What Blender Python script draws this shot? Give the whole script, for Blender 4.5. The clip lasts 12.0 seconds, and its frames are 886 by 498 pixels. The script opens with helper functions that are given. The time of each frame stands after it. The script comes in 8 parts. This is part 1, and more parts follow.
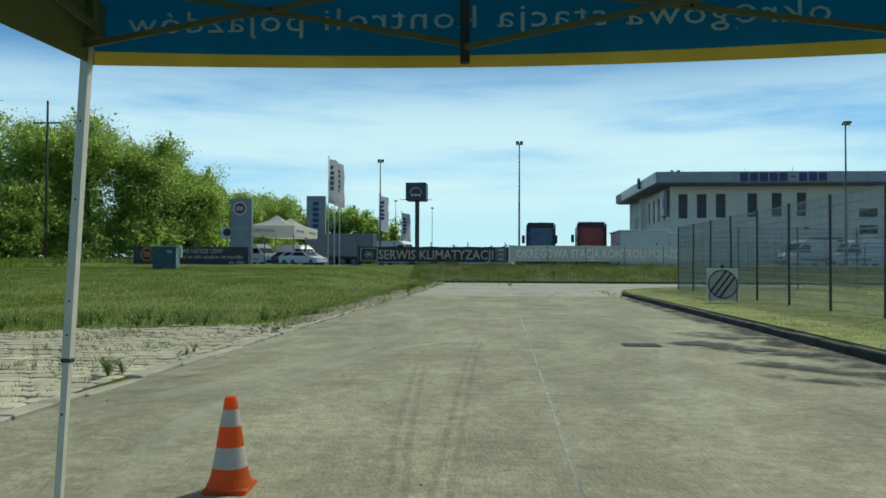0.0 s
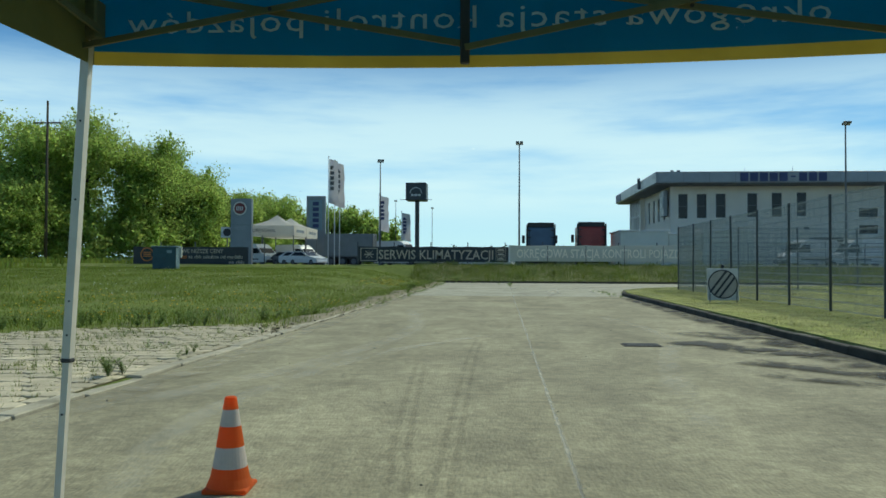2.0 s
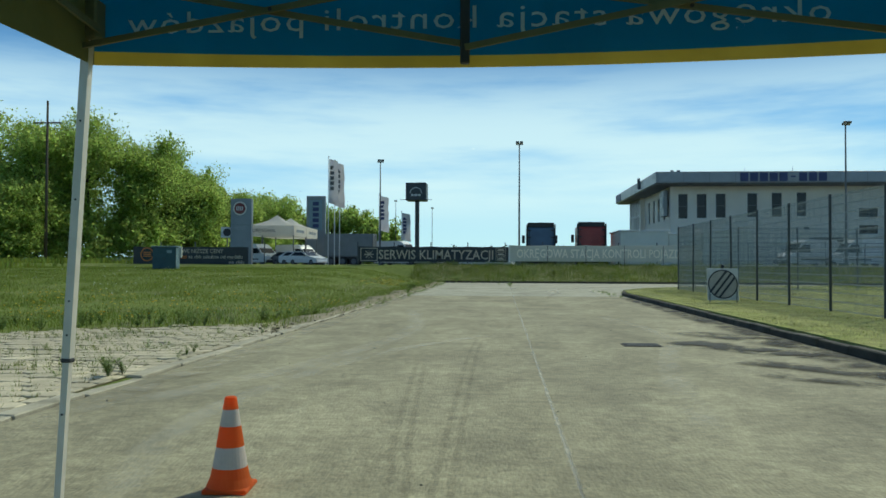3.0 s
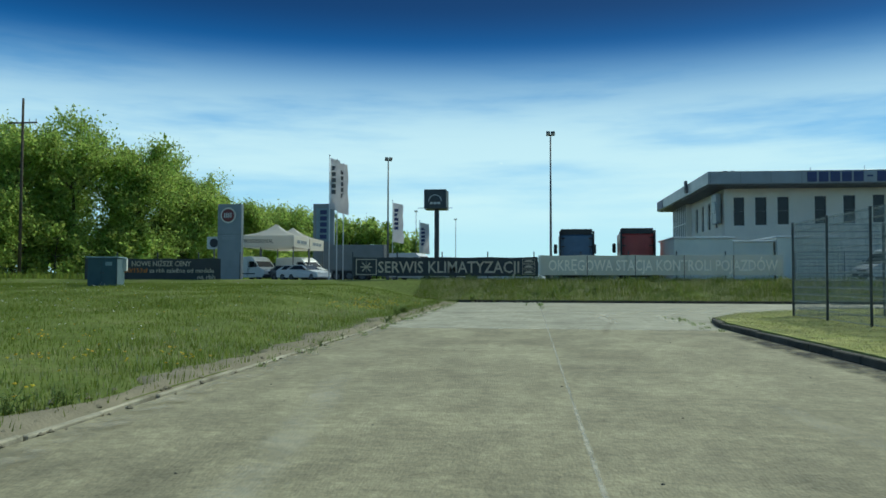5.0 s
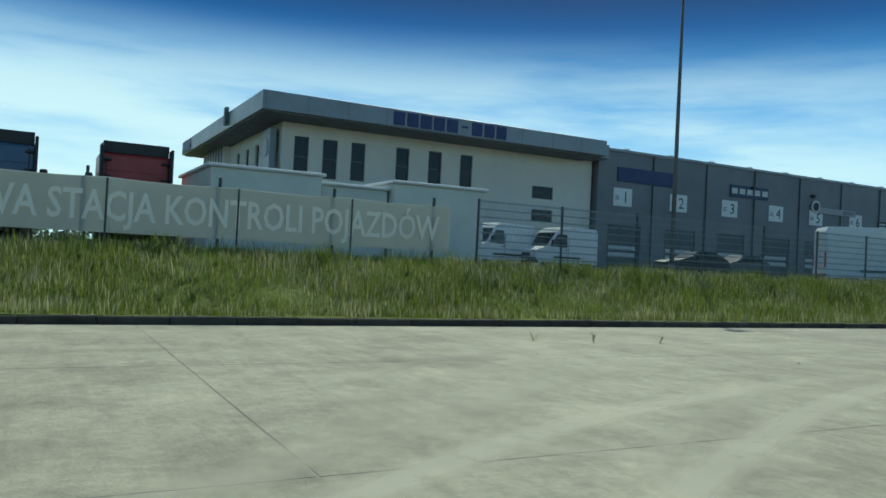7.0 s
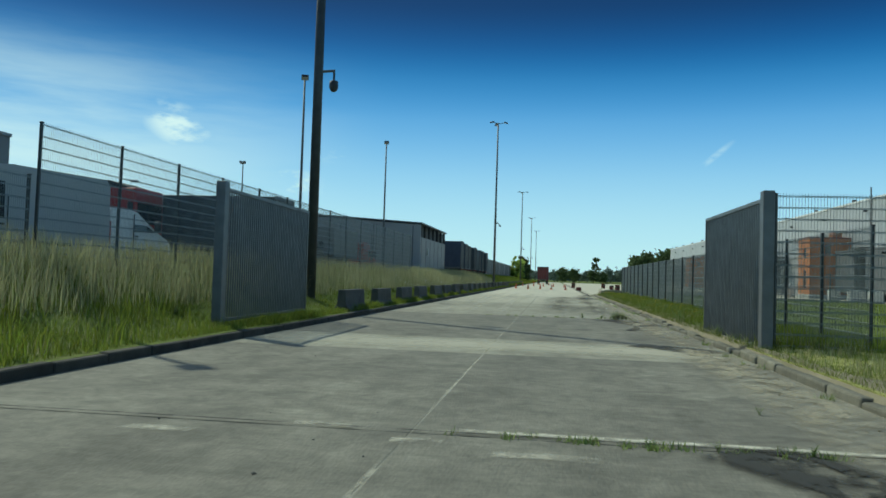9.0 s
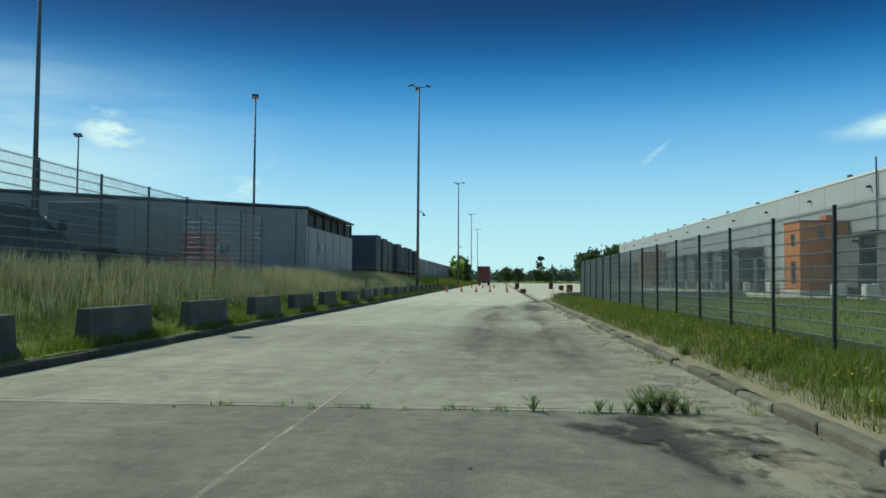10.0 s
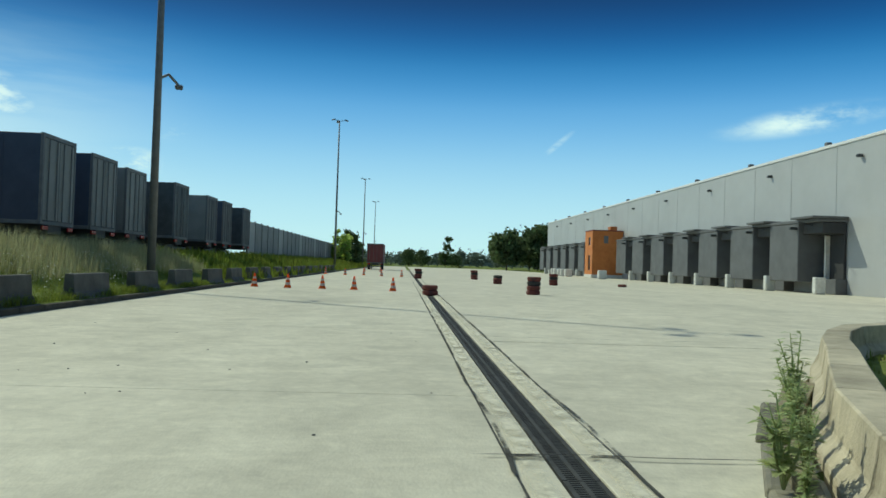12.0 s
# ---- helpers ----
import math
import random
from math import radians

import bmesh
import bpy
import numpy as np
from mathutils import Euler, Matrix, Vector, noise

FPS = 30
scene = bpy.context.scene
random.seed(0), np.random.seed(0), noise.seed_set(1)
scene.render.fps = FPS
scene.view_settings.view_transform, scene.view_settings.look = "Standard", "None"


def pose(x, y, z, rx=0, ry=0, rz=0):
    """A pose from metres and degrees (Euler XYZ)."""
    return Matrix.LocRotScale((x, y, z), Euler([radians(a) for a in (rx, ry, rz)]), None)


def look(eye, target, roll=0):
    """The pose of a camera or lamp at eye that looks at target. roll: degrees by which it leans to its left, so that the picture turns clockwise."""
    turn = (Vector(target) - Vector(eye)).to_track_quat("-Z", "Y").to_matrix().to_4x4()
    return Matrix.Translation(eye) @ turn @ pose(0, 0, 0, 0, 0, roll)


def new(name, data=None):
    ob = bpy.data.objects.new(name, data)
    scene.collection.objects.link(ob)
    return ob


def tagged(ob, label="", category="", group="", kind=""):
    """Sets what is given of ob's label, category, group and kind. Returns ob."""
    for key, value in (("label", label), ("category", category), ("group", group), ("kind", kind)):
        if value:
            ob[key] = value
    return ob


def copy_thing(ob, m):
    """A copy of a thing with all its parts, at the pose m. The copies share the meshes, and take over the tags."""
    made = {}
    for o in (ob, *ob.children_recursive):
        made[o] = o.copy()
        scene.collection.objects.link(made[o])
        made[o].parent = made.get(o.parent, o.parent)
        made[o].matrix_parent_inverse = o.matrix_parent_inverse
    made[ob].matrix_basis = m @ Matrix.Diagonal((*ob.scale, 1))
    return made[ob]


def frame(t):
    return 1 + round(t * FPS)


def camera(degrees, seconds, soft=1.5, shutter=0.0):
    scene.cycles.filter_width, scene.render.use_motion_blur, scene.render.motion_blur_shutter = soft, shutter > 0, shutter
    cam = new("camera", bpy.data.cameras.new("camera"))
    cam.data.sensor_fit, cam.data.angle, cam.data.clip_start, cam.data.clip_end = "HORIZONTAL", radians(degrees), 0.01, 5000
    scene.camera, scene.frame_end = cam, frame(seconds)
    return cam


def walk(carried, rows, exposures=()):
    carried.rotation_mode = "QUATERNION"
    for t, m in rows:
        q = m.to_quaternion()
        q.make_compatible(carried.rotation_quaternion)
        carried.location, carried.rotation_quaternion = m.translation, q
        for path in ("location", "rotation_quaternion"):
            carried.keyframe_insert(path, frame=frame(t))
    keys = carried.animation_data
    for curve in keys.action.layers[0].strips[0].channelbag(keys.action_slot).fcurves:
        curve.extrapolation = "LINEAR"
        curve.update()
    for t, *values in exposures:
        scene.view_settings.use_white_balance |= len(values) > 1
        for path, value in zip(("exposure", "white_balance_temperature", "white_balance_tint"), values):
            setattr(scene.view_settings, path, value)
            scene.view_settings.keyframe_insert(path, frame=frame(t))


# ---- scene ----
cam = camera(60.1, 12.0, soft=1.6)
PATH = [
    (0, (-0.000, -0.000, 1.170), (-0.771, 9.968, 1.370), 0.25),
    (3, (-0.000, -0.000, 1.170), (-0.771, 9.968, 1.370), 0.25),
    (3.2, (0.000, 0.120, 1.170), (-0.771, 10.087, 1.440), 0.25),
    (3.6, (-0.000, 1.000, 1.170), (-0.784, 10.964, 1.484), 0.25),
    (4.2, (0.060, 3.900, 1.170), (-0.794, 13.857, 1.528), 0.25),
    (4.8, (0.060, 8.228, 1.183), (-0.913, 18.173, 1.567), 0.19),
    (5, (0.015, 10.246, 1.173), (-1.122, 20.173, 1.564), 0.12),
    (5.5, (-0.251, 15.588, 1.182), (-1.531, 25.498, 1.564), 0.06),
    (6, (-0.343, 22.462, 1.182), (-1.294, 32.409, 1.568), 0.28),
    (6.2, (-0.060, 25.260, 1.174), (-0.430, 35.240, 1.540), 0.85),
    (6.5, (0.712, 29.530, 1.151), (2.347, 39.392, 1.427), 2.74),
    (6.7, (1.858, 32.168, 1.140), (4.752, 41.737, 1.344), 2.79),
    (7, (4.539, 36.760, 1.143), (9.242, 45.583, 1.313), 2.85),
    (7.3, (8.649, 39.696, 1.150), (14.942, 47.465, 1.351), 2.87),
    (7.6, (13.684, 41.366, 1.159), (21.266, 47.881, 1.423), 2.85),
    (7.95, (20.057, 42.233, 1.167), (28.721, 47.216, 1.502), 2.78),
    (8.3, (26.209, 42.525, 1.171), (35.535, 46.116, 1.521), 2.69),
    (8.5, (29.074, 43.030, 1.176), (38.648, 45.903, 1.475), 2.57),
    (9, (36.875, 43.578, 1.169), (46.765, 45.017, 1.519), 1.81),
    (9.5, (45.933, 43.372, 1.148), (55.895, 44.137, 1.556), 0.48),
    (10, (53.854, 42.996, 1.173), (63.820, 43.720, 1.571), 0.38),
    (10.5, (64.035, 43.025, 1.169), (73.988, 43.915, 1.550), 0.24),
    (11, (74.394, 43.243, 1.169), (84.342, 44.179, 1.572), 0.53),
    (11.5, (85.800, 42.836, 1.156), (95.781, 43.338, 1.500), 1.27),
    (12, (94.974, 41.827, 1.167), (104.959, 41.310, 1.365), 1.86),
]
EXPOSURES = [(0, -0.2, 6600, -9), (3, -0.2, 6600, -9), (4.8, -0.24, 6350, -12), (6.0, -0.24, 6350, -12), (6.5, -0.1, 6500, -12), (8.3, -0.28, 6600, -13), (10, -0.23, 6700, -13), (12, -0.22, 6850, -11)]

walk(cam, [(t, look(eye, target, roll)) for t, eye, target, roll in PATH], EXPOSURES)

# ---- world, sun ----
SUN_AZ, SUN_EL = math.atan2(0.62, 0.785), radians(45.5)
world = bpy.data.worlds.new("daylight")
scene.world = world
world.use_nodes = True
wt = world.node_tree
wt.nodes.clear()


def wn(kind, **kw):
    n = wt.nodes.new(kind)
    for k, v in kw.items():
        if k == "op":
            n.operation = v
        elif k == "blend":
            n.data_type = "RGBA"
            n.blend_type = v
        elif k == "scale":
            n.inputs["Scale"].default_value = v
        elif k == "detail":
            n.inputs["Detail"].default_value = v
        elif k == "rough":
            n.inputs["Roughness"].default_value = v
    return n


def wl(a, b):
    wt.links.new(a, b)


sky = wn("ShaderNodeTexSky")
sky.sky_type = "NISHITA"
sky.sun_disc = False
sky.sun_elevation, sky.sun_rotation = SUN_EL, SUN_AZ
sky.air_density, sky.dust_density, sky.ozone_density = 1.0, 0.8, 2.0
tc = wn("ShaderNodeTexCoord")
sep = wn("ShaderNodeSeparateXYZ")
wl(tc.outputs["Generated"], sep.inputs[0])
# low sky painted over the plain one: pale over the horizon, a band darkened to deep blue for windscreen tint, then the
# plain sky overhead
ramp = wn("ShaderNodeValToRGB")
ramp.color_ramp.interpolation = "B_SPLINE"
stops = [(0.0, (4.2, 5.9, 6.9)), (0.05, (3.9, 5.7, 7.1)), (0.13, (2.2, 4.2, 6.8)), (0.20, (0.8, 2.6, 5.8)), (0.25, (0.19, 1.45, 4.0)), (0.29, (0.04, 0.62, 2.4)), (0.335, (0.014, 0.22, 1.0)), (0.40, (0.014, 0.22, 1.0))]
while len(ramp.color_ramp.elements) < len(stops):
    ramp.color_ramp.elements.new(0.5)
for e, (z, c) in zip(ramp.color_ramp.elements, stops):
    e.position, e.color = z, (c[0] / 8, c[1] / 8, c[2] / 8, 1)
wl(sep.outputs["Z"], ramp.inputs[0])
# the painted band fades out upward, leaving the plain sky to light the ground
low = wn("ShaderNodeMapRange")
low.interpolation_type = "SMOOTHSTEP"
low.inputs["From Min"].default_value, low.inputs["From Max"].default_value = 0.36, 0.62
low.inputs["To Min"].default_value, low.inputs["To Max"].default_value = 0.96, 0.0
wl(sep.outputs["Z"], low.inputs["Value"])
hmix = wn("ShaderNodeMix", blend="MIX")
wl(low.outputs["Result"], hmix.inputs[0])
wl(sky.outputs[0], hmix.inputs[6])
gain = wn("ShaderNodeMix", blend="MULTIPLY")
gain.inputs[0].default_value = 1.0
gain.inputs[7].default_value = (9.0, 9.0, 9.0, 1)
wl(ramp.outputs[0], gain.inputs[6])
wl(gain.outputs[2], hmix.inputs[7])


def band(src, a, b, lo=0.0, hi=1.0):
    n = wn("ShaderNodeMapRange")
    n.interpolation_type = "SMOOTHSTEP"
    n.inputs["From Min"].default_value, n.inputs["From Max"].default_value = a, b
    n.inputs["To Min"].default_value, n.inputs["To Max"].default_value = lo, hi
    wl(src, n.inputs["Value"])
    return n.outputs["Result"]


def times(*ins):
    out = ins[0]
    for k in ins[1:]:
        n = wn("ShaderNodeMath", op="MULTIPLY")
        wl(out, n.inputs[0])
        if isinstance(k, float):
            n.inputs[1].default_value = k
        else:
            wl(k, n.inputs[1])
        out = n.outputs[0]
    return out


def cloud(scale, stretch, lo, hi, turn=0.0, detail=6, rough=0.55):
    m = wn("ShaderNodeMapping")
    m.inputs["Rotation"].default_value = (radians(turn), 0, 0)
    m.inputs["Scale"].default_value = stretch
    wl(tc.outputs["Generated"], m.inputs["Vector"])
    n = wn("ShaderNodeTexNoise", scale=scale, detail=detail, rough=rough)
    wl(m.outputs[0], n.inputs["Vector"])
    return band(n.outputs["Fac"], lo, hi)


# a soft veil of high cloud to the north and a few small clouds to the east
veil = times(cloud(2.2, (1.0, 1.0, 7.0), 0.25, 0.60, 8.0), band(sep.outputs["Z"], 0.03, 0.10), band(sep.outputs["Z"], 0.17, 0.30, 1.0, 0.0), band(sep.outputs["Y"], 0.2, 0.7), 0.7)


def cloudlet(x, y, z, half_width, half_height, slope, amount, scale):
    """One small ragged cloud in the direction x, y, z."""
    r = math.hypot(x, y)
    across = wn("ShaderNodeVectorMath", op="DOT_PRODUCT")
    wl(tc.outputs["Generated"], across.inputs[0])
    across.inputs[1].default_value = (y / r / half_width, -x / r / half_width, 0)
    up = wn("ShaderNodeVectorMath", op="DOT_PRODUCT")
    wl(tc.outputs["Generated"], up.inputs[0])
    up.inputs[1].default_value = (-slope * y / r / half_height, slope * x / r / half_height, 1 / half_height)
    rise = wn("ShaderNodeMath", op="SUBTRACT")
    wl(up.outputs["Value"], rise.inputs[0])
    rise.inputs[1].default_value = z / half_height
    place = wn("ShaderNodeCombineXYZ")
    wl(across.outputs["Value"], place.inputs[0])
    wl(rise.outputs[0], place.inputs[1])
    far = wn("ShaderNodeVectorMath", op="LENGTH")
    wl(place.outputs[0], far.inputs[0])
    return times(band(far.outputs["Value"], 0.15, 1.0, 1.0, 0.0), cloud(scale, (1.0, 1.0, 2.4), 0.38, 0.62, 0.0, 8, 0.62), amount)


small = None
for spec in ((0.871, 0.459, 0.172, 0.060, 0.040, -0.3, 0.9, 12.0), (0.936, 0.331, 0.113, 0.055, 0.022, -0.05, 1.0, 12.0), (0.969, -0.192, 0.157, 0.028, 0.007, 0.8, 0.3, 26.0),
             (0.866, -0.462, 0.181, 0.115, 0.020, 0.12, 1.0, 9.0), (-0.039, 0.988, 0.149, 0.010, 0.006, 0.0, 0.8, 30.0), (0.945, 0.285, 0.150, 0.03, 0.016, 0.3, 0.3, 20.0)):
    one = cloudlet(*spec)
    if small is None:
        small = one
    else:
        top_ = wn("ShaderNodeMath", op="MAXIMUM")
        wl(small, top_.inputs[0])
        wl(one, top_.inputs[1])
        small = top_.outputs[0]
both = wn("ShaderNodeMath", op="MAXIMUM")
wl(veil, both.inputs[0])
wl(small, both.inputs[1])
cmix = wn("ShaderNodeMix", blend="MIX")
cmix.inputs[7].default_value = (6.3, 7.4, 8.0, 1)
wl(both.outputs[0], cmix.inputs[0])
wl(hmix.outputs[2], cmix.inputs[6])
bg = wn("ShaderNodeBackground")
bg.inputs["Strength"].default_value = 0.15
wo = wn("ShaderNodeOutputWorld")
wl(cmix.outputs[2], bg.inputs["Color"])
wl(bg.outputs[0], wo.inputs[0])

sun_data = bpy.data.lights.new("sun", "SUN")
sun_data.energy, sun_data.angle, sun_data.color = 3.0, radians(0.53), (1.0, 0.95, 0.86)
sun = new("sun", sun_data)
sun_dir = Vector((math.sin(SUN_AZ) * math.cos(SUN_EL), math.cos(SUN_AZ) * math.cos(SUN_EL), math.sin(SUN_EL)))
sun.matrix_world = Matrix.Translation((60, 100, 80)) @ sun_dir.to_track_quat("Z", "Y").to_matrix().to_4x4()


# ---- materials ----
def mat(name, c1, c2=None, scale=3.0, rough=0.7, metal=0.0, bump=0.0, fine=60.0, mix=1.0, stretch=None, spec=0.5, dirt=None, random_tone=0.0,
        through_light=0.0, mottle=None, wave=None):
    """A procedural surface: two tones mixed by coarse and fine noise, with optional dirt, ribs and light passing through."""
    m = bpy.data.materials.new(name)
    m.use_nodes = True
    nt = m.node_tree
    b = nt.nodes["Principled BSDF"]
    b.inputs["Metallic"].default_value = metal
    b.inputs["Specular IOR Level"].default_value = spec
    c2 = c2 or tuple(min(1, v * 0.72) for v in c1)
    L = nt.links.new
    geo = nt.nodes.new("ShaderNodeNewGeometry")
    vec = geo.outputs["Position"]
    if stretch:
        ma = nt.nodes.new("ShaderNodeMapping")
        ma.inputs["Scale"].default_value = stretch
        L(vec, ma.inputs["Vector"])
        vec = ma.outputs[0]
    n1 = nt.nodes.new("ShaderNodeTexNoise")
    n1.inputs["Scale"].default_value, n1.inputs["Detail"].default_value, n1.inputs["Roughness"].default_value = scale, 8, 0.62
    n2 = nt.nodes.new("ShaderNodeTexNoise")
    n2.inputs["Scale"].default_value, n2.inputs["Detail"].default_value = fine, 3
    L(vec, n1.inputs["Vector"])
    L(vec, n2.inputs["Vector"])
    r1 = nt.nodes.new("ShaderNodeMapRange")
    r1.inputs["From Min"].default_value, r1.inputs["From Max"].default_value = 0.36, 0.66
    L(n1.outputs["Fac"], r1.inputs["Value"])
    av = nt.nodes.new("ShaderNodeMath")
    av.operation = "MULTIPLY_ADD"
    av.inputs[1].default_value = 0.75
    sc = nt.nodes.new("ShaderNodeMath")
    sc.operation = "MULTIPLY"
    sc.inputs[1].default_value = 0.28
    L(n2.outputs["Fac"], sc.inputs[0])
    L(r1.outputs["Result"], av.inputs[0])
    L(sc.outputs[0], av.inputs[2])
    cx = nt.nodes.new("ShaderNodeMix")
    cx.data_type = "RGBA"
    cx.inputs[6].default_value, cx.inputs[7].default_value = (*c1, 1), (*c2, 1)
    fa = nt.nodes.new("ShaderNodeMath")
    fa.operation = "MULTIPLY"
    fa.inputs[1].default_value = mix
    L(av.outputs[0], fa.inputs[0])
    L(fa.outputs[0], cx.inputs[0])
    col = cx.outputs[2]
    if dirt:
        n3 = nt.nodes.new("ShaderNodeTexNoise")
        n3.inputs["Scale"].default_value, n3.inputs["Detail"].default_value, n3.inputs["Roughness"].default_value = dirt[1], 9, 0.65
        L(geo.outputs["Position"], n3.inputs["Vector"])
        r3 = nt.nodes.new("ShaderNodeMapRange")
        r3.inputs["From Min"].default_value, r3.inputs["From Max"].default_value = dirt[2], dirt[2] + 0.16
        r3.inputs["To Max"].default_value = dirt[3]
        L(n3.outputs["Fac"], r3.inputs["Value"])
        dx = nt.nodes.new("ShaderNodeMix")
        dx.data_type = "RGBA"
        dx.inputs[7].default_value = (*dirt[0], 1)
        L(r3.outputs["Result"], dx.inputs[0])
        L(col, dx.inputs[6])
        col = dx.outputs[2]
    # mottling: triples of scale, amount and stretch
    for ms_, ma_, mst in mottle or ():
        mv = nt.nodes.new("ShaderNodeMapping")
        mv.inputs["Scale"].default_value = mst
        L(geo.outputs["Position"], mv.inputs["Vector"])
        n4 = nt.nodes.new("ShaderNodeTexNoise")
        n4.inputs["Scale"].default_value, n4.inputs["Detail"].default_value, n4.inputs["Roughness"].default_value = ms_, 8, 0.72
        n4.inputs["Distortion"].default_value = 0.5
        L(mv.outputs[0], n4.inputs["Vector"])
        r4 = nt.nodes.new("ShaderNodeMapRange")
        r4.inputs["From Min"].default_value, r4.inputs["From Max"].default_value = 0.34, 0.66
        r4.inputs["To Min"].default_value, r4.inputs["To Max"].default_value = 1 - ma_, 1 + ma_
        L(n4.outputs["Fac"], r4.inputs["Value"])
        h4 = nt.nodes.new("ShaderNodeHueSaturation")
        L(r4.outputs["Result"], h4.inputs["Value"])
        L(col, h4.inputs["Color"])
        col = h4.outputs[0]
    if random_tone:
        if random_tone > 0:
            src = nt.nodes.new("ShaderNodeObjectInfo").outputs["Random"]
        else:
            src = geo.outputs["Random Per Island"]
        rr = nt.nodes.new("ShaderNodeMapRange")
        a = abs(random_tone)
        rr.inputs["To Min"].default_value, rr.inputs["To Max"].default_value = 1 - a, 1 + a
        L(src, rr.inputs["Value"])
        hv = nt.nodes.new("ShaderNodeHueSaturation")
        L(rr.outputs["Result"], hv.inputs["Value"])
        if random_tone < 0:
            hr = nt.nodes.new("ShaderNodeMapRange")
            hr.inputs["To Min"].default_value, hr.inputs["To Max"].default_value = 0.475, 0.52
            wv = nt.nodes.new("ShaderNodeTexWhiteNoise")
            wv.noise_dimensions = "1D"
            L(src, wv.inputs["W"])
            L(wv.outputs["Value"], hr.inputs["Value"])
            L(hr.outputs["Result"], hv.inputs["Hue"])
        L(col, hv.inputs["Color"])
        col = hv.outputs[0]
    L(col, b.inputs["Base Color"])
    rm = nt.nodes.new("ShaderNodeMapRange")
    rm.inputs["To Min"].default_value, rm.inputs["To Max"].default_value = max(0.03, rough - 0.1), min(1, rough + 0.1)
    L(n1.outputs["Fac"], rm.inputs["Value"])
    L(rm.outputs["Result"], b.inputs["Roughness"])
    height = None
    if bump:
        height = n2.outputs["Fac"]
    if wave:
        w = nt.nodes.new("ShaderNodeTexWave")
        w.bands_direction = wave[0]
        w.wave_profile = "SAW" if len(wave) > 3 else "SIN"
        w.inputs["Scale"].default_value = wave[1]
        L(geo.outputs["Position"], w.inputs["Vector"])
        height = w.outputs["Fac"]
        bump = wave[2]
    if bump:
        bp = nt.nodes.new("ShaderNodeBump")
        bp.inputs["Strength"].default_value = bump
        bp.inputs["Distance"].default_value = 0.02
        L(height, bp.inputs["Height"])
        L(bp.outputs[0], b.inputs["Normal"])
    if through_light:
        tr = nt.nodes.new("ShaderNodeBsdfTranslucent")
        L(col, tr.inputs["Color"])
        ms = nt.nodes.new("ShaderNodeMixShader")
        ms.inputs[0].default_value = through_light
        L(b.outputs[0], ms.inputs[1])
        L(tr.outputs[0], ms.inputs[2])
        L(ms.outputs[0], nt.nodes["Material Output"].inputs["Surface"])
    return m


M = {}
M["concrete"] = mat("concrete", (0.382, 0.344, 0.213), (0.23, 0.206, 0.128), 0.6, 0.85, bump=0.6, fine=38, stretch=(1.2, 0.42, 1), dirt=((0.145, 0.128, 0.08), 0.19, 0.50, 0.6), random_tone=0.05, mottle=((1.6, 0.22, (1, 0.7, 1)), (9.0, 0.24, (1, 1, 1)), (34.0, 0.16, (1, 1, 1)), (1.5, 0.09, (0.35, 4.0, 1))))
M["concrete_worn"] = mat("concrete_worn", (0.43, 0.405, 0.30), (0.31, 0.293, 0.217), 0.5, 0.85, bump=0.35, fine=38, dirt=((0.23, 0.215, 0.165), 0.25, 0.52, 0.45), random_tone=0.04, mottle=((1.5, 0.2, (1, 1, 1)), (8.0, 0.16, (1, 1, 1)), (1.5, 0.1, (4.0, 0.35, 1))))
M["concrete_mid"] = mat("concrete_mid", (0.37, 0.35, 0.27), (0.25, 0.237, 0.182), 0.6, 0.85, bump=0.35, fine=38, stretch=(0.42, 1.2, 1), dirt=((0.50, 0.47, 0.365), 0.2, 0.53, 0.45), random_tone=0.04, mottle=((1.8, 0.24, (1, 1, 1)), (8.0, 0.16, (1, 1, 1)), (1.5, 0.1, (4.0, 0.35, 1))))
M["concrete_light"] = mat("concrete_light", (0.51, 0.482, 0.375), (0.39, 0.37, 0.288), 0.5, 0.85, bump=0.35, fine=38, stretch=(0.42, 1.2, 1), dirt=((0.29, 0.275, 0.215), 0.2, 0.53, 0.45), random_tone=0.04, mottle=((1.8, 0.2, (1, 1, 1)), (8.0, 0.14, (1, 1, 1)), (1.5, 0.09, (4.0, 0.35, 1))))
M["concrete_dark"] = mat("concrete_dark", (0.225, 0.212, 0.167), (0.15, 0.142, 0.114), 0.6, 0.88, bump=0.4, fine=34, stretch=(0.42, 1.2, 1), dirt=((0.36, 0.34, 0.265), 0.25, 0.56, 0.35), random_tone=0.05, mottle=((2.0, 0.26, (1, 1, 1)), (8.0, 0.16, (1, 1, 1)), (1.5, 0.1, (4.0, 0.35, 1))))
M["concrete_pale"] = mat("concrete_pale", (0.63, 0.595, 0.47), (0.53, 0.50, 0.395), 0.4, 0.85, bump=0.25, fine=40, stretch=(0.6, 1.1, 1), dirt=((0.37, 0.35, 0.275), 0.14, 0.54, 0.45), random_tone=0.03, mottle=((1.5, 0.13, (1, 1, 1)), (8.0, 0.08, (1, 1, 1)), (1.5, 0.05, (3.0, 0.4, 1))))
M["lawn"] = mat("lawn", (0.42, 0.40, 0.155), (0.25, 0.28, 0.085), 1.1, 0.95, bump=1.0, fine=40, spec=0.1, mottle=((2.6, 0.4, (1, 1, 1)),), dirt=((0.16, 0.22, 0.05), 0.35, 0.54, 0.5))
M["drain_iron"] = mat("drain_iron", (0.075, 0.074, 0.07), (0.04, 0.04, 0.038), 8, 0.75, spec=0.25)
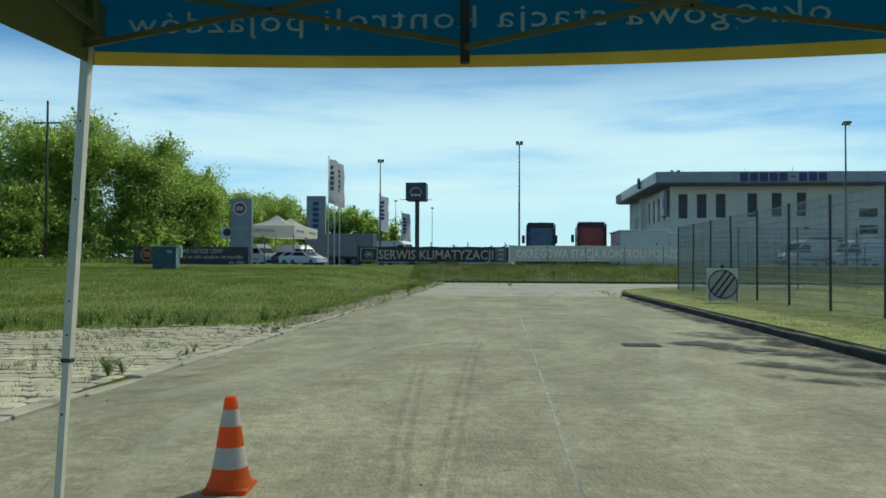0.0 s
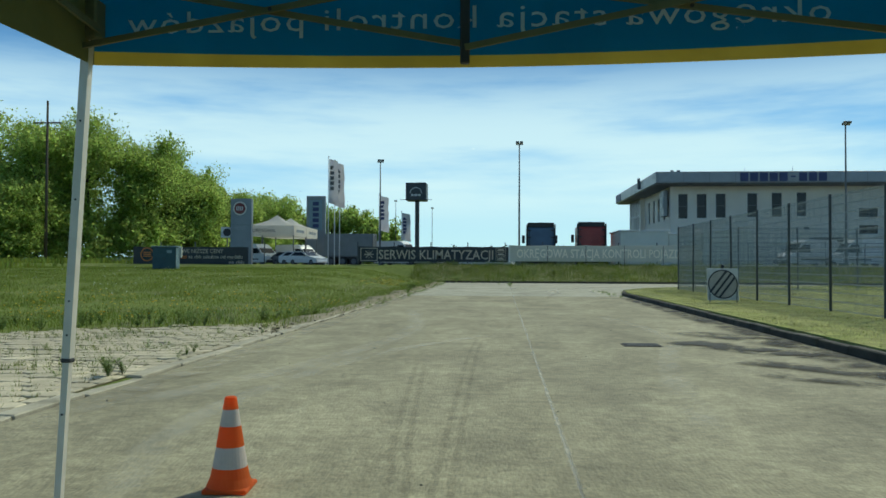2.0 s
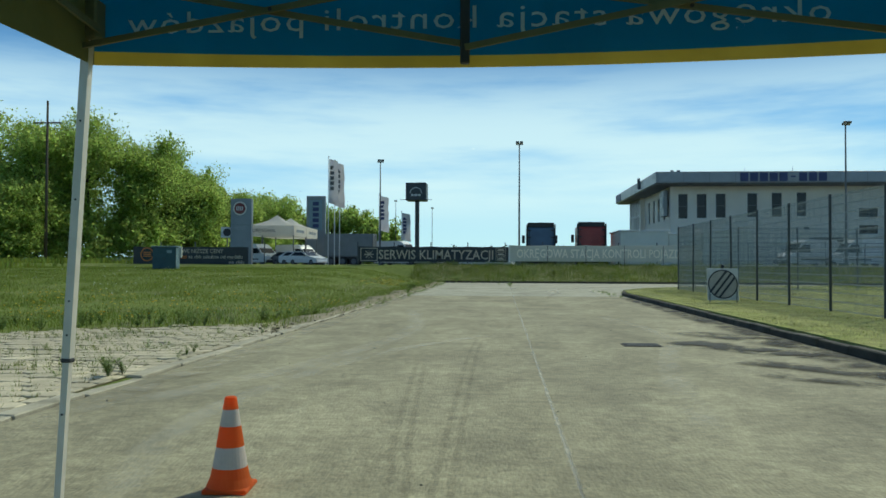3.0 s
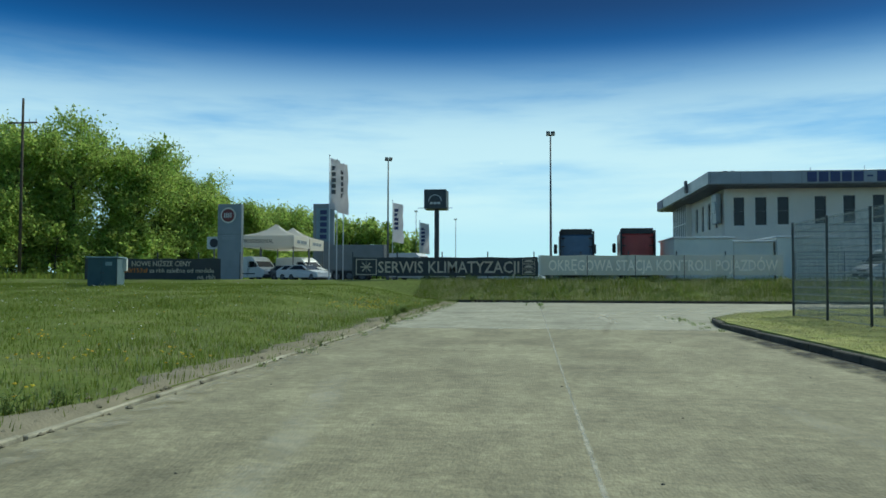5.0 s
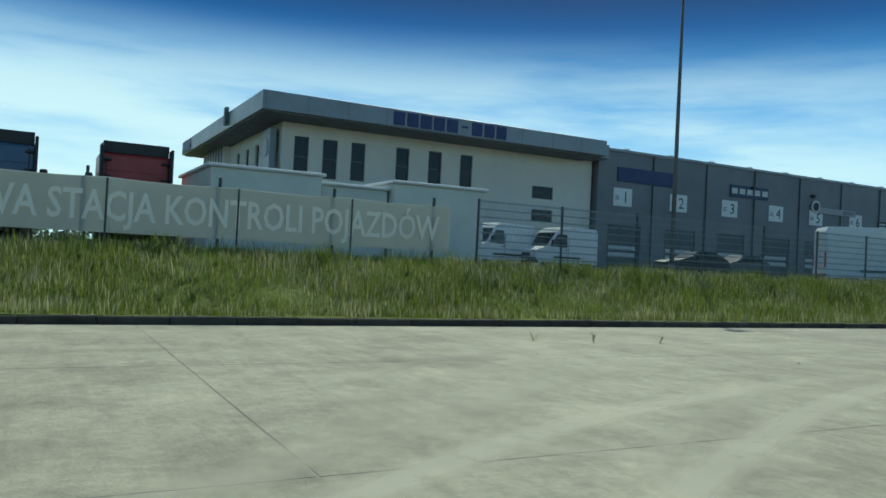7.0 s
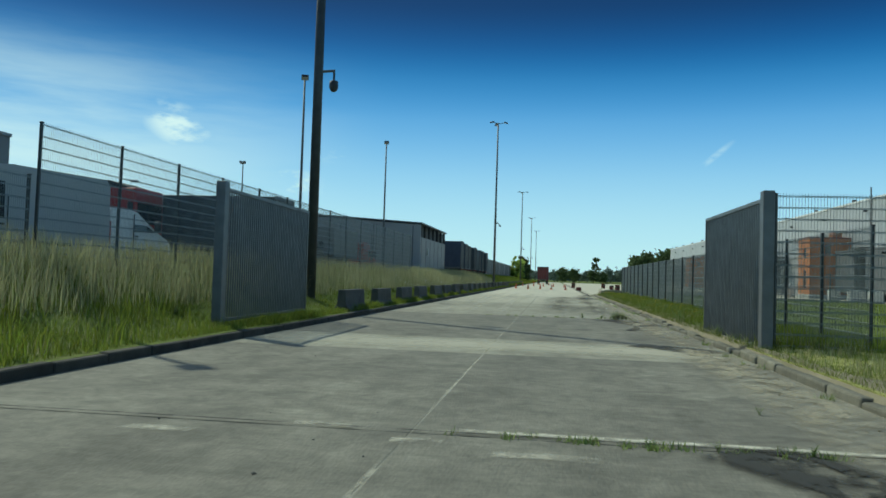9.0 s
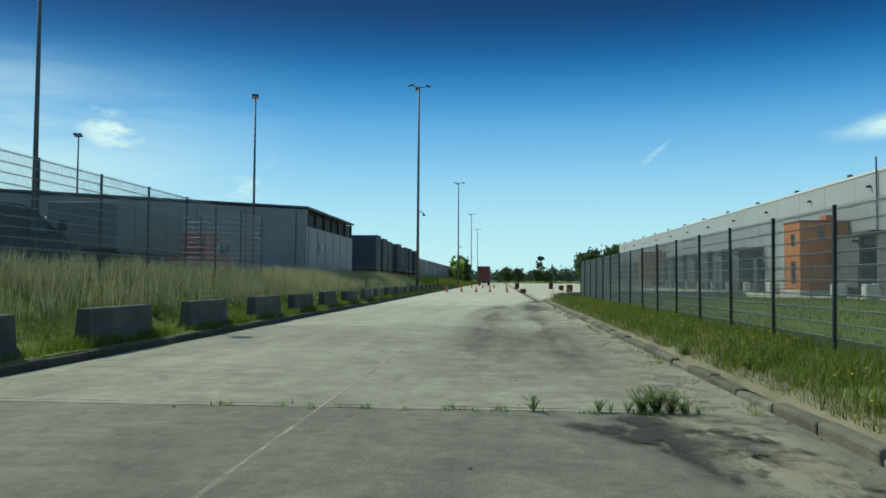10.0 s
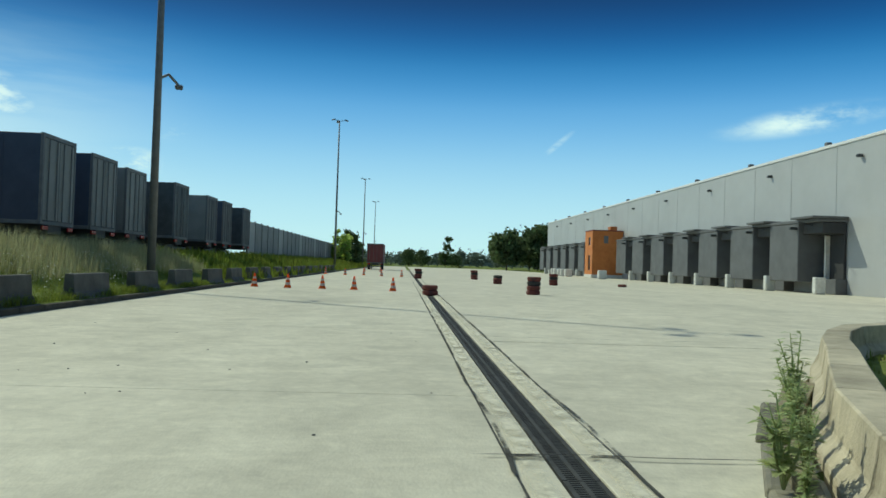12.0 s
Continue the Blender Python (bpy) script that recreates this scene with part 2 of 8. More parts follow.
M["paver"] = mat("paver", (0.62, 0.54, 0.37), (0.42, 0.365, 0.25), 2.5, 0.9, bump=0.4, fine=45, random_tone=0.2, dirt=((0.18, 0.18, 0.09), 0.7, 0.52, 0.55))
M["edging"] = mat("edging", (0.55, 0.50, 0.37), (0.34, 0.305, 0.22), 2.2, 0.9, bump=0.5, fine=40, random_tone=0.14, dirt=((0.13, 0.12, 0.075), 1.3, 0.50, 0.75))
M["gap_soil"] = mat("gap_soil", (0.13, 0.115, 0.06), (0.07, 0.065, 0.033), 3.0, 0.95, bump=0.6, fine=35, spec=0.1)
M["joint"] = mat("joint", (0.42, 0.40, 0.33), (0.13, 0.125, 0.10), 0.7, 0.95)
# dirty concrete with the kerb's shaded face put into its near-black base
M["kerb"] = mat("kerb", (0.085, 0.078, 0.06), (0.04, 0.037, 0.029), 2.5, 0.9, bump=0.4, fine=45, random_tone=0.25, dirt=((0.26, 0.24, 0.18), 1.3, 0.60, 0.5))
M["kerb_worn"] = mat("kerb_worn", (0.26, 0.245, 0.19), (0.13, 0.122, 0.095), 2.5, 0.9, bump=0.6, fine=35, random_tone=0.3, dirt=((0.07, 0.07, 0.045), 1.6, 0.52, 0.7))
M["barrier"] = mat("barrier", (0.54, 0.48, 0.35), (0.35, 0.31, 0.225), 1.6, 0.9, bump=0.4, fine=40, random_tone=0.12, dirt=((0.17, 0.145, 0.095), 1.1, 0.55, 0.6), mottle=((3.0, 0.2, (1, 1, 1)),))
# backlit shade of the barrier blocks put into this tone; grit shares it
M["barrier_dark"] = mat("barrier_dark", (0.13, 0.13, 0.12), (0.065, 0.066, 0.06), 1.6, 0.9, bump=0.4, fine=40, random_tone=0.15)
M["earth"] = mat("earth", (0.19, 0.225, 0.06), (0.118, 0.155, 0.037), 0.5, 1.0, bump=0.5, fine=25, spec=0.1, dirt=((0.24, 0.21, 0.12), 0.6, 0.55, 0.5), mottle=((5.0, 0.3, (1, 1, 1)),))
M["asphalt"] = mat("asphalt", (0.12, 0.12, 0.115), (0.08, 0.08, 0.078), 0.3, 0.9, bump=0.4, fine=40, mottle=((0.5, 0.25, (1, 1, 1)),))
M["sand"] = mat("sand", (0.33, 0.29, 0.205), (0.20, 0.178, 0.125), 1.5, 0.95, bump=0.6, fine=30, spec=0.1, dirt=((0.18, 0.19, 0.08), 0.9, 0.54, 0.5))
M["grass"] = mat("grass", (0.228, 0.283, 0.05), (0.14, 0.19, 0.03), 0.35, 0.75, fine=6, spec=0.2, random_tone=-0.35, through_light=0.45)
M["straw"] = mat("straw", (0.50, 0.485, 0.29), (0.36, 0.37, 0.185), 0.8, 0.85, fine=6, spec=0.15, random_tone=-0.25, through_light=0.4)
M["weed"] = mat("weed", (0.31, 0.395, 0.14), (0.19, 0.265, 0.08), 2, 0.7, fine=8, spec=0.2, random_tone=-0.3, through_light=0.5)
M["weed_pale"] = mat("weed_pale", (0.47, 0.54, 0.28), (0.33, 0.41, 0.19), 2, 0.75, fine=8, spec=0.2, random_tone=-0.25, through_light=0.5)
# haze of distance put into these paler, greyed leaf tones
M["hazed_leaf"] = mat("hazed_leaf", (0.17, 0.215, 0.175), (0.12, 0.155, 0.125), 0.1, 0.8, fine=2, spec=0.1, random_tone=-0.25, through_light=0.4)
M["flower"] = mat("flower", (0.75, 0.55, 0.05), (0.60, 0.42, 0.03), 2, 0.8, random_tone=-0.15, through_light=0.3)
M["daisy"] = mat("daisy", (0.80, 0.80, 0.74), (0.66, 0.66, 0.58), 2, 0.8, through_light=0.3)
M["leaf"] = mat("leaf", (0.46, 0.57, 0.15), (0.30, 0.41, 0.10), 0.12, 0.6, fine=3, spec=0.2, random_tone=-0.32, through_light=0.68)
M["leaf_dark"] = mat("leaf_dark", (0.13, 0.18, 0.07), (0.08, 0.12, 0.05), 0.3, 0.7, fine=3, spec=0.2, random_tone=-0.35, through_light=0.4)
M["bark"] = mat("bark", (0.11, 0.085, 0.06), (0.05, 0.04, 0.03), 6, 0.95, bump=0.6, fine=30)
M["steel"] = mat("steel", (0.17, 0.175, 0.18), (0.12, 0.125, 0.13), 4, 0.6, metal=0.2, fine=80)
M["steel_dark"] = mat("steel_dark", (0.075, 0.085, 0.09), (0.045, 0.052, 0.058), 3, 0.5, metal=0.3, fine=50)
M["wire"] = mat("wire", (0.26, 0.30, 0.31), (0.18, 0.21, 0.22), 4, 0.45, metal=0.3, fine=40)
M["gate_grey"] = mat("gate_grey", (0.20, 0.215, 0.225), (0.14, 0.15, 0.16), 3, 0.45, metal=0.4, fine=40)
M["white"] = mat("white", (0.78, 0.78, 0.76), (0.68, 0.68, 0.66), 2, 0.35, fine=30, mix=0.6)
M["worn_tan"] = mat("worn_tan", (0.50, 0.45, 0.38), (0.36, 0.33, 0.28), 5, 0.6, fine=30)
M["white_board"] = mat("white_board", (0.72, 0.72, 0.68), (0.55, 0.55, 0.51), 5, 0.6, fine=30)
M["pane"] = mat("pane", (0.018, 0.022, 0.027), (0.01, 0.013, 0.017), 0.6, 0.1, fine=5, spec=0.3)
M["office_wall"] = mat("office_wall", (0.86, 0.80, 0.69), (0.78, 0.725, 0.625), 0.4, 0.6, fine=20, wave=("Z", 3.2, 0.12), dirt=((0.55, 0.53, 0.48), 0.5, 0.6, 0.4))
M["fascia"] = mat("fascia", (0.30, 0.31, 0.325), (0.24, 0.25, 0.265), 0.6, 0.4, metal=0.35, fine=20)
M["soffit"] = mat("soffit", (0.16, 0.165, 0.17), (0.11, 0.115, 0.12), 1, 0.6)
M["hall_dark"] = mat("hall_dark", (0.22, 0.22, 0.225), (0.175, 0.175, 0.18), 0.4, 0.5, metal=0.1, fine=15, wave=("X", 6.0, 0.25))
M["hall_grey"] = mat("hall_grey", (0.40, 0.40, 0.39), (0.33, 0.33, 0.325), 0.5, 0.6, metal=0.05, fine=15, wave=("Y", 5.0, 0.25))
M["hall_white"] = mat("hall_white", (0.47, 0.48, 0.48), (0.41, 0.42, 0.425), 0.25, 0.5, metal=0.1, fine=12, wave=("Z", 4.0, 0.12), dirt=((0.38, 0.38, 0.37), 0.2, 0.6, 0.4))
M["dock_grey"] = mat("dock_grey", (0.135, 0.14, 0.145), (0.095, 0.10, 0.105), 0.8, 0.6, fine=12)
M["cabin"] = mat("cabin", (0.74, 0.74, 0.64), (0.64, 0.645, 0.56), 0.8, 0.5, fine=20, wave=("X", 8.0, 0.15))
M["brick"] = mat("brick", (0.60, 0.22, 0.06), (0.46, 0.15, 0.04), 1.2, 0.75, fine=14, bump=0.2)
M["rubber"] = mat("rubber", (0.028, 0.028, 0.028), (0.05, 0.048, 0.045), 6, 0.9, bump=0.3, fine=40)
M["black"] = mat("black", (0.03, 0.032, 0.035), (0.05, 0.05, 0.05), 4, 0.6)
M["cone_orange"] = mat("cone_orange", (1.0, 0.235, 0.045), (0.97, 0.19, 0.035), 6, 0.5, fine=30, mix=0.5, through_light=0.62)
M["cone_white"] = mat("cone_white", (0.76, 0.66, 0.58), (0.60, 0.52, 0.46), 6, 0.5, fine=40, through_light=0.2)
M["sign_blue"] = mat("sign_blue", (0.04, 0.055, 0.16), (0.03, 0.04, 0.12), 2, 0.5)
M["navy"] = mat("navy", (0.03, 0.055, 0.12), (0.02, 0.04, 0.09), 1.5, 0.45)
M["tarp_blue"] = mat("tarp_blue", (0.05, 0.068, 0.11), (0.036, 0.05, 0.082), 1.5, 0.55)
M["cab_blue"] = mat("cab_blue", (0.06, 0.13, 0.24), (0.045, 0.10, 0.19), 1.5, 0.3, spec=0.6)
M["cab_red"] = mat("cab_red", (0.42, 0.03, 0.025), (0.32, 0.02, 0.02), 1.5, 0.35, spec=0.6)
M["red"] = mat("red", (0.50, 0.06, 0.04), (0.38, 0.04, 0.03), 3, 0.5)
M["maroon"] = mat("maroon", (0.22, 0.05, 0.045), (0.14, 0.035, 0.03), 1.2, 0.6)
M["tyre_red"] = mat("tyre_red", (0.19, 0.05, 0.038), (0.11, 0.035, 0.03), 5, 0.85, dirt=((0.04, 0.035, 0.035), 4, 0.5, 0.7))
M["box_green"] = mat("box_green", (0.045, 0.095, 0.115), (0.03, 0.07, 0.085), 2, 0.6, fine=25)
M["box_pale"] = mat("box_pale", (0.24, 0.33, 0.36), (0.18, 0.26, 0.29), 2, 0.6, fine=25)
M["banner_dark"] = mat("banner_dark", (0.075, 0.076, 0.082), (0.055, 0.056, 0.06), 0.7, 0.7, fine=12, through_light=0.15)
M["banner_light"] = mat("banner_light", (0.63, 0.65, 0.60), (0.56, 0.58, 0.54), 0.6, 0.7, fine=12, through_light=0.42)
M["cream"] = mat("cream", (0.76, 0.63, 0.50), (0.66, 0.55, 0.43), 2, 0.7, through_light=0.2)
M["letter_pale"] = mat("letter_pale", (0.98, 0.92, 0.80), (0.95, 0.89, 0.77), 2, 0.7)
M["orange"] = mat("orange", (0.75, 0.25, 0.05), (0.62, 0.19, 0.04), 3, 0.6)
M["tarp_grey"] = mat("tarp_grey", (0.24, 0.25, 0.245), (0.18, 0.19, 0.185), 0.9, 0.6, fine=15)
M["pylon_grey"] = mat("pylon_grey", (0.25, 0.265, 0.275), (0.20, 0.215, 0.225), 0.8, 0.4, metal=0.4, fine=20)
M["tent_blue"] = mat("tent_blue", (0.04, 0.26, 0.40), (0.032, 0.215, 0.335), 1.5, 0.7, fine=40, bump=0.1, through_light=0.6)
M["tent_yellow"] = mat("tent_yellow", (0.60, 0.52, 0.17), (0.50, 0.43, 0.13), 3, 0.7, fine=40, bump=0.1, through_light=0.6)
# the yellow cloth again, its darker inner face put into the colour
M["tent_yellow_dark"] = mat("tent_yellow_dark", (0.24, 0.235, 0.075), (0.18, 0.18, 0.055), 2, 0.75, fine=40, bump=0.1, through_light=0.3)
M["tent_white"] = mat("tent_white", (0.92, 0.89, 0.82), (0.86, 0.83, 0.76), 0.8, 0.7, fine=20, through_light=0.62)
M["letter_tent"] = mat("letter_tent", (0.78, 0.86, 0.88), (0.72, 0.80, 0.83), 3, 0.7, through_light=0.35)
M["alu"] = mat("alu", (0.74, 0.70, 0.61), (0.63, 0.59, 0.51), 5, 0.45, metal=0.15, fine=60)
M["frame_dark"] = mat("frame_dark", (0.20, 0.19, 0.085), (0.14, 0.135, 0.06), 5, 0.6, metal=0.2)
M["flag"] = mat("flag", (0.84, 0.82, 0.82), (0.72, 0.70, 0.71), 1.2, 0.8, through_light=0.55)
M["lamp_glass"] = mat("lamp_glass", (0.55, 0.56, 0.56), (0.45, 0.46, 0.46), 3, 0.25)
M["tail_lamp"] = mat("tail_lamp", (0.45, 0.02, 0.02), (0.35, 0.015, 0.015), 6, 0.25)
# haze painted in: a bluish grey base for the wooded horizon
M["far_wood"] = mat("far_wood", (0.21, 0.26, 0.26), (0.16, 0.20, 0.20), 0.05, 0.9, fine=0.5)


# ---- building helpers ----
def bm_new():
    return bmesh.new()


def box(bm, x0, y0, z0, x1, y1, z1):
    c = [bm.verts.new(p) for p in ((x0, y0, z0), (x1, y0, z0), (x1, y1, z0), (x0, y1, z0), (x0, y0, z1), (x1, y0, z1), (x1, y1, z1), (x0, y1, z1))]
    for q in ((3, 2, 1, 0), (4, 5, 6, 7), (0, 1, 5, 4), (1, 2, 6, 5), (2, 3, 7, 6), (3, 0, 4, 7)):
        bm.faces.new([c[i] for i in q])
    return bm


def rbox(bm, x0, y0, z0, x1, y1, z1, r=0.02, seg=2):
    t = bmesh.new()
    box(t, x0, y0, z0, x1, y1, z1)
    bmesh.ops.bevel(t, geom=t.edges[:], offset=r, segments=seg, affect="EDGES", profile=0.5)
    merge(bm, t)
    return bm


def merge(bm, t, m=None):
    if m is not None:
        bmesh.ops.transform(t, matrix=m, verts=t.verts)
    me = bpy.data.meshes.new("tmp")
    t.to_mesh(me)
    t.free()
    bm.from_mesh(me)
    bpy.data.meshes.remove(me)


def tube(bm, p0, p1, r0, r1=None, n=8, caps=True):
    p0, p1 = Vector(p0), Vector(p1)
    r1 = r0 if r1 is None else r1
    q = (p1 - p0).to_track_quat("Z", "Y")
    rings = []
    for p, r in ((p0, r0), (p1, r1)):
        rings.append([bm.verts.new(p + q @ Vector((r * math.cos(2 * math.pi * i / n), r * math.sin(2 * math.pi * i / n), 0))) for i in range(n)])
    for i in range(n):
        bm.faces.new((rings[0][i], rings[0][(i + 1) % n], rings[1][(i + 1) % n], rings[1][i]))
    if caps:
        bm.faces.new(rings[0][::-1])
        bm.faces.new(rings[1])
    return bm


def beam(bm, p0, p1, w, d):
    """A square bar from p0 to p1."""
    p0, p1 = Vector(p0), Vector(p1)
    q = (p1 - p0).to_track_quat("Z", "Y")
    rings = [[bm.verts.new(p + q @ Vector((a * w / 2, b * d / 2, 0))) for a, b in ((-1, -1), (1, -1), (1, 1), (-1, 1))] for p in (p0, p1)]
    for i in range(4):
        bm.faces.new((rings[0][i], rings[0][(i + 1) % 4], rings[1][(i + 1) % 4], rings[1][i]))
    bm.faces.new(rings[0][::-1])
    bm.faces.new(rings[1])
    return bm


def lathe(bm, prof, n=24, centre=(0, 0)):
    rings = [[bm.verts.new((centre[0] + r * math.cos(2 * math.pi * i / n), centre[1] + r * math.sin(2 * math.pi * i / n), z)) for i in range(n)] for r, z in prof]
    for a, b in zip(rings, rings[1:]):
        for i in range(n):
            bm.faces.new((a[i], a[(i + 1) % n], b[(i + 1) % n], b[i]))
    bm.faces.new(rings[0][::-1])
    bm.faces.new(rings[-1])
    return bm


def prism(bm, pts, z0, z1):
    """A polygon in plan, extruded from z0 to z1."""
    lo = [bm.verts.new((x, y, z0)) for x, y in pts]
    hi = [bm.verts.new((x, y, z1)) for x, y in pts]
    n = len(pts)
    bm.faces.new(lo[::-1])
    bm.faces.new(hi)
    for i in range(n):
        bm.faces.new((lo[i], lo[(i + 1) % n], hi[(i + 1) % n], hi[i]))
    return bm


def profile(bm, pts, half, taper=None):
    """A side profile (x, z), extruded across y; taper(z) narrows the half width."""
    f = taper or (lambda z: 1.0)
    a = [bm.verts.new((x, -half * f(z), z)) for x, z in pts]
    b = [bm.verts.new((x, half * f(z), z)) for x, z in pts]
    n = len(pts)
    bm.faces.new(a)
    bm.faces.new(b[::-1])
    for i in range(n):
        bm.faces.new((a[(i + 1) % n], a[i], b[i], b[(i + 1) % n]))
    return bm


def mesh_of(name, bm, smooth=False):
    bmesh.ops.recalc_face_normals(bm, faces=bm.faces)
    me = bpy.data.meshes.new(name)
    bm.to_mesh(me)
    bm.free()
    if smooth:
        me.polygons.foreach_set("use_smooth", [True] * len(me.polygons))
    return me


def part(name, bm, material, parent, label="", smooth=False):
    me = mesh_of(name, bm, smooth) if isinstance(bm, bmesh.types.BMesh) else bm
    if not me.materials:
        me.materials.append(M[material])
    ob = new(name, me)
    ob.parent = parent
    return tagged(ob, label)


def thing(name, at=(0, 0, 0), rz=0.0, label="", category="", group=""):
    ob = new(name)
    ob.empty_display_size = 0.2
    ob.matrix_basis = pose(*at, 0, 0, rz)
    return tagged(ob, label, category, group)


def solid(name, bm, material, label="", category="", group="", kind="", at=(0, 0, 0), smooth=False):
    me = mesh_of(name, bm, smooth) if isinstance(bm, bmesh.types.BMesh) else bm
    if not me.materials:
        me.materials.append(M[material])
    ob = new(name, me)
    ob.matrix_basis = pose(*at)
    return tagged(ob, label, category, group, kind)


def raw(name, verts, faces, material):
    me = bpy.data.meshes.new(name)
    me.from_pydata(verts, [], faces)
    me.update()
    me.materials.append(M[material])
    return me


def words(text, size, depth=0.004, align="CENTER", spacing=1.0, width=None, bold=0.0):
    """Flat lettering in the x-z plane that reads from -y, as a mesh; width squeezes it to that many metres."""
    cu = bpy.data.curves.new("words", "FONT")
    cu.body, cu.size, cu.extrude, cu.align_x, cu.space_character = text, size, depth / 2, align, spacing
    cu.resolution_u = 2
    cu.offset = bold * size
    ob = new("words", cu)
    bpy.context.view_layer.update()
    me = bpy.data.meshes.new_from_object(ob.evaluated_get(bpy.context.evaluated_depsgraph_get()))
    bpy.data.objects.remove(ob)
    bpy.data.curves.remove(cu)
    xs = [v.co.x for v in me.vertices]
    k = 1.0 if width is None or not xs else width / (max(xs) - min(xs))
    mid = (max(xs) + min(xs)) / 2 if align == "CENTER" else 0
    me.transform(Matrix.Rotation(radians(90), 4, "X") @ Matrix.Diagonal((k, 1, 1, 1)) @ Matrix.Translation((-mid, 0, 0)))
    return me


def letters(text, size, material, parent, at, name="letter", turn=None, **kw):
    """Lettering split into its single characters, each a part."""
    me = words(text, size, **kw)
    bm = bmesh.new()
    bm.from_mesh(me)
    bpy.data.meshes.remove(me)
    if turn is not None:
        bmesh.ops.transform(bm, matrix=turn, verts=bm.verts)
    seen, k = set(), 0
    for v in list(bm.verts):
        if v in seen:
            continue
        stack, isle = [v], []
        seen.add(v)
        while stack:
            q = stack.pop()
            isle.append(q)
            for e in q.link_edges:
                o = e.other_vert(q)
                if o not in seen:
                    seen.add(o)
                    stack.append(o)
        ix = {q: i for i, q in enumerate(isle)}
        fs = {f for q in isle for f in q.link_faces}
        one = bpy.data.meshes.new(name)
        one.from_pydata([tuple(q.co) for q in isle], [], [tuple(ix[q] for q in f.verts) for f in fs])
        one.update()
        part(name, one, material, parent).location = at
    bm.free()


def smooth_step(v, a, b):
    t = np.clip((np.asarray(v, float) - a) / (b - a), 0, 1)
    return t * t * (3 - 2 * t)


def facade(bm, axis, at, depth, u0, u1, z0, z1, holes):
    """A wall in the plane axis = at, with real openings: holes of (u0, z0, u1, z1)."""
    us = sorted({u0, u1, *[h[0] for h in holes], *[h[2] for h in holes]})
    zs = sorted({z0, z1, *[h[1] for h in holes], *[h[3] for h in holes]})
    for a, b in zip(us, us[1:]):
        for c, d in zip(zs, zs[1:]):
            m, n = (a + b) / 2, (c + d) / 2
            if any(h[0] < m < h[2] and h[1] < n < h[3] for h in holes):
                continue
            if axis == "y":
                box(bm, a, at, c, b, at + depth, d)
            else:
                box(bm, at, a, c, at + depth, b, d)
    bmesh.ops.remove_doubles(bm, verts=bm.verts, dist=0.0005)
    return bm


def window(parent, axis, at, depth, u0, z0, u1, z1, mullions=1):
    """A recessed window: frame and glass, standing in an opening of a facade."""
    f, g = bm_new(), bm_new()
    a0, a1 = (at + depth * 0.35, at + depth * 0.7)
    w = 0.06

    def put(bm, p, q, r, s, d0, d1):
        box(bm, *((p, d0, q, r, d1, s) if axis == "y" else (d0, p, q, d1, r, s)))

    put(f, u0, z0, u0 + w, z1, a0, a1)
    put(f, u1 - w, z0, u1, z1, a0, a1)
    put(f, u0 + w, z0, u1 - w, z0 + w, a0, a1)
    put(f, u0 + w, z1 - w, u1 - w, z1, a0, a1)
    for i in range(mullions):
        zz = z0 + (z1 - z0) * (i + 1) / (mullions + 1)
        put(f, u0 + w, zz - 0.03, u1 - w, zz + 0.03, a0, a1)
    mid = (a0 + a1) / 2
    put(g, u0 + w, z0 + w, u1 - w, z1 - w, mid - 0.004 + 0.02, mid + 0.024)
    wob = part("window", f, "soffit", parent)
    part("pane", g, "pane", wob)
    return wob


# ---- ground ----
CORNER = [(4.55, 29.5), (4.9, 31.8), (6.2, 34.6), (8.2, 36.9), (10.5, 38.7), (13.0, 39.9), (16.0, 40.55)]
ISLAND = [(93.9, 40.1), (97.0, 40.06), (99.7, 39.45), (102.3, 38.28), (104.9, 36.5), (106.85, 34.2), (107.35, 32.0)]


def along(poly, y):
    return np.interp(y, [p[1] for p in poly], [p[0] for p in poly])


def yard_height(x, y):
    """Height of the open ground beside the roads."""
    x, y = np.asarray(x, float), np.asarray(y, float)
    north = 0.12 + 1.0 * smooth_step(y, 49.2, 53.0)
    left = 0.04 + 0.84 * smooth_step(y, 13, 52) * smooth_step(-x, 3.9, 10)
    z = np.where(y > 48.9, np.maximum(north, np.where(x < -3.7, left, 0)), np.where(x < -3.7, left, 0.12))
    return z


def is_paved(x, y):
    x, y = np.asarray(x, float), np.asarray(y, float)
    r1 = (x > -3.7) & (x < 4.62) & (y < 29.6)
    cx = np.interp(y, [p[1] for p in CORNER], [p[0] for p in CORNER]) + 0.07
    r1b = (x > -3.7) & (y >= 29.6) & (y < 40.62) & (x < np.where(y > 40.5, 1e6, cx))
    r2 = (x > -3.7) & (y >= np.where(x > 16, 40.38, 40.48)) & (y < 48.87)
    ix = np.interp(-y, [-p[1] for p in ISLAND], [p[0] for p in ISLAND]) - 0.75
    plaza = (y < 40.6) & (y > 13) & (x > np.where(y > 40.1, 94.0, ix)) & (x > 96)
    apron = (y < 20) & (y > 11) & (x > 62)
    return r1 | r1b | r2 | plaza | apron


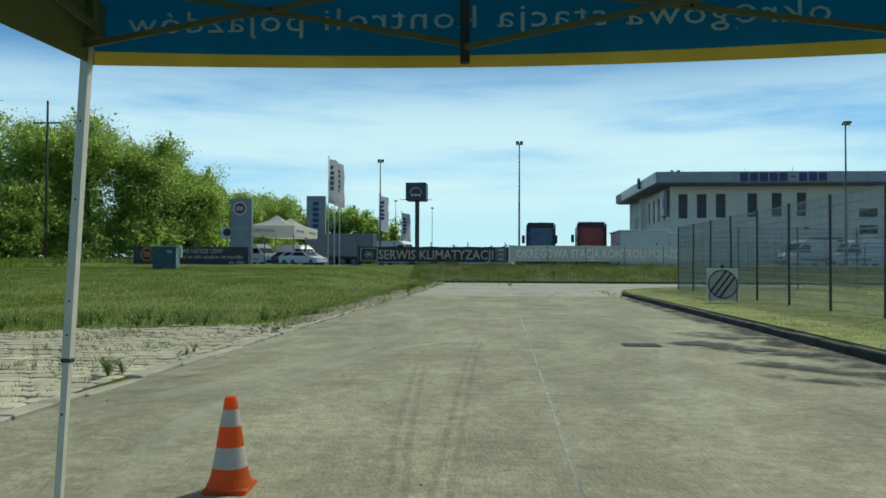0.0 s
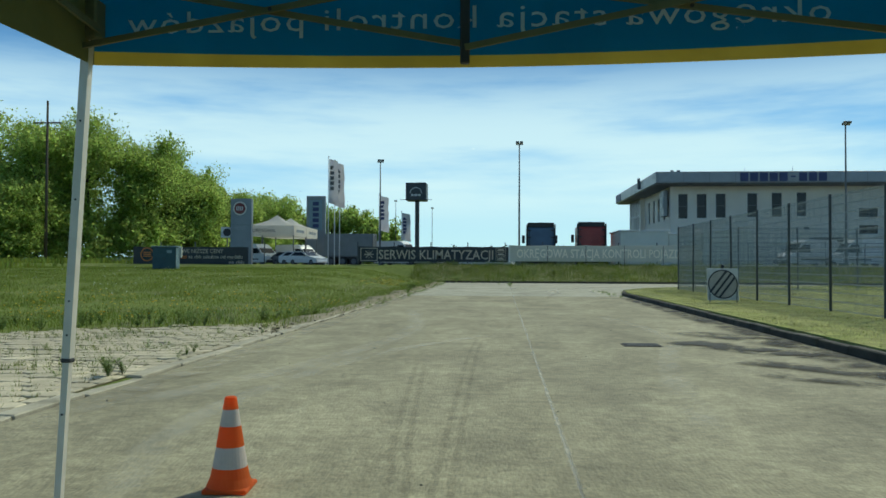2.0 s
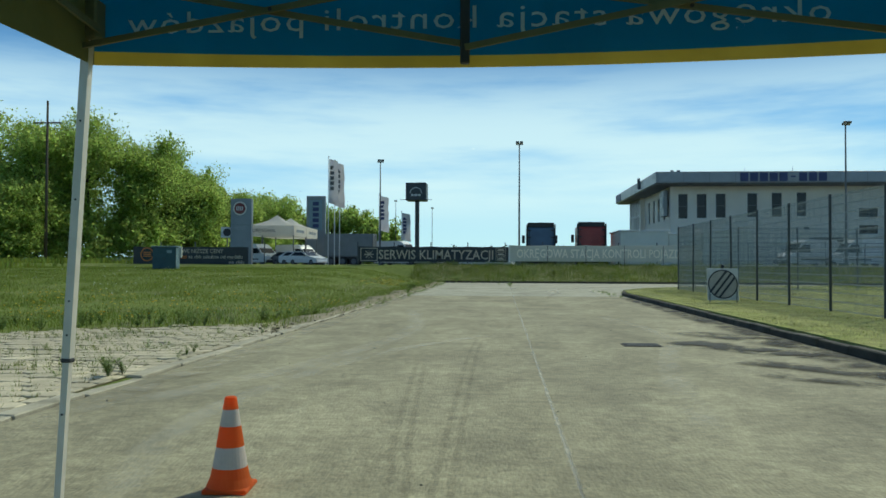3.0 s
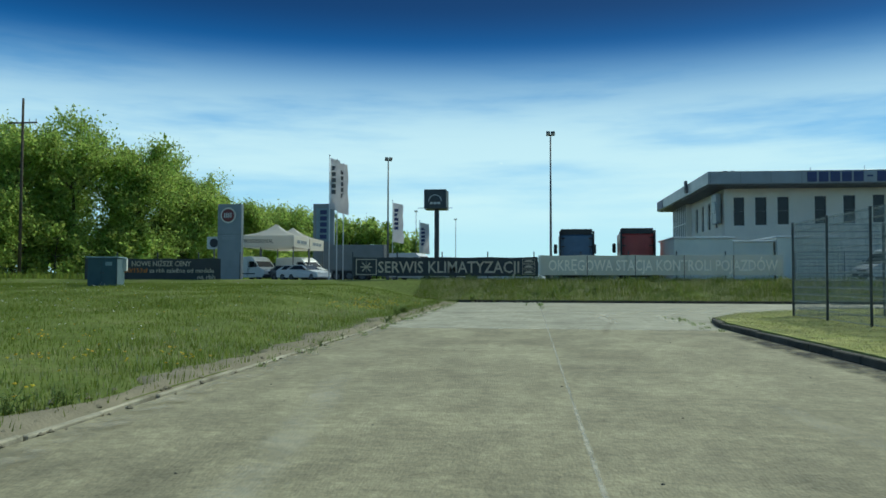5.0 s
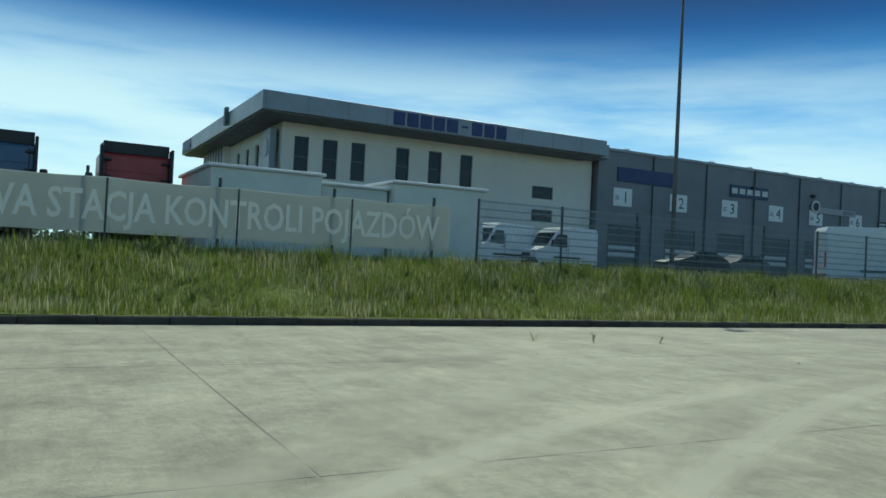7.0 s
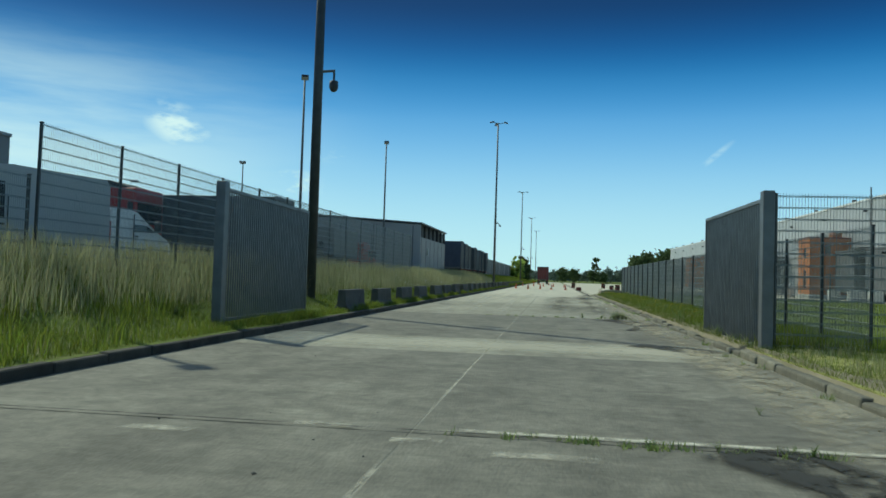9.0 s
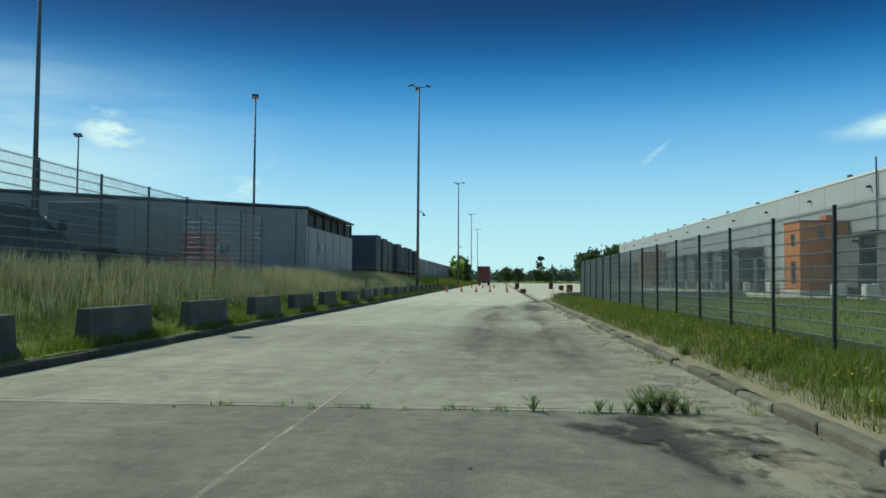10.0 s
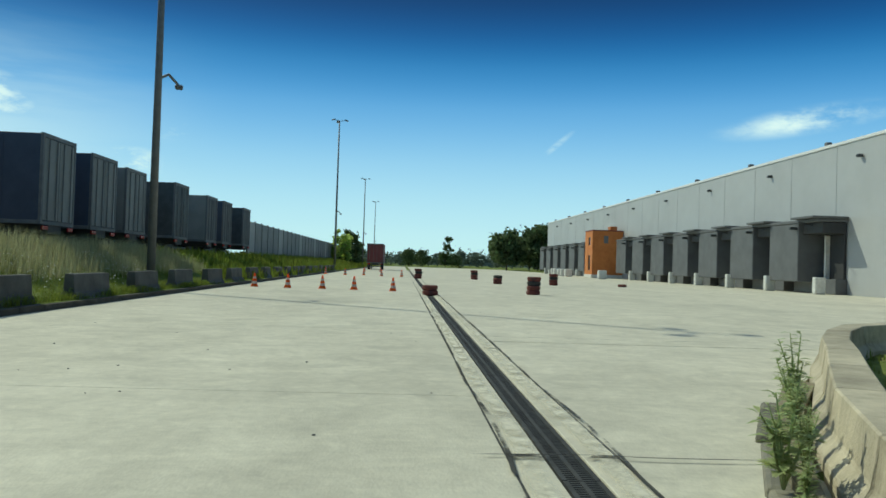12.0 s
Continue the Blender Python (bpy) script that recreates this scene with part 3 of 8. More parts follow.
def terrain():
    xs = np.unique(np.round(np.concatenate([
        [-3000, -1500, -700, -400, -250, -180, -130], np.arange(-100, -12, 3.0), np.arange(-12, -4, 0.8), [-3.85, -3.72, -3.68], np.arange(-3, 4.3, 1.2),
        np.arange(4.2, 17.01, 0.2), np.arange(17.5, 92, 1.5), np.arange(92, 108, 0.4), np.arange(109, 130, 2.0), np.arange(132, 330, 6.0), [360, 420, 520, 700, 1000, 1700, 3000]]), 3))
    ys = np.unique(np.round(np.concatenate([
        [-3000, -1500, -700, -350, -200, -120, -80, -60], np.arange(-50, 10, 3.0), [10.9, 11.1, 12.9, 13.1, 19.9, 20.1], np.arange(10, 29, 1.0), np.arange(29, 40.3, 0.25), [40.4, 40.47, 40.55, 40.65],
        np.arange(41, 48.8, 1.3), [48.8, 48.86, 48.9], np.arange(49, 54, 0.25), np.arange(54, 60, 1.0), np.arange(60, 125, 4.0), [140, 170, 220, 300, 450, 700, 1300, 3000]]), 3))
    gx, gy = np.meshgrid(xs, ys, indexing="ij")
    z = yard_height(gx, gy)
    rough_ = np.array([[noise.noise((a * 0.35, b * 0.35, 0)) * 0.05 + noise.noise((a * 1.7, b * 1.7, 3)) * 0.02 for b in ys] for a in xs])
    z = z + np.where((gy > 49.3) | (gx < -4.2), rough_, rough_ * 0.3)
    paver = (gx > -13) & (gx < -3.7) & (gy < 16.5)
    z = np.where(paver, 0.006, z)
    z = np.where((gx > -32) & (gx < 330) & (gy > 54.4) & (gy < 116), 0.9, z)
    z = np.where(is_paved(gx, gy), -0.12, z)
    nx, ny = gx.shape
    verts = np.stack([gx, gy, z], -1).reshape(-1, 3).tolist()
    faces = [(i * ny + j, (i + 1) * ny + j, (i + 1) * ny + j + 1, i * ny + j + 1) for i in range(nx - 1) for j in range(ny - 1)]
    ob = new("ground", raw("ground", verts, faces, "earth"))
    tagged(ob, "grassy uneven earth with bare worn patches", "ground", kind="structure")


terrain()

solid("yard", prism(bm_new(), [(-32.5, 54.3), (331, 54.3), (331, 118), (-32.5, 118)], 0.6, 1.05), "asphalt", "grey asphalt vehicle yard behind the fences", "pavement", kind="structure")
lawn = bm_new()
prism(lawn, [(4.72, -50), (50.2, -50), (50.2, 40.38), (16.0, 40.38)] + [(x + 0.13, y - 0.13) for x, y in CORNER[::-1][1:]], 0.02, 0.148)
solid("lawn", lawn, "lawn", "short dry yellow-green mown grass verge", "lawn", kind="structure")

# ---- concrete roads, laid in slabs ----
road = thing("road", label="grey concrete slab roadway with stains and weedy joints", category="road")
tagged(road, kind="structure")
bed = bm_new()
prism(bed, [(-3.62, -60), (4.55, -60)] + CORNER + [(93.9, 40.55), (97.1, 40.55), (97.1, 41.14), (330, 41.14), (330, 48.8), (-3.62, 48.8)], -0.11, -0.003)
part("road_bed", bed, "joint", road, "pale dusty joint filler")
slab_meshes = {}


def slab(x0, y0, x1, y1, material="concrete", name="slab", owner=None):
    g = 0.004
    w, d = round(x1 - x0 - 2 * g, 3), round(y1 - y0 - 2 * g, 3)
    key = (w, d, material)
    if key not in slab_meshes:
        bm = bm_new()
        e = 0.006
        lo = [(-w / 2, -d / 2), (w / 2, -d / 2), (w / 2, d / 2), (-w / 2, d / 2)]
        rings = [[bm.verts.new((x, y, z)) for x, y in [(a * k, b * h) for a, b in lo]] for k, h, z in ((1, 1, -0.1), (1, 1, -e), (1 - 2 * e / w, 1 - 2 * e / d, 0))]
        for a, b in zip(rings, rings[1:]):
            for i in range(4):
                bm.faces.new((a[i], a[(i + 1) % 4], b[(i + 1) % 4], b[i]))
        bm.faces.new(rings[2])
        me = mesh_of(name, bm)
        me.materials.append(M[material])
        slab_meshes[key] = me
    ob = part(name, slab_meshes[key], material, owner or road)
    ob.location = ((x0 + x1) / 2, (y0 + y1) / 2, 0)
    return ob


def odd_slab(pts, material="concrete"):
    bm = bm_new()
    prism(bm, pts, -0.1, 0)
    part("slab", bm, material, road)


JX, JY = 0.411, 44.6
for k in range(3):
    y1 = 28.5 - 27.0 * k
    slab(-3.62, y1 - 27.0, JX, y1)
    slab(JX, y1 - 27.0, 4.55, y1)
slab(-3.62, 28.5, JX, 40.55, "concrete_worn")
odd_slab([(JX + 0.006, 28.506), (4.55, 28.506), (4.55, 29.5), (4.9, 31.8), (6.2, 34.6), (8.2, 36.9), (10.5, 38.7), (13.0, 39.9), (16.0, 40.546), (JX + 0.006, 40.546)], "concrete_worn")
edges = sorted([-3.62, JX, 5.9, 51.45, 88.6] + [5.9 + 6.1 * k for k in range(1, 14)])
for a, b in zip(edges, edges[1:]):
    m = "concrete_worn" if b < 19 else "concrete_dark" if b < 66 else "concrete_mid"
    m = "concrete_mid" if 19 <= b < 25 else "concrete_light" if b > 74 else "concrete_mid" if abs(b - 51.45) < 0.01 else m
    slab(a, 40.55, b, JY, m)
    slab(a, JY, b, 48.8, m)
far_edges = [88.6 + 6.6 * k for k in range(0, 38)]
for a, b in zip(far_edges, far_edges[1:]):
    slab(a, 41.15, b, 48.8, "concrete_pale")
# drain channel with its concrete borders
part("drain_bed", box(bm_new(), 97.2, 40.66, -0.1, 217, 40.94, -0.055), "drain_iron", road)
for y in (41.15, 40.45):
    for k in range(20):
        part("joint_strip", box(bm_new(), 97.2 + 6 * k, y - 0.006, -0.05, 97.2 + 6 * k + 5.99, y + 0.006, 0.002), "drain_iron", road)
drain = thing("drain_channel", (97.2, 40.8, 0), label="dark slotted steel drain channel set in concrete", category="drain")
tagged(drain, kind="structure")
odd_slab([(88.608, 40.55), (97.0, 40.55), (97.0, 41.142), (88.608, 41.142)], "concrete_pale")
for k in range(20):
    for y0, y1 in ((40.92, 41.15), (40.45, 40.68)):
        slab(97.2 + 6 * k, y0, 97.2 + 6 * (k + 1), y1, "concrete_pale", "border_slab")
for k in range(60):
    bm = bm_new()
    for y in (-0.115, 0.075):
        box(bm, 0.004, y, -0.06, 1.99, y + 0.03, -0.008)
    box(bm, 0.004, -0.014, -0.05, 1.99, 0.014, -0.01)
    for j in range(50):
        box(bm, 0.012 + j * 0.04, -0.085, -0.05, 0.034 + j * 0.04, 0.075, -0.014)
    if k == 0:
        grate_mesh = mesh_of("grate", bm)
        grate_mesh.materials.append(M["drain_iron"])
    else:
        bm.free()
    part("grate", grate_mesh, "steel_dark", drain).location = (2 * k, 0, 0)
plaza = thing("pavement", label="pale concrete yard in front of the warehouse", category="pavement")
tagged(plaza, kind="structure")
pb = bm_new()
prism(pb, [(97.0, 40.45), (97.0, 40.2)] + [(x - 0.12, y - 0.2) for x, y in ISLAND[2:]] + [(107.3, 20), (62, 20), (62, 11.5), (330, 11.5), (330, 40.45)], -0.11, -0.006)
part("slab_bed", pb, "concrete_pale", plaza)
px = [106.8 + 6.2 * k for k in range(18)]
for a, b in zip(px, px[1:]):
    for j in range(3):
        slab(a, 21.6 + 6.28 * j, b, 21.6 + 6.28 * (j + 1), "concrete_pale", "slab", plaza)

# ---- kerbs ----
kerb_stone = bm_new()
rbox(kerb_stone, 0.004, 0, -0.1, 0.996, 0.15, 0.12, 0.015, 1)
kerb_mesh = mesh_of("kerb_stone", kerb_stone)
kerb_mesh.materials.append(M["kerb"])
kerbs = thing("kerb", label="weathered grey concrete kerb stones along the roadway", category="kerb")
tagged(kerbs, kind="structure")


worn_mesh = mesh_of("kerb_stone", rbox(bm_new(), 0.01, 0, -0.1, 0.985, 0.15, 0.115, 0.03, 2))
worn_mesh.materials.append(M["kerb_worn"])


def kerb_line(pts, side=1, sink=0.0, worn=False):
    rest = 0.0
    for (x0, y0), (x1, y1) in zip(pts, pts[1:]):
        L = math.hypot(x1 - x0, y1 - y0)
        a = math.atan2(y1 - y0, x1 - x0)
        n = max(1, round(L))
        for i in range(n):
            ob = part("kerb_stone", worn_mesh if worn else kerb_mesh, "kerb", kerbs)
            u = 3.0 if worn else 1.0
            s = i * L / n
            ob.matrix_basis = pose(x0 + math.cos(a) * s, y0 + math.sin(a) * s, random.uniform(-0.012 * u, 0.008) - sink, random.uniform(-1.5, 1.5) * u, random.uniform(-0.6, 0.6) * u, math.degrees(a) + random.uniform(-0.5, 0.5) * u) @ Matrix.Diagonal((L / n, side, 1, 1))


kerb_line([(4.55, 2.5), (4.55, 29.5)], -1)
kerb_line(CORNER, -1)
kerb_line([(16.0, 40.55), (84.0, 40.55)], -1, 0.015, True)
kerb_line([(84.0, 40.55), (97.0, 40.5)], -1, 0.025, True)
kerb_line([(97.0, 40.5), (98.9, 39.9), (100.2, 39.34), (101.4, 38.72)], -1, 0.03, True)
kerb_line([(-3.62, 48.8), (110.4, 48.8)], 1)
far_kerb = bm_new()
for k in range(110):
    box(far_kerb, 110.4 + 2 * k, 48.8, -0.1, 110.4 + 2 * k + 1.99, 48.95, 0.12)
tagged(part("kerb_run", far_kerb, "kerb", kerbs), kind="stuff")
# flush edging along the left side of the first road
edging_mesh = mesh_of("edging_stone", rbox(bm_new(), -0.17, 0.004, -0.1, 0, 0.996, 0.012, 0.01, 1))
edging_mesh.materials.append(M["edging"])
for k in range(46):
    ob = part("edging_stone", edging_mesh, "edging", kerbs)
    ob.matrix_basis = pose(-3.63 + random.uniform(-0.03, 0.01), 2.5 + k, random.uniform(0.002, 0.02), random.uniform(-0.4, 0.4), random.uniform(-2.5, 2.5), random.uniform(-1.6, 1.6))


# ---- fences ----
def panel_mesh(width, height, cell=0.05, rows=0.2, r=0.0028):
    """Welded wire mesh: uprights and doubled cross wires, all round bars."""
    bm = bm_new()
    n = int(round(width / cell))
    r *= 1.35
    for i in range(n + 1):
        tube(bm, (i * width / n, 0, 0.02), (i * width / n, 0, height + 0.03), r, n=3, caps=False)
    k = int(round(height / rows))
    for j in range(k + 1):
        z = 0.04 + j * (height - 0.05) / k
        tube(bm, (0, 0.006, z), (width, 0.006, z), r * 2.0, n=3, caps=False)
        tube(bm, (0, -0.006, z - 0.02), (width, -0.006, z - 0.02), r * 1.6, n=3, caps=False)
    me = mesh_of("mesh_panel", bm)
    me.materials.append(M["wire"])
    return me


def post_mesh(height, w=0.05):
    bm = bm_new()
    rbox(bm, -w / 2, -w / 2, -0.25, w / 2, w / 2, height, 0.006, 1)
    rbox(bm, -w / 2 - 0.004, -w / 2 - 0.004, height, w / 2 + 0.004, w / 2 + 0.004, height + 0.02, 0.004, 1)
    me = mesh_of("post", bm)
    me.materials.append(M["steel_dark"])
    return me


fence_cache = {}


def fence(pts, height, label, gap=2.5, lift=0.03, lean=0.6):
    f = thing("fence", label=label, category="fence", group="mesh fences")
    key = (round(height, 2), gap)
    if key not in fence_cache:
        fence_cache[key] = (panel_mesh(gap, height), post_mesh(height + 0.05))
    pm, po = fence_cache[key]
    for i, ((x0, y0), (x1, y1)) in enumerate(zip(pts, pts[1:])):
        L = math.hypot(x1 - x0, y1 - y0)
        n = max(1, round(L / gap))
        a = math.atan2(y1 - y0, x1 - x0)
        for k in range(n + (i == len(pts) - 2)):
            x, y = x0 + (x1 - x0) * k / n, y0 + (y1 - y0) * k / n
            z = float(yard_height(x, y))
            if is_paved(x, y):
                z = 0.0
            ob = part("post", po, "steel_dark", f)
            ob.matrix_basis = pose(x, y, z, random.uniform(-lean, lean), random.uniform(-lean, lean), math.degrees(a))
            if k < n:
                z2 = float(yard_height(x0 + (x1 - x0) * (k + 1) / n, y0 + (y1 - y0) * (k + 1) / n))
                ob = part("mesh_panel", pm, "wire", f)
                ob.matrix_basis = pose(x, y, z + lift, 0, -math.degrees(math.atan2(z2 - z, L / n)), math.degrees(a)) @ Matrix.Translation((0, -0.035, 0)) @ Matrix.Diagonal((L / n / gap, 1, 1, 1))
    return f


fence([(7.4, -7.05), (7.4, 32.95), (50.4, 36.9)], 2.6, "anthracite welded wire mesh fence round a grass plot")
fence([(50.4, 39.9), (50.4, 22.4)], 2.55, "anthracite wire mesh fence beside the open gate")
fence([(50.64, 38.3), (96.09, 38.3), (98.16, 38.3), (98.16, 20.4)], 2.07, "anthracite wire mesh fence along the grass verge", gap=2.392)
fence([(13.9, 52.6), (48.9, 52.6)], 1.55, "low dark wire mesh fence in tall grass")
fence([(49.0, 52.5), (84.0, 52.5), (84.0, 62.5)], 2.5, "tall dark wire mesh fence on the grass bank")


# ---- lamp masts ----
def lamp_mast(x, y, top, kind="single", r=0.09, turn=0.0, z=None):
    z = float(yard_height(x, y)) if z is None else z
    t = thing("street_lamp", (x, y, z), turn, "tall grey steel lamp mast with dark floodlight head", "street lamp", "lamp masts")
    h = top - z
    bm = bm_new()
    tube(bm, (0, 0, -0.3), (0, 0, h), r, r * 0.55, 12)
    tube(bm, (0, 0, 0), (0, 0, 0.35), r * 1.5, r * 1.3, 12)
    part("mast", bm, "steel", t, smooth=True)
    if kind == "single":
        heads = [(0.0, 0.35)]
    elif kind == "double":
        heads = [(-0.16, 0.3), (0.16, 0.3)]
    else:
        heads = [(0, 0.9), (2.1, 0.9), (4.2, 0.9)]
    for i, (a, rr) in enumerate(heads):
        bm = bm_new()
        if kind == "triple":
            p = (rr * math.cos(a), rr * math.sin(a), h - 0.02)
            tube(bm, (0, 0, h - 0.08), p, 0.035, n=6)
            m = Matrix.Translation(p) @ Matrix.Rotation(a, 4, "Z") @ Matrix.Rotation(radians(18), 4, "Y")
        elif kind == "double":
            p = (a, -0.15, h + 0.05)
            tube(bm, (0, 0, h - 0.06), p, 0.03, n=6)
            m = Matrix.Translation(p) @ Matrix.Rotation(radians(-28), 4, "X")
        else:
            p = (0, -0.28, h + 0.02)
            tube(bm, (0, 0, h - 0.04), p, 0.03, n=6)
            m = Matrix.Translation(p) @ Matrix.Rotation(radians(-20), 4, "X")
        hb = bm_new()
        k = 0.135 if kind == "double" else 0.19
        rbox(hb, -k, -0.19, -0.08, k, 0.19, 0.06, 0.03, 2)
        merge(bm, hb, m)
        head = part("lamp_head", bm, "steel_dark", t)
        gb = bm_new()
        box(gb, 0.03 - k, -0.15, -0.09, k - 0.03, 0.15, -0.078)
        bmesh.ops.transform(gb, matrix=m, verts=gb.verts)
        part("lens", gb, "lamp_glass", head)
    if kind == "triple":
        bm = bm_new()
        tube(bm, (0, 0, 6.7), (0.3, -0.3, 6.95), 0.045, n=6)
        tube(bm, (0.3, -0.3, 6.95), (0.62, -0.6, 6.7), 0.045, n=6)
        rbox(bm, 0.52, -0.76, 6.55, 0.78, -0.5, 6.7, 0.04, 1)
        part("bracket", bm, "steel", t)
    return t


lamp_mast(1.38, 62.8, 11.05, "double", turn=0)
lamp_mast(-11.38, 70.8, 10.75, "double", turn=20)
lamp_mast(24.64, 57.07, 11.4, "double", turn=10)
lamp_mast(52.5, 56.6, 11.25, "single", r=0.11, turn=-50)
lamp_mast(76.04, 57.04, 11.47, "single", turn=-70)
lamp_mast(98.1, 57.45, 11.9, "single", turn=-75)
lamp_mast(108.0, 74.0, 11.6, "double", turn=-80)
for x in (120.5, 187.9, 252.1, 311.0):
    lamp_mast(x, 50.05, 18.15, "triple", r=0.14, turn=15)
lamp_mast(-21.0, 150.0, 13.6, "double")
lamp_mast(-15.4, 168.0, 13.5, "double")

# thick pole with a dome camera beside the gate
cp = thing("camera_pole", (58.5, 50.6, 0.35), 0, "thick dark steel pole with a dome camera", "pole")
part("mast", tube(bm_new(), (0, 0, -0.4), (0, 0, 14.5), 0.15, 0.12, 14), "steel_dark", cp, smooth=True)
bm = bm_new()
tube(bm, (0.1, -0.1, 6.75), (0.75, -0.25, 6.95), 0.04, n=8)
tube(bm, (0.75, -0.25, 6.97), (0.75, -0.25, 6.62), 0.035, n=8)
part("bracket", bm, "steel_dark", cp)
bm = bm_new()
lathe(bm, [(0.05, 6.66), (0.13, 6.62), (0.14, 6.48), (0.125, 6.39), (0.08, 6.32), (0.03, 6.30)], 16, (0.75, -0.25))
part("dome_camera", bm, "steel_dark", cp, "dark grey dome camera", smooth=True)


# ---- gates ----
def gate(at, rz, length, height, label, post=True):
    g = thing("metal_gate", at, rz, label, "gate", "open gate leaves")
    bm = bm_new()
    s = 0.06
    for p, q in (((0, 0, 0.08), (0, 0, height)), ((length, 0, 0.08), (length, 0, height)), ((0, 0, 0.11), (length, 0, 0.11)), ((0, 0, height - 0.03), (length, 0, height - 0.03))):
        beam(bm, p, q, s, s)
    part("gate_frame", bm, "gate_grey", g)
    n = int(length / 0.11)
    bar = beam(bm_new(), (0, 0, 0.14), (0, 0, height - 0.06), 0.028, 0.028)
    me = mesh_of("bar", bar)
    me.materials.append(M["gate_grey"])
    for i in range(1, n):
        part("bar", me, "gate_grey", g).location = (length * i / n, 0, 0)
    bm = bm_new()
    rbox(bm, -0.30, -0.09, -0.2, -0.10, 0.09, height + 0.1, 0.01, 1)
    part("gate_post", bm, "gate_grey", g)
    for z in (0.4, height - 0.4):
        part("hinge", tube(bm_new(), (-0.06, 0, z - 0.07), (-0.06, 0, z + 0.07), 0.03, n=8), "steel_dark", g)
    return g


gate((50.0, 40.2, 0.05), 1.0, 4.3, 2.55, "grey barred steel gate leaf standing open beside the kerb")
gate((50.3, 49.6, 0.12), 1.0, 4.95, 2.55, "grey barred steel gate leaf standing open on the grass bank")


# ---- office building ----
office = thing("office_building", (16.4, 83.4, 1.05), 0, "two-storey pale clad office building with wide grey roof edge", "building")
OX, OY, OZ = 16.4, 83.4, 1.05
front_w = [(19.45, 6.35, 20.45, 9.08), (21.45, 6.4, 22.5, 9.08), (23.5, 6.45, 24.55, 9.1), (26.9, 6.5, 27.95, 9.15), (29.5, 6.55, 30.58, 9.2), (32.15, 6.6, 33.2, 9.22), (38.7, 6.5, 40.7, 7.5), (38.75, 4.7, 40.75, 5.65)]
front_w = [(a - OX, b - OZ, c - OX, d - OZ) for a, b, c, d in front_w]
bm = bm_new()
facade(bm, "y", 3.1, 0.3, 2.2, 28.1, 0, 9.1, front_w)
part("front_wall", bm, "office_wall", office)
side_w = [(6.0, 5.3, 7.0, 8.0), (9.0, 5.3, 10.0, 8.0), (12.0, 5.3, 13.0, 8.0), (15.0, 5.3, 16.0, 8.0)]
bm = bm_new()
facade(bm, "x", 2.2, 0.3, 3.4, 18.6, 0, 9.1, side_w)
part("side_wall", bm, "office_wall", office)
bm = bm_new()
box(bm, 27.8, 3.4, 0, 28.1, 28, 9.1)
box(bm, 2.2, 27.7, 0, 27.8, 28, 9.1)
part("rear_wall", bm, "office_wall", office)
for h in front_w:
    window(office, "y", 3.1, 0.3, *h)
for h in side_w:
    window(office, "x", 2.2, 0.3, *h)
# glazed stair front towards the far end
gf = part("curtain_wall", box(bm_new(), 1.6, 18.6, 8.9, 1.74, 27.5, 9.0), "white", office, "pale mullioned glazed front")
for i in range(8):
    part("mullion", box(bm_new(), 1.6, 18.6 + i * 1.15, 2.2, 1.72, 18.72 + i * 1.15, 8.898), "white", gf)
for z in (2.2, 4.4, 6.6):
    part("transom", box(bm_new(), 1.61, 18.72, z, 1.71, 26.7, z + 0.12), "white", gf)
bm = bm_new()
box(bm, 1.74, 18.7, 2.2, 1.78, 27.4, 8.85)
part("pane", bm, "pane", gf)
bm = bm_new()
box(bm, 1.75, 18.6, 0, 2.2, 27.7, 2.18)
part("plinth", bm, "dock_grey", office)
part("side_return", box(bm_new(), 1.6, 18.3, 0, 2.198, 18.595, 9.0), "office_wall", office)
# projecting roof with a deep metal edge and dark underside
bm = bm_new()
rbox(bm, 0.0, 0.0, 8.95, 27.0, 29.0, 10.15, 0.05, 2)
rbox(bm, 26.9, 1.2, 8.95, 28.3, 29.0, 10.1, 0.05, 1)
roof = part("roof", bm, "fascia", office, "grey metal roof edge")
bm = bm_new()
box(bm, 0.25, 0.25, 8.86, 26.8, 28.8, 8.946)
part("soffit", bm, "soffit", roof)
for i in range(10):
    bm = bm_new()
    box(bm, 0.2 + i * 2.7, -0.012, 8.97, 0.23 + i * 2.7, -0.002, 10.13)
    part("seam", bm, "soffit", roof)
for x, y in ((3.0, 6.0), (3.7, 6.0)):
    part("vent_pipe", tube(bm_new(), (x, y, 10.1), (x, y, 11.0), 0.2, n=12), "steel", roof)
for x, y, h in ((10.5, 4, 0.9), (17.5, 9, 1.7), (21.8, 12, 1.5), (7, 9, 0.8)):
    part("antenna", tube(bm_new(), (x, y, 10.1), (x, y, 10.1 + h), 0.02, n=6), "steel", roof)
part("roof_horn", rbox(bm_new(), -0.25, 9.4, 9.2, 0.0, 10.0, 10.5, 0.05, 1), "steel", roof)
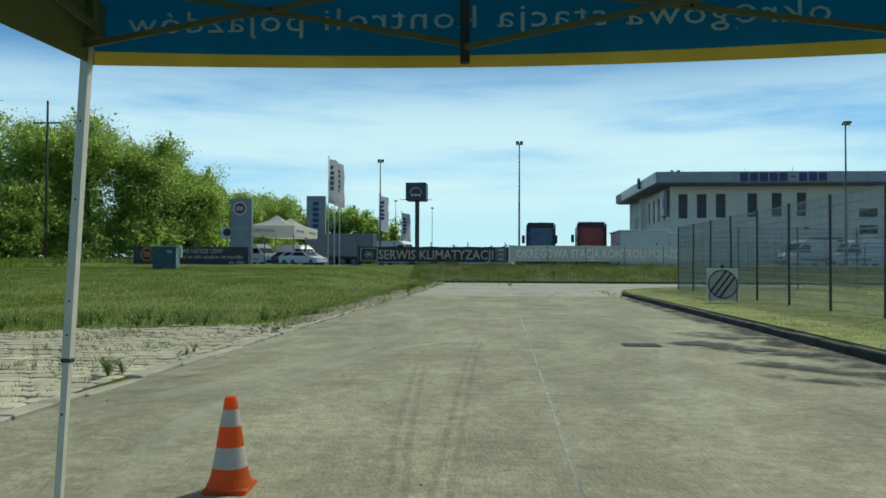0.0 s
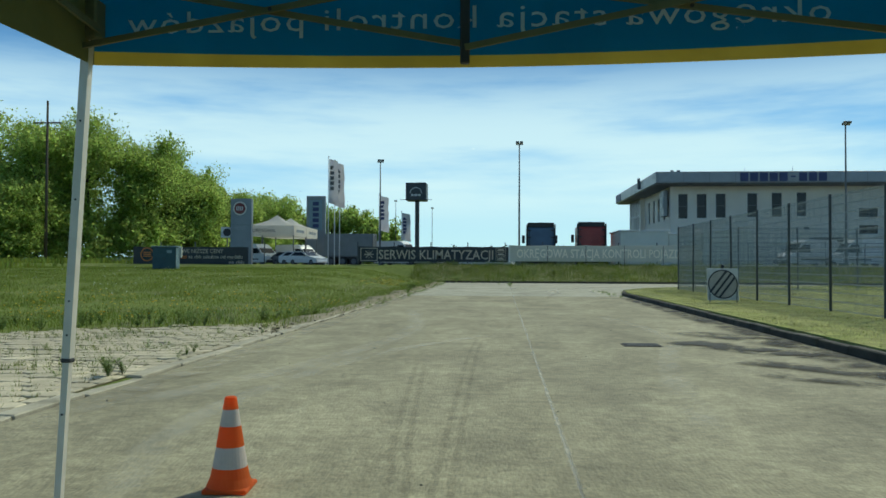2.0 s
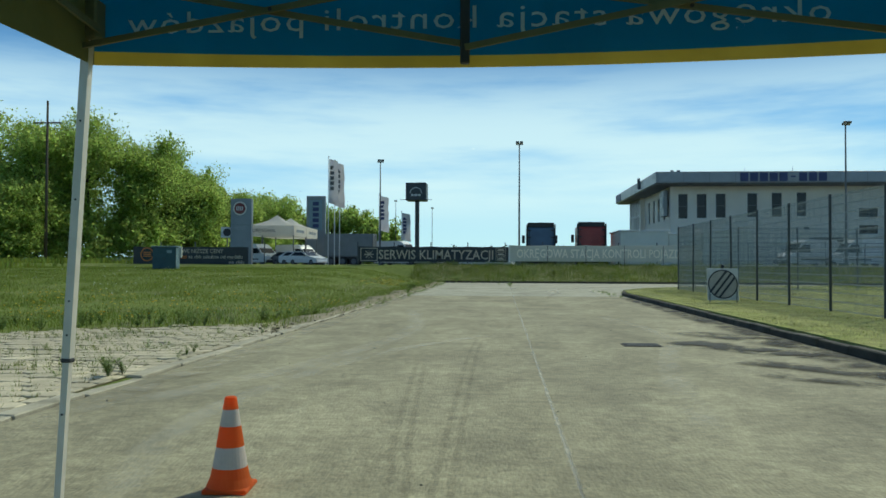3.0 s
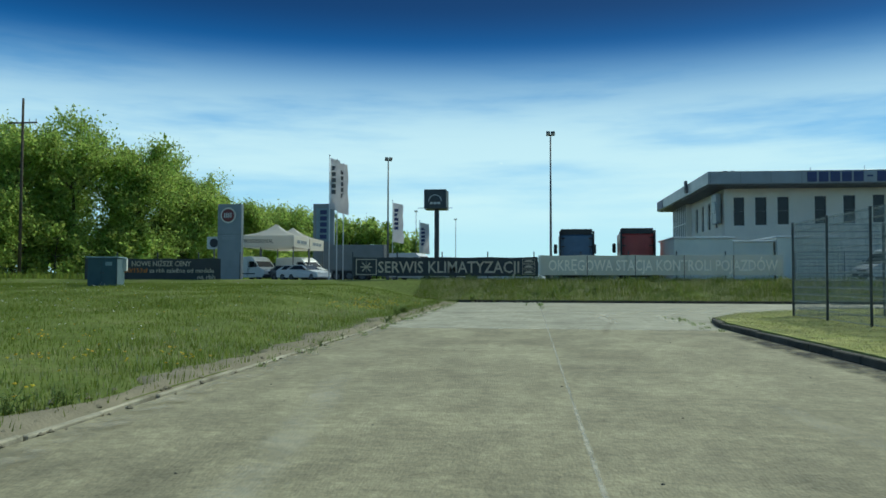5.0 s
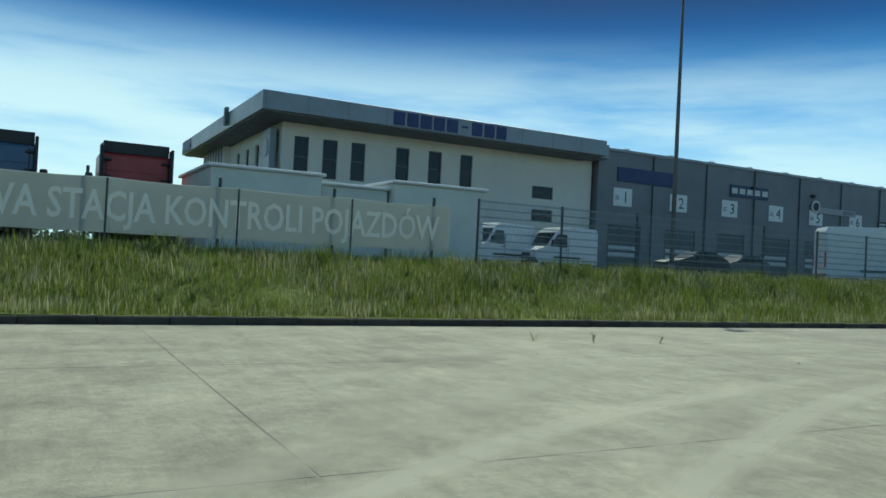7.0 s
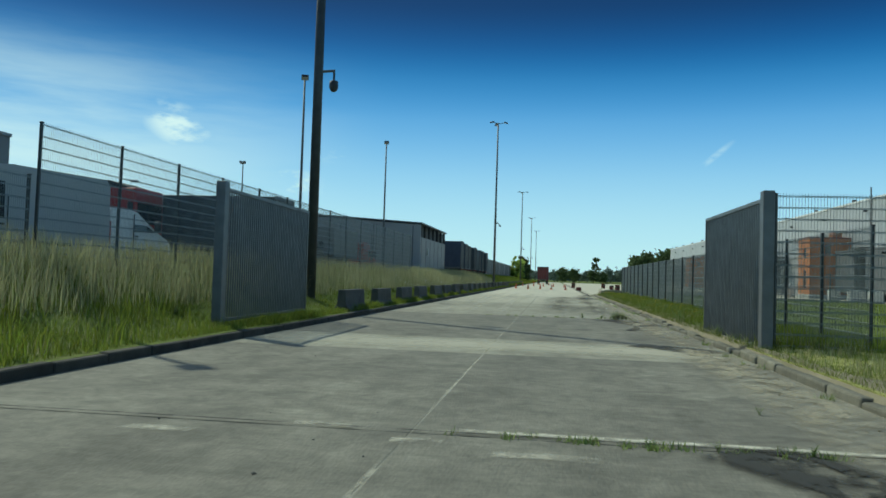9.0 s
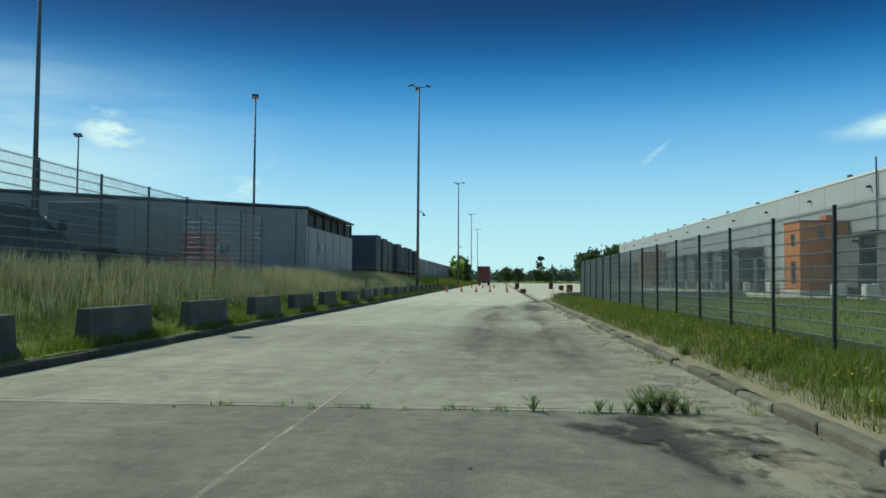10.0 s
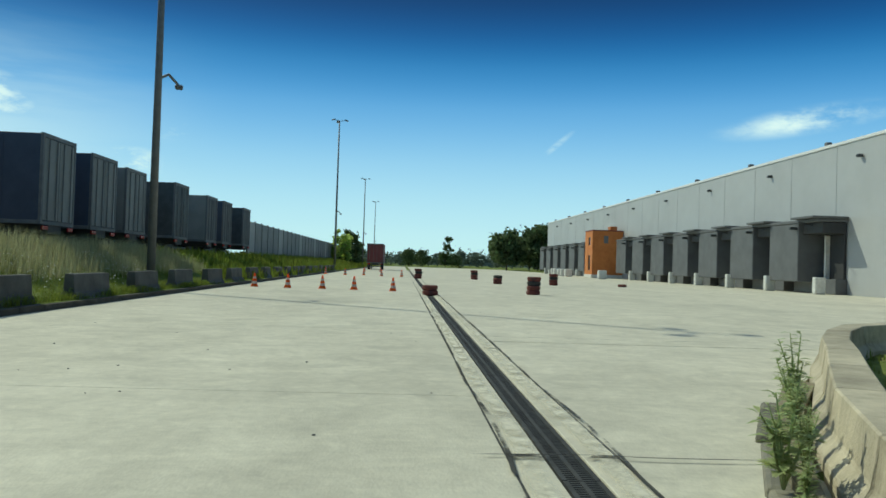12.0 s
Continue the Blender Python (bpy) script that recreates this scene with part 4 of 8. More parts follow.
# brand lettering becomes plain blue blocks on the roof edge
lx = 25.1 - OX
for i in range(9):
    if i == 5:
        part("sign_block", box(bm_new(), lx + 0.25, -0.06, 9.5, lx + 0.75, -0.014, 9.66), "sign_blue", office)
        lx += 1.0
        continue
    part("sign_block", rbox(bm_new(), lx + 0.09, -0.06, 9.08, lx + 0.93, -0.014, 10.0, 0.02, 1), "sign_blue", office)
    lx += 1.01
part("sign_block", rbox(bm_new(), -0.06, 24.5, 9.05, -0.01, 28.6, 10.05, 0.02, 1), "sign_blue", office)
sb = part("sign_board", rbox(bm_new(), 1.55, 3.7, 5.6, 2.0, 5.6, 8.5, 0.03, 1), "pylon_grey", office, "square board with a round mark")
part("round_mark", tube(bm_new(), (1.54, 4.65, 7.2), (1.5, 4.65, 7.2), 0.62, n=24), "white_board", sb)
for x, z in ((2.6 + 8, 3.6), (16.5, 4.1), (20.0, 3.0)):
    part("wall_lamp", rbox(bm_new(), x, 2.9, z, x + 0.5, 3.098, z + 0.25, 0.02, 1), "black", office)
part("awning", rbox(bm_new(), 17.0, 1.9, 2.75, 20.2, 3.098, 3.2, 0.04, 1), "steel_dark", office)

# ---- dark service hall beside it ----
hall = thing("service_hall", (44.7, 85.9, 1.05), 0, "long dark grey clad workshop hall with numbered bays", "building")
HX, HZ = 44.7, 1.05
bays = [(45.6, "1"), (51.9, "2"), (58.2, "3"), (64.4, "4"), (70.2, "5"), (76.4, "6")]
bay_holes = [(x - HX + 0.3, 0.0, x - HX + 3.9, 3.9) for x, _ in bays]
bm = bm_new()
facade(bm, "y", 0, 0.3, 0, 46.2, 0, 10.0, bay_holes)
part("front_wall", bm, "hall_dark", hall)
for q in ((0, 0.3, 0, 0.3, 38, 10), (45.9, 0.3, 0, 46.2, 38, 10), (0.3, 37.7, 0, 45.9, 38, 10)):
    part("side_wall", box(bm_new(), *q), "hall_dark", hall)
bm = bm_new()
rbox(bm, -0.05, -0.12, 9.9, 46.3, 38.1, 10.15, 0.03, 1)
part("roof", bm, "fascia", hall)
for i in range(9):
    part("roof_light", rbox(bm_new(), 3 + 5 * i, 0.3, 10.15, 3.5 + 5 * i, 0.8, 10.35, 0.04, 1), "white", hall)
for x, n in bays:
    x -= HX
    door = part("bay_door", box(bm_new(), x + 0.3, 0.175, 0.02, x + 3.9, 0.2, 3.9), "dock_grey", hall)
    for k in range(7):
        part("door_panel", rbox(bm_new(), x + 0.3, 0.12, 0.02 + k * 0.556, x + 3.9, 0.172, 0.56 + k * 0.556, 0.015, 1), "dock_grey", door)
    for k in (2, 3):
        part("pane", box(bm_new(), x + 0.6, 0.105, 0.15 + k * 0.556, x + 3.6, 0.118, 0.5 + k * 0.556), "white_board", door)
    pl = part("number_plate", rbox(bm_new(), x + 0.75, -0.06, 5.45, x + 2.75, -0.003, 6.95, 0.02, 1), "white", hall, "white board with a bay number")
    me = words(n, 1.35)
    me.materials.append(M["black"])
    ob = part("digit", me, "black", pl)
    ob.location = (x + 2.05, -0.068, 5.75)
    for k in range(3):
        part("text_bar", box(bm_new(), x + 0.9, -0.067, 6.25 - 0.14 * k, x + 1.35, -0.0605, 6.31 - 0.14 * k), "dock_grey", pl)
# company names stay plain bars
for x0, x1, z0, z1, m in ((46.7, 53.0, 8.55, 9.75, "sign_blue"), (59.9, 64.9, 8.4, 9.5, "navy"), (71.9, 78.0, 7.75, 8.35, "hall_grey")):
    s = part("sign_board", rbox(bm_new(), x0 - HX, -0.12, z0 - HZ, x1 - HX, -0.003, z1 - HZ, 0.02, 1), m, hall, "long company sign with plain bars")
    if m != "hall_grey":
        for k in range(5):
            w = (x1 - x0) / 5
            part("text_bar", box(bm_new(), x0 - HX + k * w + 0.15, -0.13, z0 - HZ + 0.3, x0 - HX + (k + 1) * w - 0.12, -0.122, z1 - HZ - 0.3), "white_board" if m == "navy" else "sign_blue", s)
    else:
        letters("SERWIS", 0.5, "black", s, (x1 - HX - 1.2, -0.13, z0 - HZ + 0.13))
        part("round_mark", tube(bm_new(), (x0 - HX - 0.2, -0.13, 8.35 - HZ), (x0 - HX - 0.2, -0.2, 8.35 - HZ), 0.62, n=24), "white_board", s)
        part("round_mark", tube(bm_new(), (x0 - HX - 0.2, -0.205, 8.35 - HZ), (x0 - HX - 0.2, -0.215, 8.35 - HZ), 0.42, n=24), "black", s)
for x0, x1, z0, z1, m in ((81.8, 83.3, 6.4, 7.6, "black"), (86.1, 89.6, 6.5, 7.7, "navy")):
    s = part("notice_board", rbox(bm_new(), x0 - HX, -0.08, z0 - HZ, x1 - HX, -0.003, z1 - HZ, 0.02, 1), m, hall)
    for k in range(3):
        part("text_bar", box(bm_new(), x0 - HX + 0.25, -0.09, z0 - HZ + 0.25 + 0.3 * k, x1 - HX - 0.25, -0.082, z0 - HZ + 0.4 + 0.3 * k), "white_board", s)
for x in (62.5, 71.0, 84.5):
    part("flood_light", rbox(bm_new(), x - HX, -0.35, 8.15, x - HX + 0.45, -0.003, 8.45, 0.04, 1), "black", hall)
for x in (5.9, 12.2, 18.4, 24.7, 31.0, 37.3, 43.0):
    part("down_pipe", tube(bm_new(), (x, -0.06, 0), (x, -0.06, 9.9), 0.055, n=8), "steel_dark", hall)


# ---- low site cabins behind the banners ----
def cabin(x0, x1, y0, top):
    c = thing("site_cabin", (x0, y0, 1.05), 0, "pale grey-green flat-roofed site cabin", "cabin", "site cabins")
    h = top - 1.05
    w = x1 - x0
    bm = bm_new()
    rbox(bm, 0, 0, 0, w, 5.5, h - 0.12, 0.03, 1)
    part("wall", bm, "cabin", c)
    bm = bm_new()
    rbox(bm, -0.12, -0.12, h - 0.118, w + 0.12, 5.62, h, 0.03, 1)
    part("roof", bm, "white", c, "white metal roof edge")
    return c


cabin(9.4, 13.15, 62, 3.98)
cabin(13.25, 15.8, 62.4, 3.75)
cabin(15.9, 19.7, 62, 4.02)

# ---- fence of printed banners ----
bf = thing("banner_fence", (0, 53.6, 0), 0, "row of steel fence posts that carry printed banners", "fence")
for i in range(20):
    x = -24.6 + i * 2.55 if i < 4 else -10.2 + (i - 4) * 2.6
    if x > 13.9:
        continue
    z = float(yard_height(x, 53.6))
    p = rbox(bm_new(), x - 0.03, -0.03, z - 0.3, x + 0.03, 0.03, 2.72, 0.005, 1)
    part("post", p, "steel_dark", bf)


def banner(x0, x1, z0, z1, material, label, seed):
    """Cloth tied to the fence: it sags a little between its ties and ripples."""
    b = thing("banner", ((x0 + x1) / 2, 53.5, z0), 0, label, "banner", "banners on the fence")
    w, h = x1 - x0, z1 - z0
    nx, nz = int(w * 6), 8
    bm = bm_new()
    grid = []
    for s in (0, 1):
        g = []
        for i in range(nx + 1):
            u = i / nx
            sag = 0.035 * abs(math.sin(u * math.pi * w / 2.6))
            g.append([bm.verts.new((u * w - w / 2, 0.012 * math.sin(u * w * 2.3 + seed) + 0.008 * s + 0.01 * noise.noise((u * 9, j, seed)), j / nz * h - sag * j / nz)) for j in range(nz + 1)])
        grid.append(g)
    for s in (0, 1):
        for i in range(nx):
            for j in range(nz):
                q = (grid[s][i][j], grid[s][i + 1][j], grid[s][i + 1][j + 1], grid[s][i][j + 1])
                bm.faces.new(q if s == 0 else q[::-1])
    part("cloth", bm, material, b, smooth=True)
    return b


b = banner(-10.15, 0.42, 1.33, 2.42, "banner_dark", "dark grey banner with pale air-conditioning service lettering", 1)
letters("SERWIS KLIMATYZACJI", 0.92, "cream", b, (0.215, -0.035, 0.2), width=8.05, bold=0.012)
fr = bm_new()
for q in ((-5.12, 0.06, -5.06, 0.98), (-3.95, 0.06, -3.89, 0.98), (-5.06, 0.06, -3.95, 0.11), (-5.06, 0.93, -3.95, 0.98)):
    box(fr, q[0], -0.037, q[1], q[2], -0.03, q[3])
part("icon_frame", fr, "cream", b)
fl = bm_new()
for k in range(4):
    a = k * math.pi / 4
    for s in (1,):
        beam(fl, (-4.505 - 0.34 * math.cos(a), -0.034, 0.52 - 0.34 * math.sin(a)), (-4.505 + 0.34 * math.cos(a), -0.034, 0.52 + 0.34 * math.sin(a)), 0.008, 0.06)
part("snowflake", fl, "cream", b)
for k in range(3):
    vb = bm_new()
    z = 0.1 + 0.31 * k
    for q in ((4.42, z, 5.12, z + 0.025), (4.42, z + 0.24, 5.12, z + 0.265), (4.42, z + 0.025, 4.445, z + 0.24), (5.095, z + 0.025, 5.12, z + 0.24)):
        box(vb, q[0], -0.037, q[1], q[2], -0.03, q[3])
    box(vb, 4.52, -0.037, z + 0.08, 5.02, -0.03, z + 0.14)
    box(vb, 4.6, -0.037, z + 0.14, 4.92, -0.03, z + 0.2)
    part("vehicle_icon", vb, "cream", b)
b = banner(0.52, 13.6, 1.4, 2.52, "banner_light", "faded pale banner with white inspection station lettering", 4)
letters("OKRĘGOWA STACJA KONTROLI POJAZDÓW", 0.84, "letter_pale", b, (0.1, -0.035, 0.26), width=12.3, bold=0.018)
for k in range(1, 5):
    part("seam", box(bm_new(), -6.54 + 2.62 * k - 0.02, -0.045, -0.3, -6.54 + 2.62 * k + 0.02, -0.037, 1.1), "steel_dark", b)
part("edge_strip", box(bm_new(), -6.62, -0.04, 0.0, -6.5, -0.03, 1.1), "white", b)
b = banner(-26.6, -18.1, 1.08, 2.36, "banner_dark", "dark banner with white price lettering and an orange emblem", 7)
for txt, size, x, z, m, w in (("NOWE NIŻSZE CENY", 0.42, 0.6, 0.82, "cream", 3.7), ("130/153zł", 0.36, -1.05, 0.44, "orange", 1.6), ("za rbh zależne od modelu", 0.36, 1.85, 0.44, "cream", 4.0), ("na rbh", 0.36, 3.4, 0.06, "cream", 1.1)):
    letters(txt, size, m, b, (x, -0.035, z), width=w, bold=0.015)
ring = bm_new()
tube(ring, (-3.2, -0.03, 0.72), (-3.2, -0.036, 0.72), 0.5, n=28)
em = part("emblem", ring, "orange", b)
part("emblem_core", tube(bm_new(), (-3.2, -0.037, 0.72), (-3.2, -0.042, 0.72), 0.42, n=28), "black", em)
for k in range(3):
    part("text_bar", box(bm_new(), -3.5, -0.047, 0.55 + 0.14 * k, -2.9, -0.0425, 0.62 + 0.14 * k), "orange", em)


# ---- vehicles ----
def wheel(parent, x, y, r=0.34, w=0.22):
    t = bm_new()
    prof = [(r * 0.62, -w / 2), (r * 0.93, -w / 2), (r, -w / 2 + 0.03), (r, w / 2 - 0.03), (r * 0.93, w / 2), (r * 0.62, w / 2)]
    lathe(t, prof, 20)
    bmesh.ops.transform(t, matrix=Matrix.Translation((x, y, r)) @ Matrix.Rotation(radians(90), 4, "X"), verts=t.verts)
    wh = part("wheel", t, "rubber", parent, smooth=False)
    k = bm_new()
    lathe(k, [(r * 0.6, -w / 2 - 0.004), (r * 0.55, -w / 2 + 0.03), (r * 0.2, -w / 2 + 0.02), (r * 0.2, w / 2 - 0.02), (r * 0.55, w / 2 - 0.03), (r * 0.6, w / 2 + 0.004)], 16)
    bmesh.ops.transform(k, matrix=Matrix.Translation((x, y, r)) @ Matrix.Rotation(radians(90), 4, "X"), verts=k.verts)
    part("rim", k, "steel", wh)


def slant(bm, x0, z0, x1, z1, y0, y1, t=0.012):
    """A thin pane between two heights, spanning y0 to y1."""
    n = Vector((z1 - z0, 0, -(x1 - x0))).normalized() * t
    a = [bm.verts.new((x, y, z)) for x, y, z in ((x0, y0, z0), (x0, y1, z0), (x1, y1 * 0.92, z1), (x1, y0 * 0.92, z1))]
    b = [bm.verts.new(v.co + n) for v in a]
    bm.faces.new(a[::-1])
    bm.faces.new(b)
    for i in range(4):
        bm.faces.new((a[i], a[(i + 1) % 4], b[(i + 1) % 4], b[i]))
    return bm


def van(at, rz, label, L=5.9, H=2.6, paint="white"):
    v = thing("van", at, rz, label, "van", "parked vans")
    h = L / 2
    pts = [(-h, 0.42), (-h + 0.08, 0.3), (h - 0.35, 0.3), (h - 0.02, 0.5), (h, 0.95), (h - 0.25, 1.12), (h - 0.95, 1.32), (h - 1.75, H - 0.35), (h - 2.2, H - 0.06), (h - 2.8, H), (-h + 0.12, H - 0.03), (-h, H - 0.25)]
    b = bm_new()
    profile(b, pts, 1.0, lambda z: 1.0 if z < 1.2 else 1.0 - 0.09 * (z - 1.2) / (H - 1.2))
    bmesh.ops.bevel(b, geom=[e for e in b.edges if abs(e.verts[0].co.y - e.verts[1].co.y) < 0.5], offset=0.05, segments=2, affect="EDGES")
    body = part("body", b, paint, v, smooth=False)
    part("windscreen", slant(bm_new(), h - 0.98, 1.36, h - 1.72, H - 0.4, -0.88, 0.88), "pane", v)
    for s in (-1, 1):
        w = bm_new()
        ys = s * 1.004
        prof = [(h - 1.15, 1.34), (h - 1.78, H - 0.5), (h - 2.55, H - 0.5), (h - 2.55, 1.3)]
        lo = [w.verts.new((x, ys - s * 0.085 * (z - 1.2) / (H - 1.2), z)) for x, z in prof]
        hi = [w.verts.new((q.co.x, q.co.y + s * 0.012, q.co.z)) for q in lo]
        w.faces.new(lo)
        w.faces.new(hi[::-1])
        for i in range(4):
            w.faces.new((lo[i], lo[(i + 1) % 4], hi[(i + 1) % 4], hi[i]))
        part("side_window", w, "pane", v)
        part("mirror", rbox(bm_new(), h - 1.35, ys + (0.02 if s > 0 else -0.24), 1.35, h - 1.2, ys + (0.24 if s > 0 else -0.02), 1.75, 0.03, 1), "black", v)
        part("door_seam", box(bm_new(), h - 2.66, ys - 0.02, 0.5, h - 2.64, ys + 0.006, 1.9), "black", body)
        part("door_handle", rbox(bm_new(), h - 2.55, ys - 0.01, 1.12, h - 2.35, ys + 0.03 * s if s > 0 else ys + 0.01, 1.17, 0.008, 1) if s > 0 else rbox(bm_new(), h - 2.55, ys - 0.03, 1.12, h - 2.35, ys + 0.01, 1.17, 0.008, 1), "black", body)
        part("side_trim", rbox(bm_new(), -h + 1.5, ys - 0.015, 0.62, h - 1.5, ys + 0.015, 0.74, 0.01, 1), "black", v)
        part("headlight", rbox(bm_new(), h - 0.42, s * 0.72 - 0.2, 0.86, h - 0.06, s * 0.72 + 0.2, 1.08, 0.04, 2), "lamp_glass", v)
        part("tail_lamp", rbox(bm_new(), -h - 0.015, s * 0.9 - 0.07, 0.8, -h + 0.03, s * 0.9 + 0.07, 1.5, 0.015, 1), "tail_lamp", v)
        for x in (h - 0.95, -h + 1.15):
            wheel(v, x, s * 0.88)
    part("bumper", rbox(bm_new(), h - 0.3, -0.98, 0.28, h + 0.06, 0.98, 0.62, 0.06, 2), "black", v)
    part("grille", rbox(bm_new(), h - 0.12, -0.5, 0.68, h + 0.012, 0.5, 0.9, 0.02, 1), "black", v)
    part("rear_bumper", rbox(bm_new(), -h - 0.06, -0.95, 0.3, -h + 0.1, 0.95, 0.5, 0.03, 1), "black", v)
    part("number_plate", rbox(bm_new(), h + 0.062, -0.26, 0.42, h + 0.07, 0.26, 0.53, 0.003, 1), "white_board", v)
    return v


def car(at, rz, label, paint="white"):
    v = thing("car", at, rz, label, "car", "parked cars")
    pts = [(-2.1, 0.5), (-2.0, 0.28), (1.9, 0.26), (2.1, 0.45), (2.08, 0.72), (1.2, 0.92), (0.75, 0.98), (0.0, 1.42), (-1.2, 1.45), (-1.85, 1.02), (-2.1, 0.92)]
    b = bm_new()
    profile(b, pts, 0.88, lambda z: 1.0 if z < 0.95 else 1.0 - 0.22 * (z - 0.95) / 0.5)
    bmesh.ops.bevel(b, geom=[e for e in b.edges if abs(e.verts[0].co.y - e.verts[1].co.y) < 0.4], offset=0.05, segments=2, affect="EDGES")
    part("body", b, paint, v)
    part("windscreen", slant(bm_new(), 0.74, 1.0, 0.04, 1.40, -0.74, 0.74), "pane", v)
    part("rear_window", slant(bm_new(), -1.24, 1.43, -1.8, 1.06, -0.68, 0.68, 0.012), "pane", v)
    for s in (-1, 1):
        w = bm_new()
        prof = [(0.55, 1.0), (-0.05, 1.36), (-1.1, 1.38), (-1.55, 1.02)]
        lo = [w.verts.new((x, s * 0.885 * (1.0 - 0.22 * (z - 0.95) / 0.5), z)) for x, z in prof]
        hi = [w.verts.new((q.co.x, q.co.y + s * 0.012, q.co.z)) for q in lo]
        w.faces.new(lo)
        w.faces.new(hi[::-1])
        for i in range(4):
            w.faces.new((lo[i], lo[(i + 1) % 4], hi[(i + 1) % 4], hi[i]))
        part("side_window", w, "pane", v)
        part("headlight", rbox(bm_new(), 1.72, s * 0.62 - 0.16, 0.62, 2.07, s * 0.62 + 0.16, 0.78, 0.04, 2), "lamp_glass", v)
        part("tail_lamp", rbox(bm_new(), -2.12, s * 0.7 - 0.14, 0.7, -2.02, s * 0.7 + 0.14, 0.9, 0.03, 1), "tail_lamp", v)
        part("mirror", rbox(bm_new(), 0.45, s * 0.98 - 0.1, 0.95, 0.62, s * 0.98 + 0.1, 1.1, 0.03, 1), "black", v)
        for x in (1.32, -1.3):
            wheel(v, x, s * 0.78, 0.31, 0.2)
    part("bumper", rbox(bm_new(), 1.85, -0.84, 0.28, 2.13, 0.84, 0.5, 0.05, 2), paint, v)
    return v


def tractor(at, rz, label, paint):
    """A lorry's tractor unit; its cab's rear wall with side fins shows."""
    v = thing("truck", at, rz, label, "truck", "parked tractor units")
    b = bm_new()
    rbox(b, -1.05, -1.2, 1.0, 1.15, 1.2, 3.55, 0.12, 3)
    cab = part("cab", b, paint, v)
    part("windscreen", rbox(bm_new(), 1.13, -1.05, 2.0, 1.17, 1.05, 2.9, 0.015, 1), "pane", v)
    part("rear_panel", rbox(bm_new(), -1.1, -0.98, 1.5, -1.055, 0.98, 3.4, 0.02, 1), paint, cab)
    for z in (1.75, 2.3, 2.85):
        part("panel_rib", rbox(bm_new(), -1.13, -0.95, z, -1.102, 0.95, z + 0.05, 0.008, 1), paint, cab)
    part("roof_deflector", profile(bm_new(), [(-1.1, 3.5), (1.0, 3.5), (-0.2, 3.85), (-1.12, 3.9)], 1.1), "black", v)
    for s in (-1, 1):
        part("side_fin", rbox(bm_new(), -1.55, s * 1.17 - 0.05, 0.9, -1.0, s * 1.17 + 0.05, 3.75, 0.03, 1), "black", v)
        for z in (1.9, 2.6, 3.2):
            part("fin_bracket", rbox(bm_new(), -1.3, s * 0.98 - 0.14, z, -1.06, s * 0.98 + 0.14, z + 0.07, 0.01, 1), "black", v)
        part("mirror", rbox(bm_new(), 0.95, s * 1.42 - 0.13, 2.2, 1.1, s * 1.42 + 0.13, 2.9, 0.04, 1), "black", v)
        for x in (0.6, -2.6):
            wheel(v, x, s * 1.02, 0.5, 0.32)
        part("tail_lamp", rbox(bm_new(), -3.42, s * 0.85 - 0.2, 0.75, -3.36, s * 0.85 + 0.2, 0.92, 0.02, 1), "tail_lamp", v)
    part("chassis", rbox(bm_new(), -3.35, -0.5, 0.62, 1.0, 0.5, 0.95, 0.03, 1), "black", v)
    part("coupling", tube(bm_new(), (-2.4, 0, 0.96), (-2.4, 0, 1.08), 0.5, n=20), "steel_dark", v)
    part("bumper", rbox(bm_new(), 0.9, -1.18, 0.4, 1.25, 1.18, 0.98, 0.06, 2), "black", v)
    part("roof_light", rbox(bm_new(), 0.2, -0.15, 3.9, 0.5, 0.15, 4.0, 0.03, 1), "lamp_glass", v)
    return v


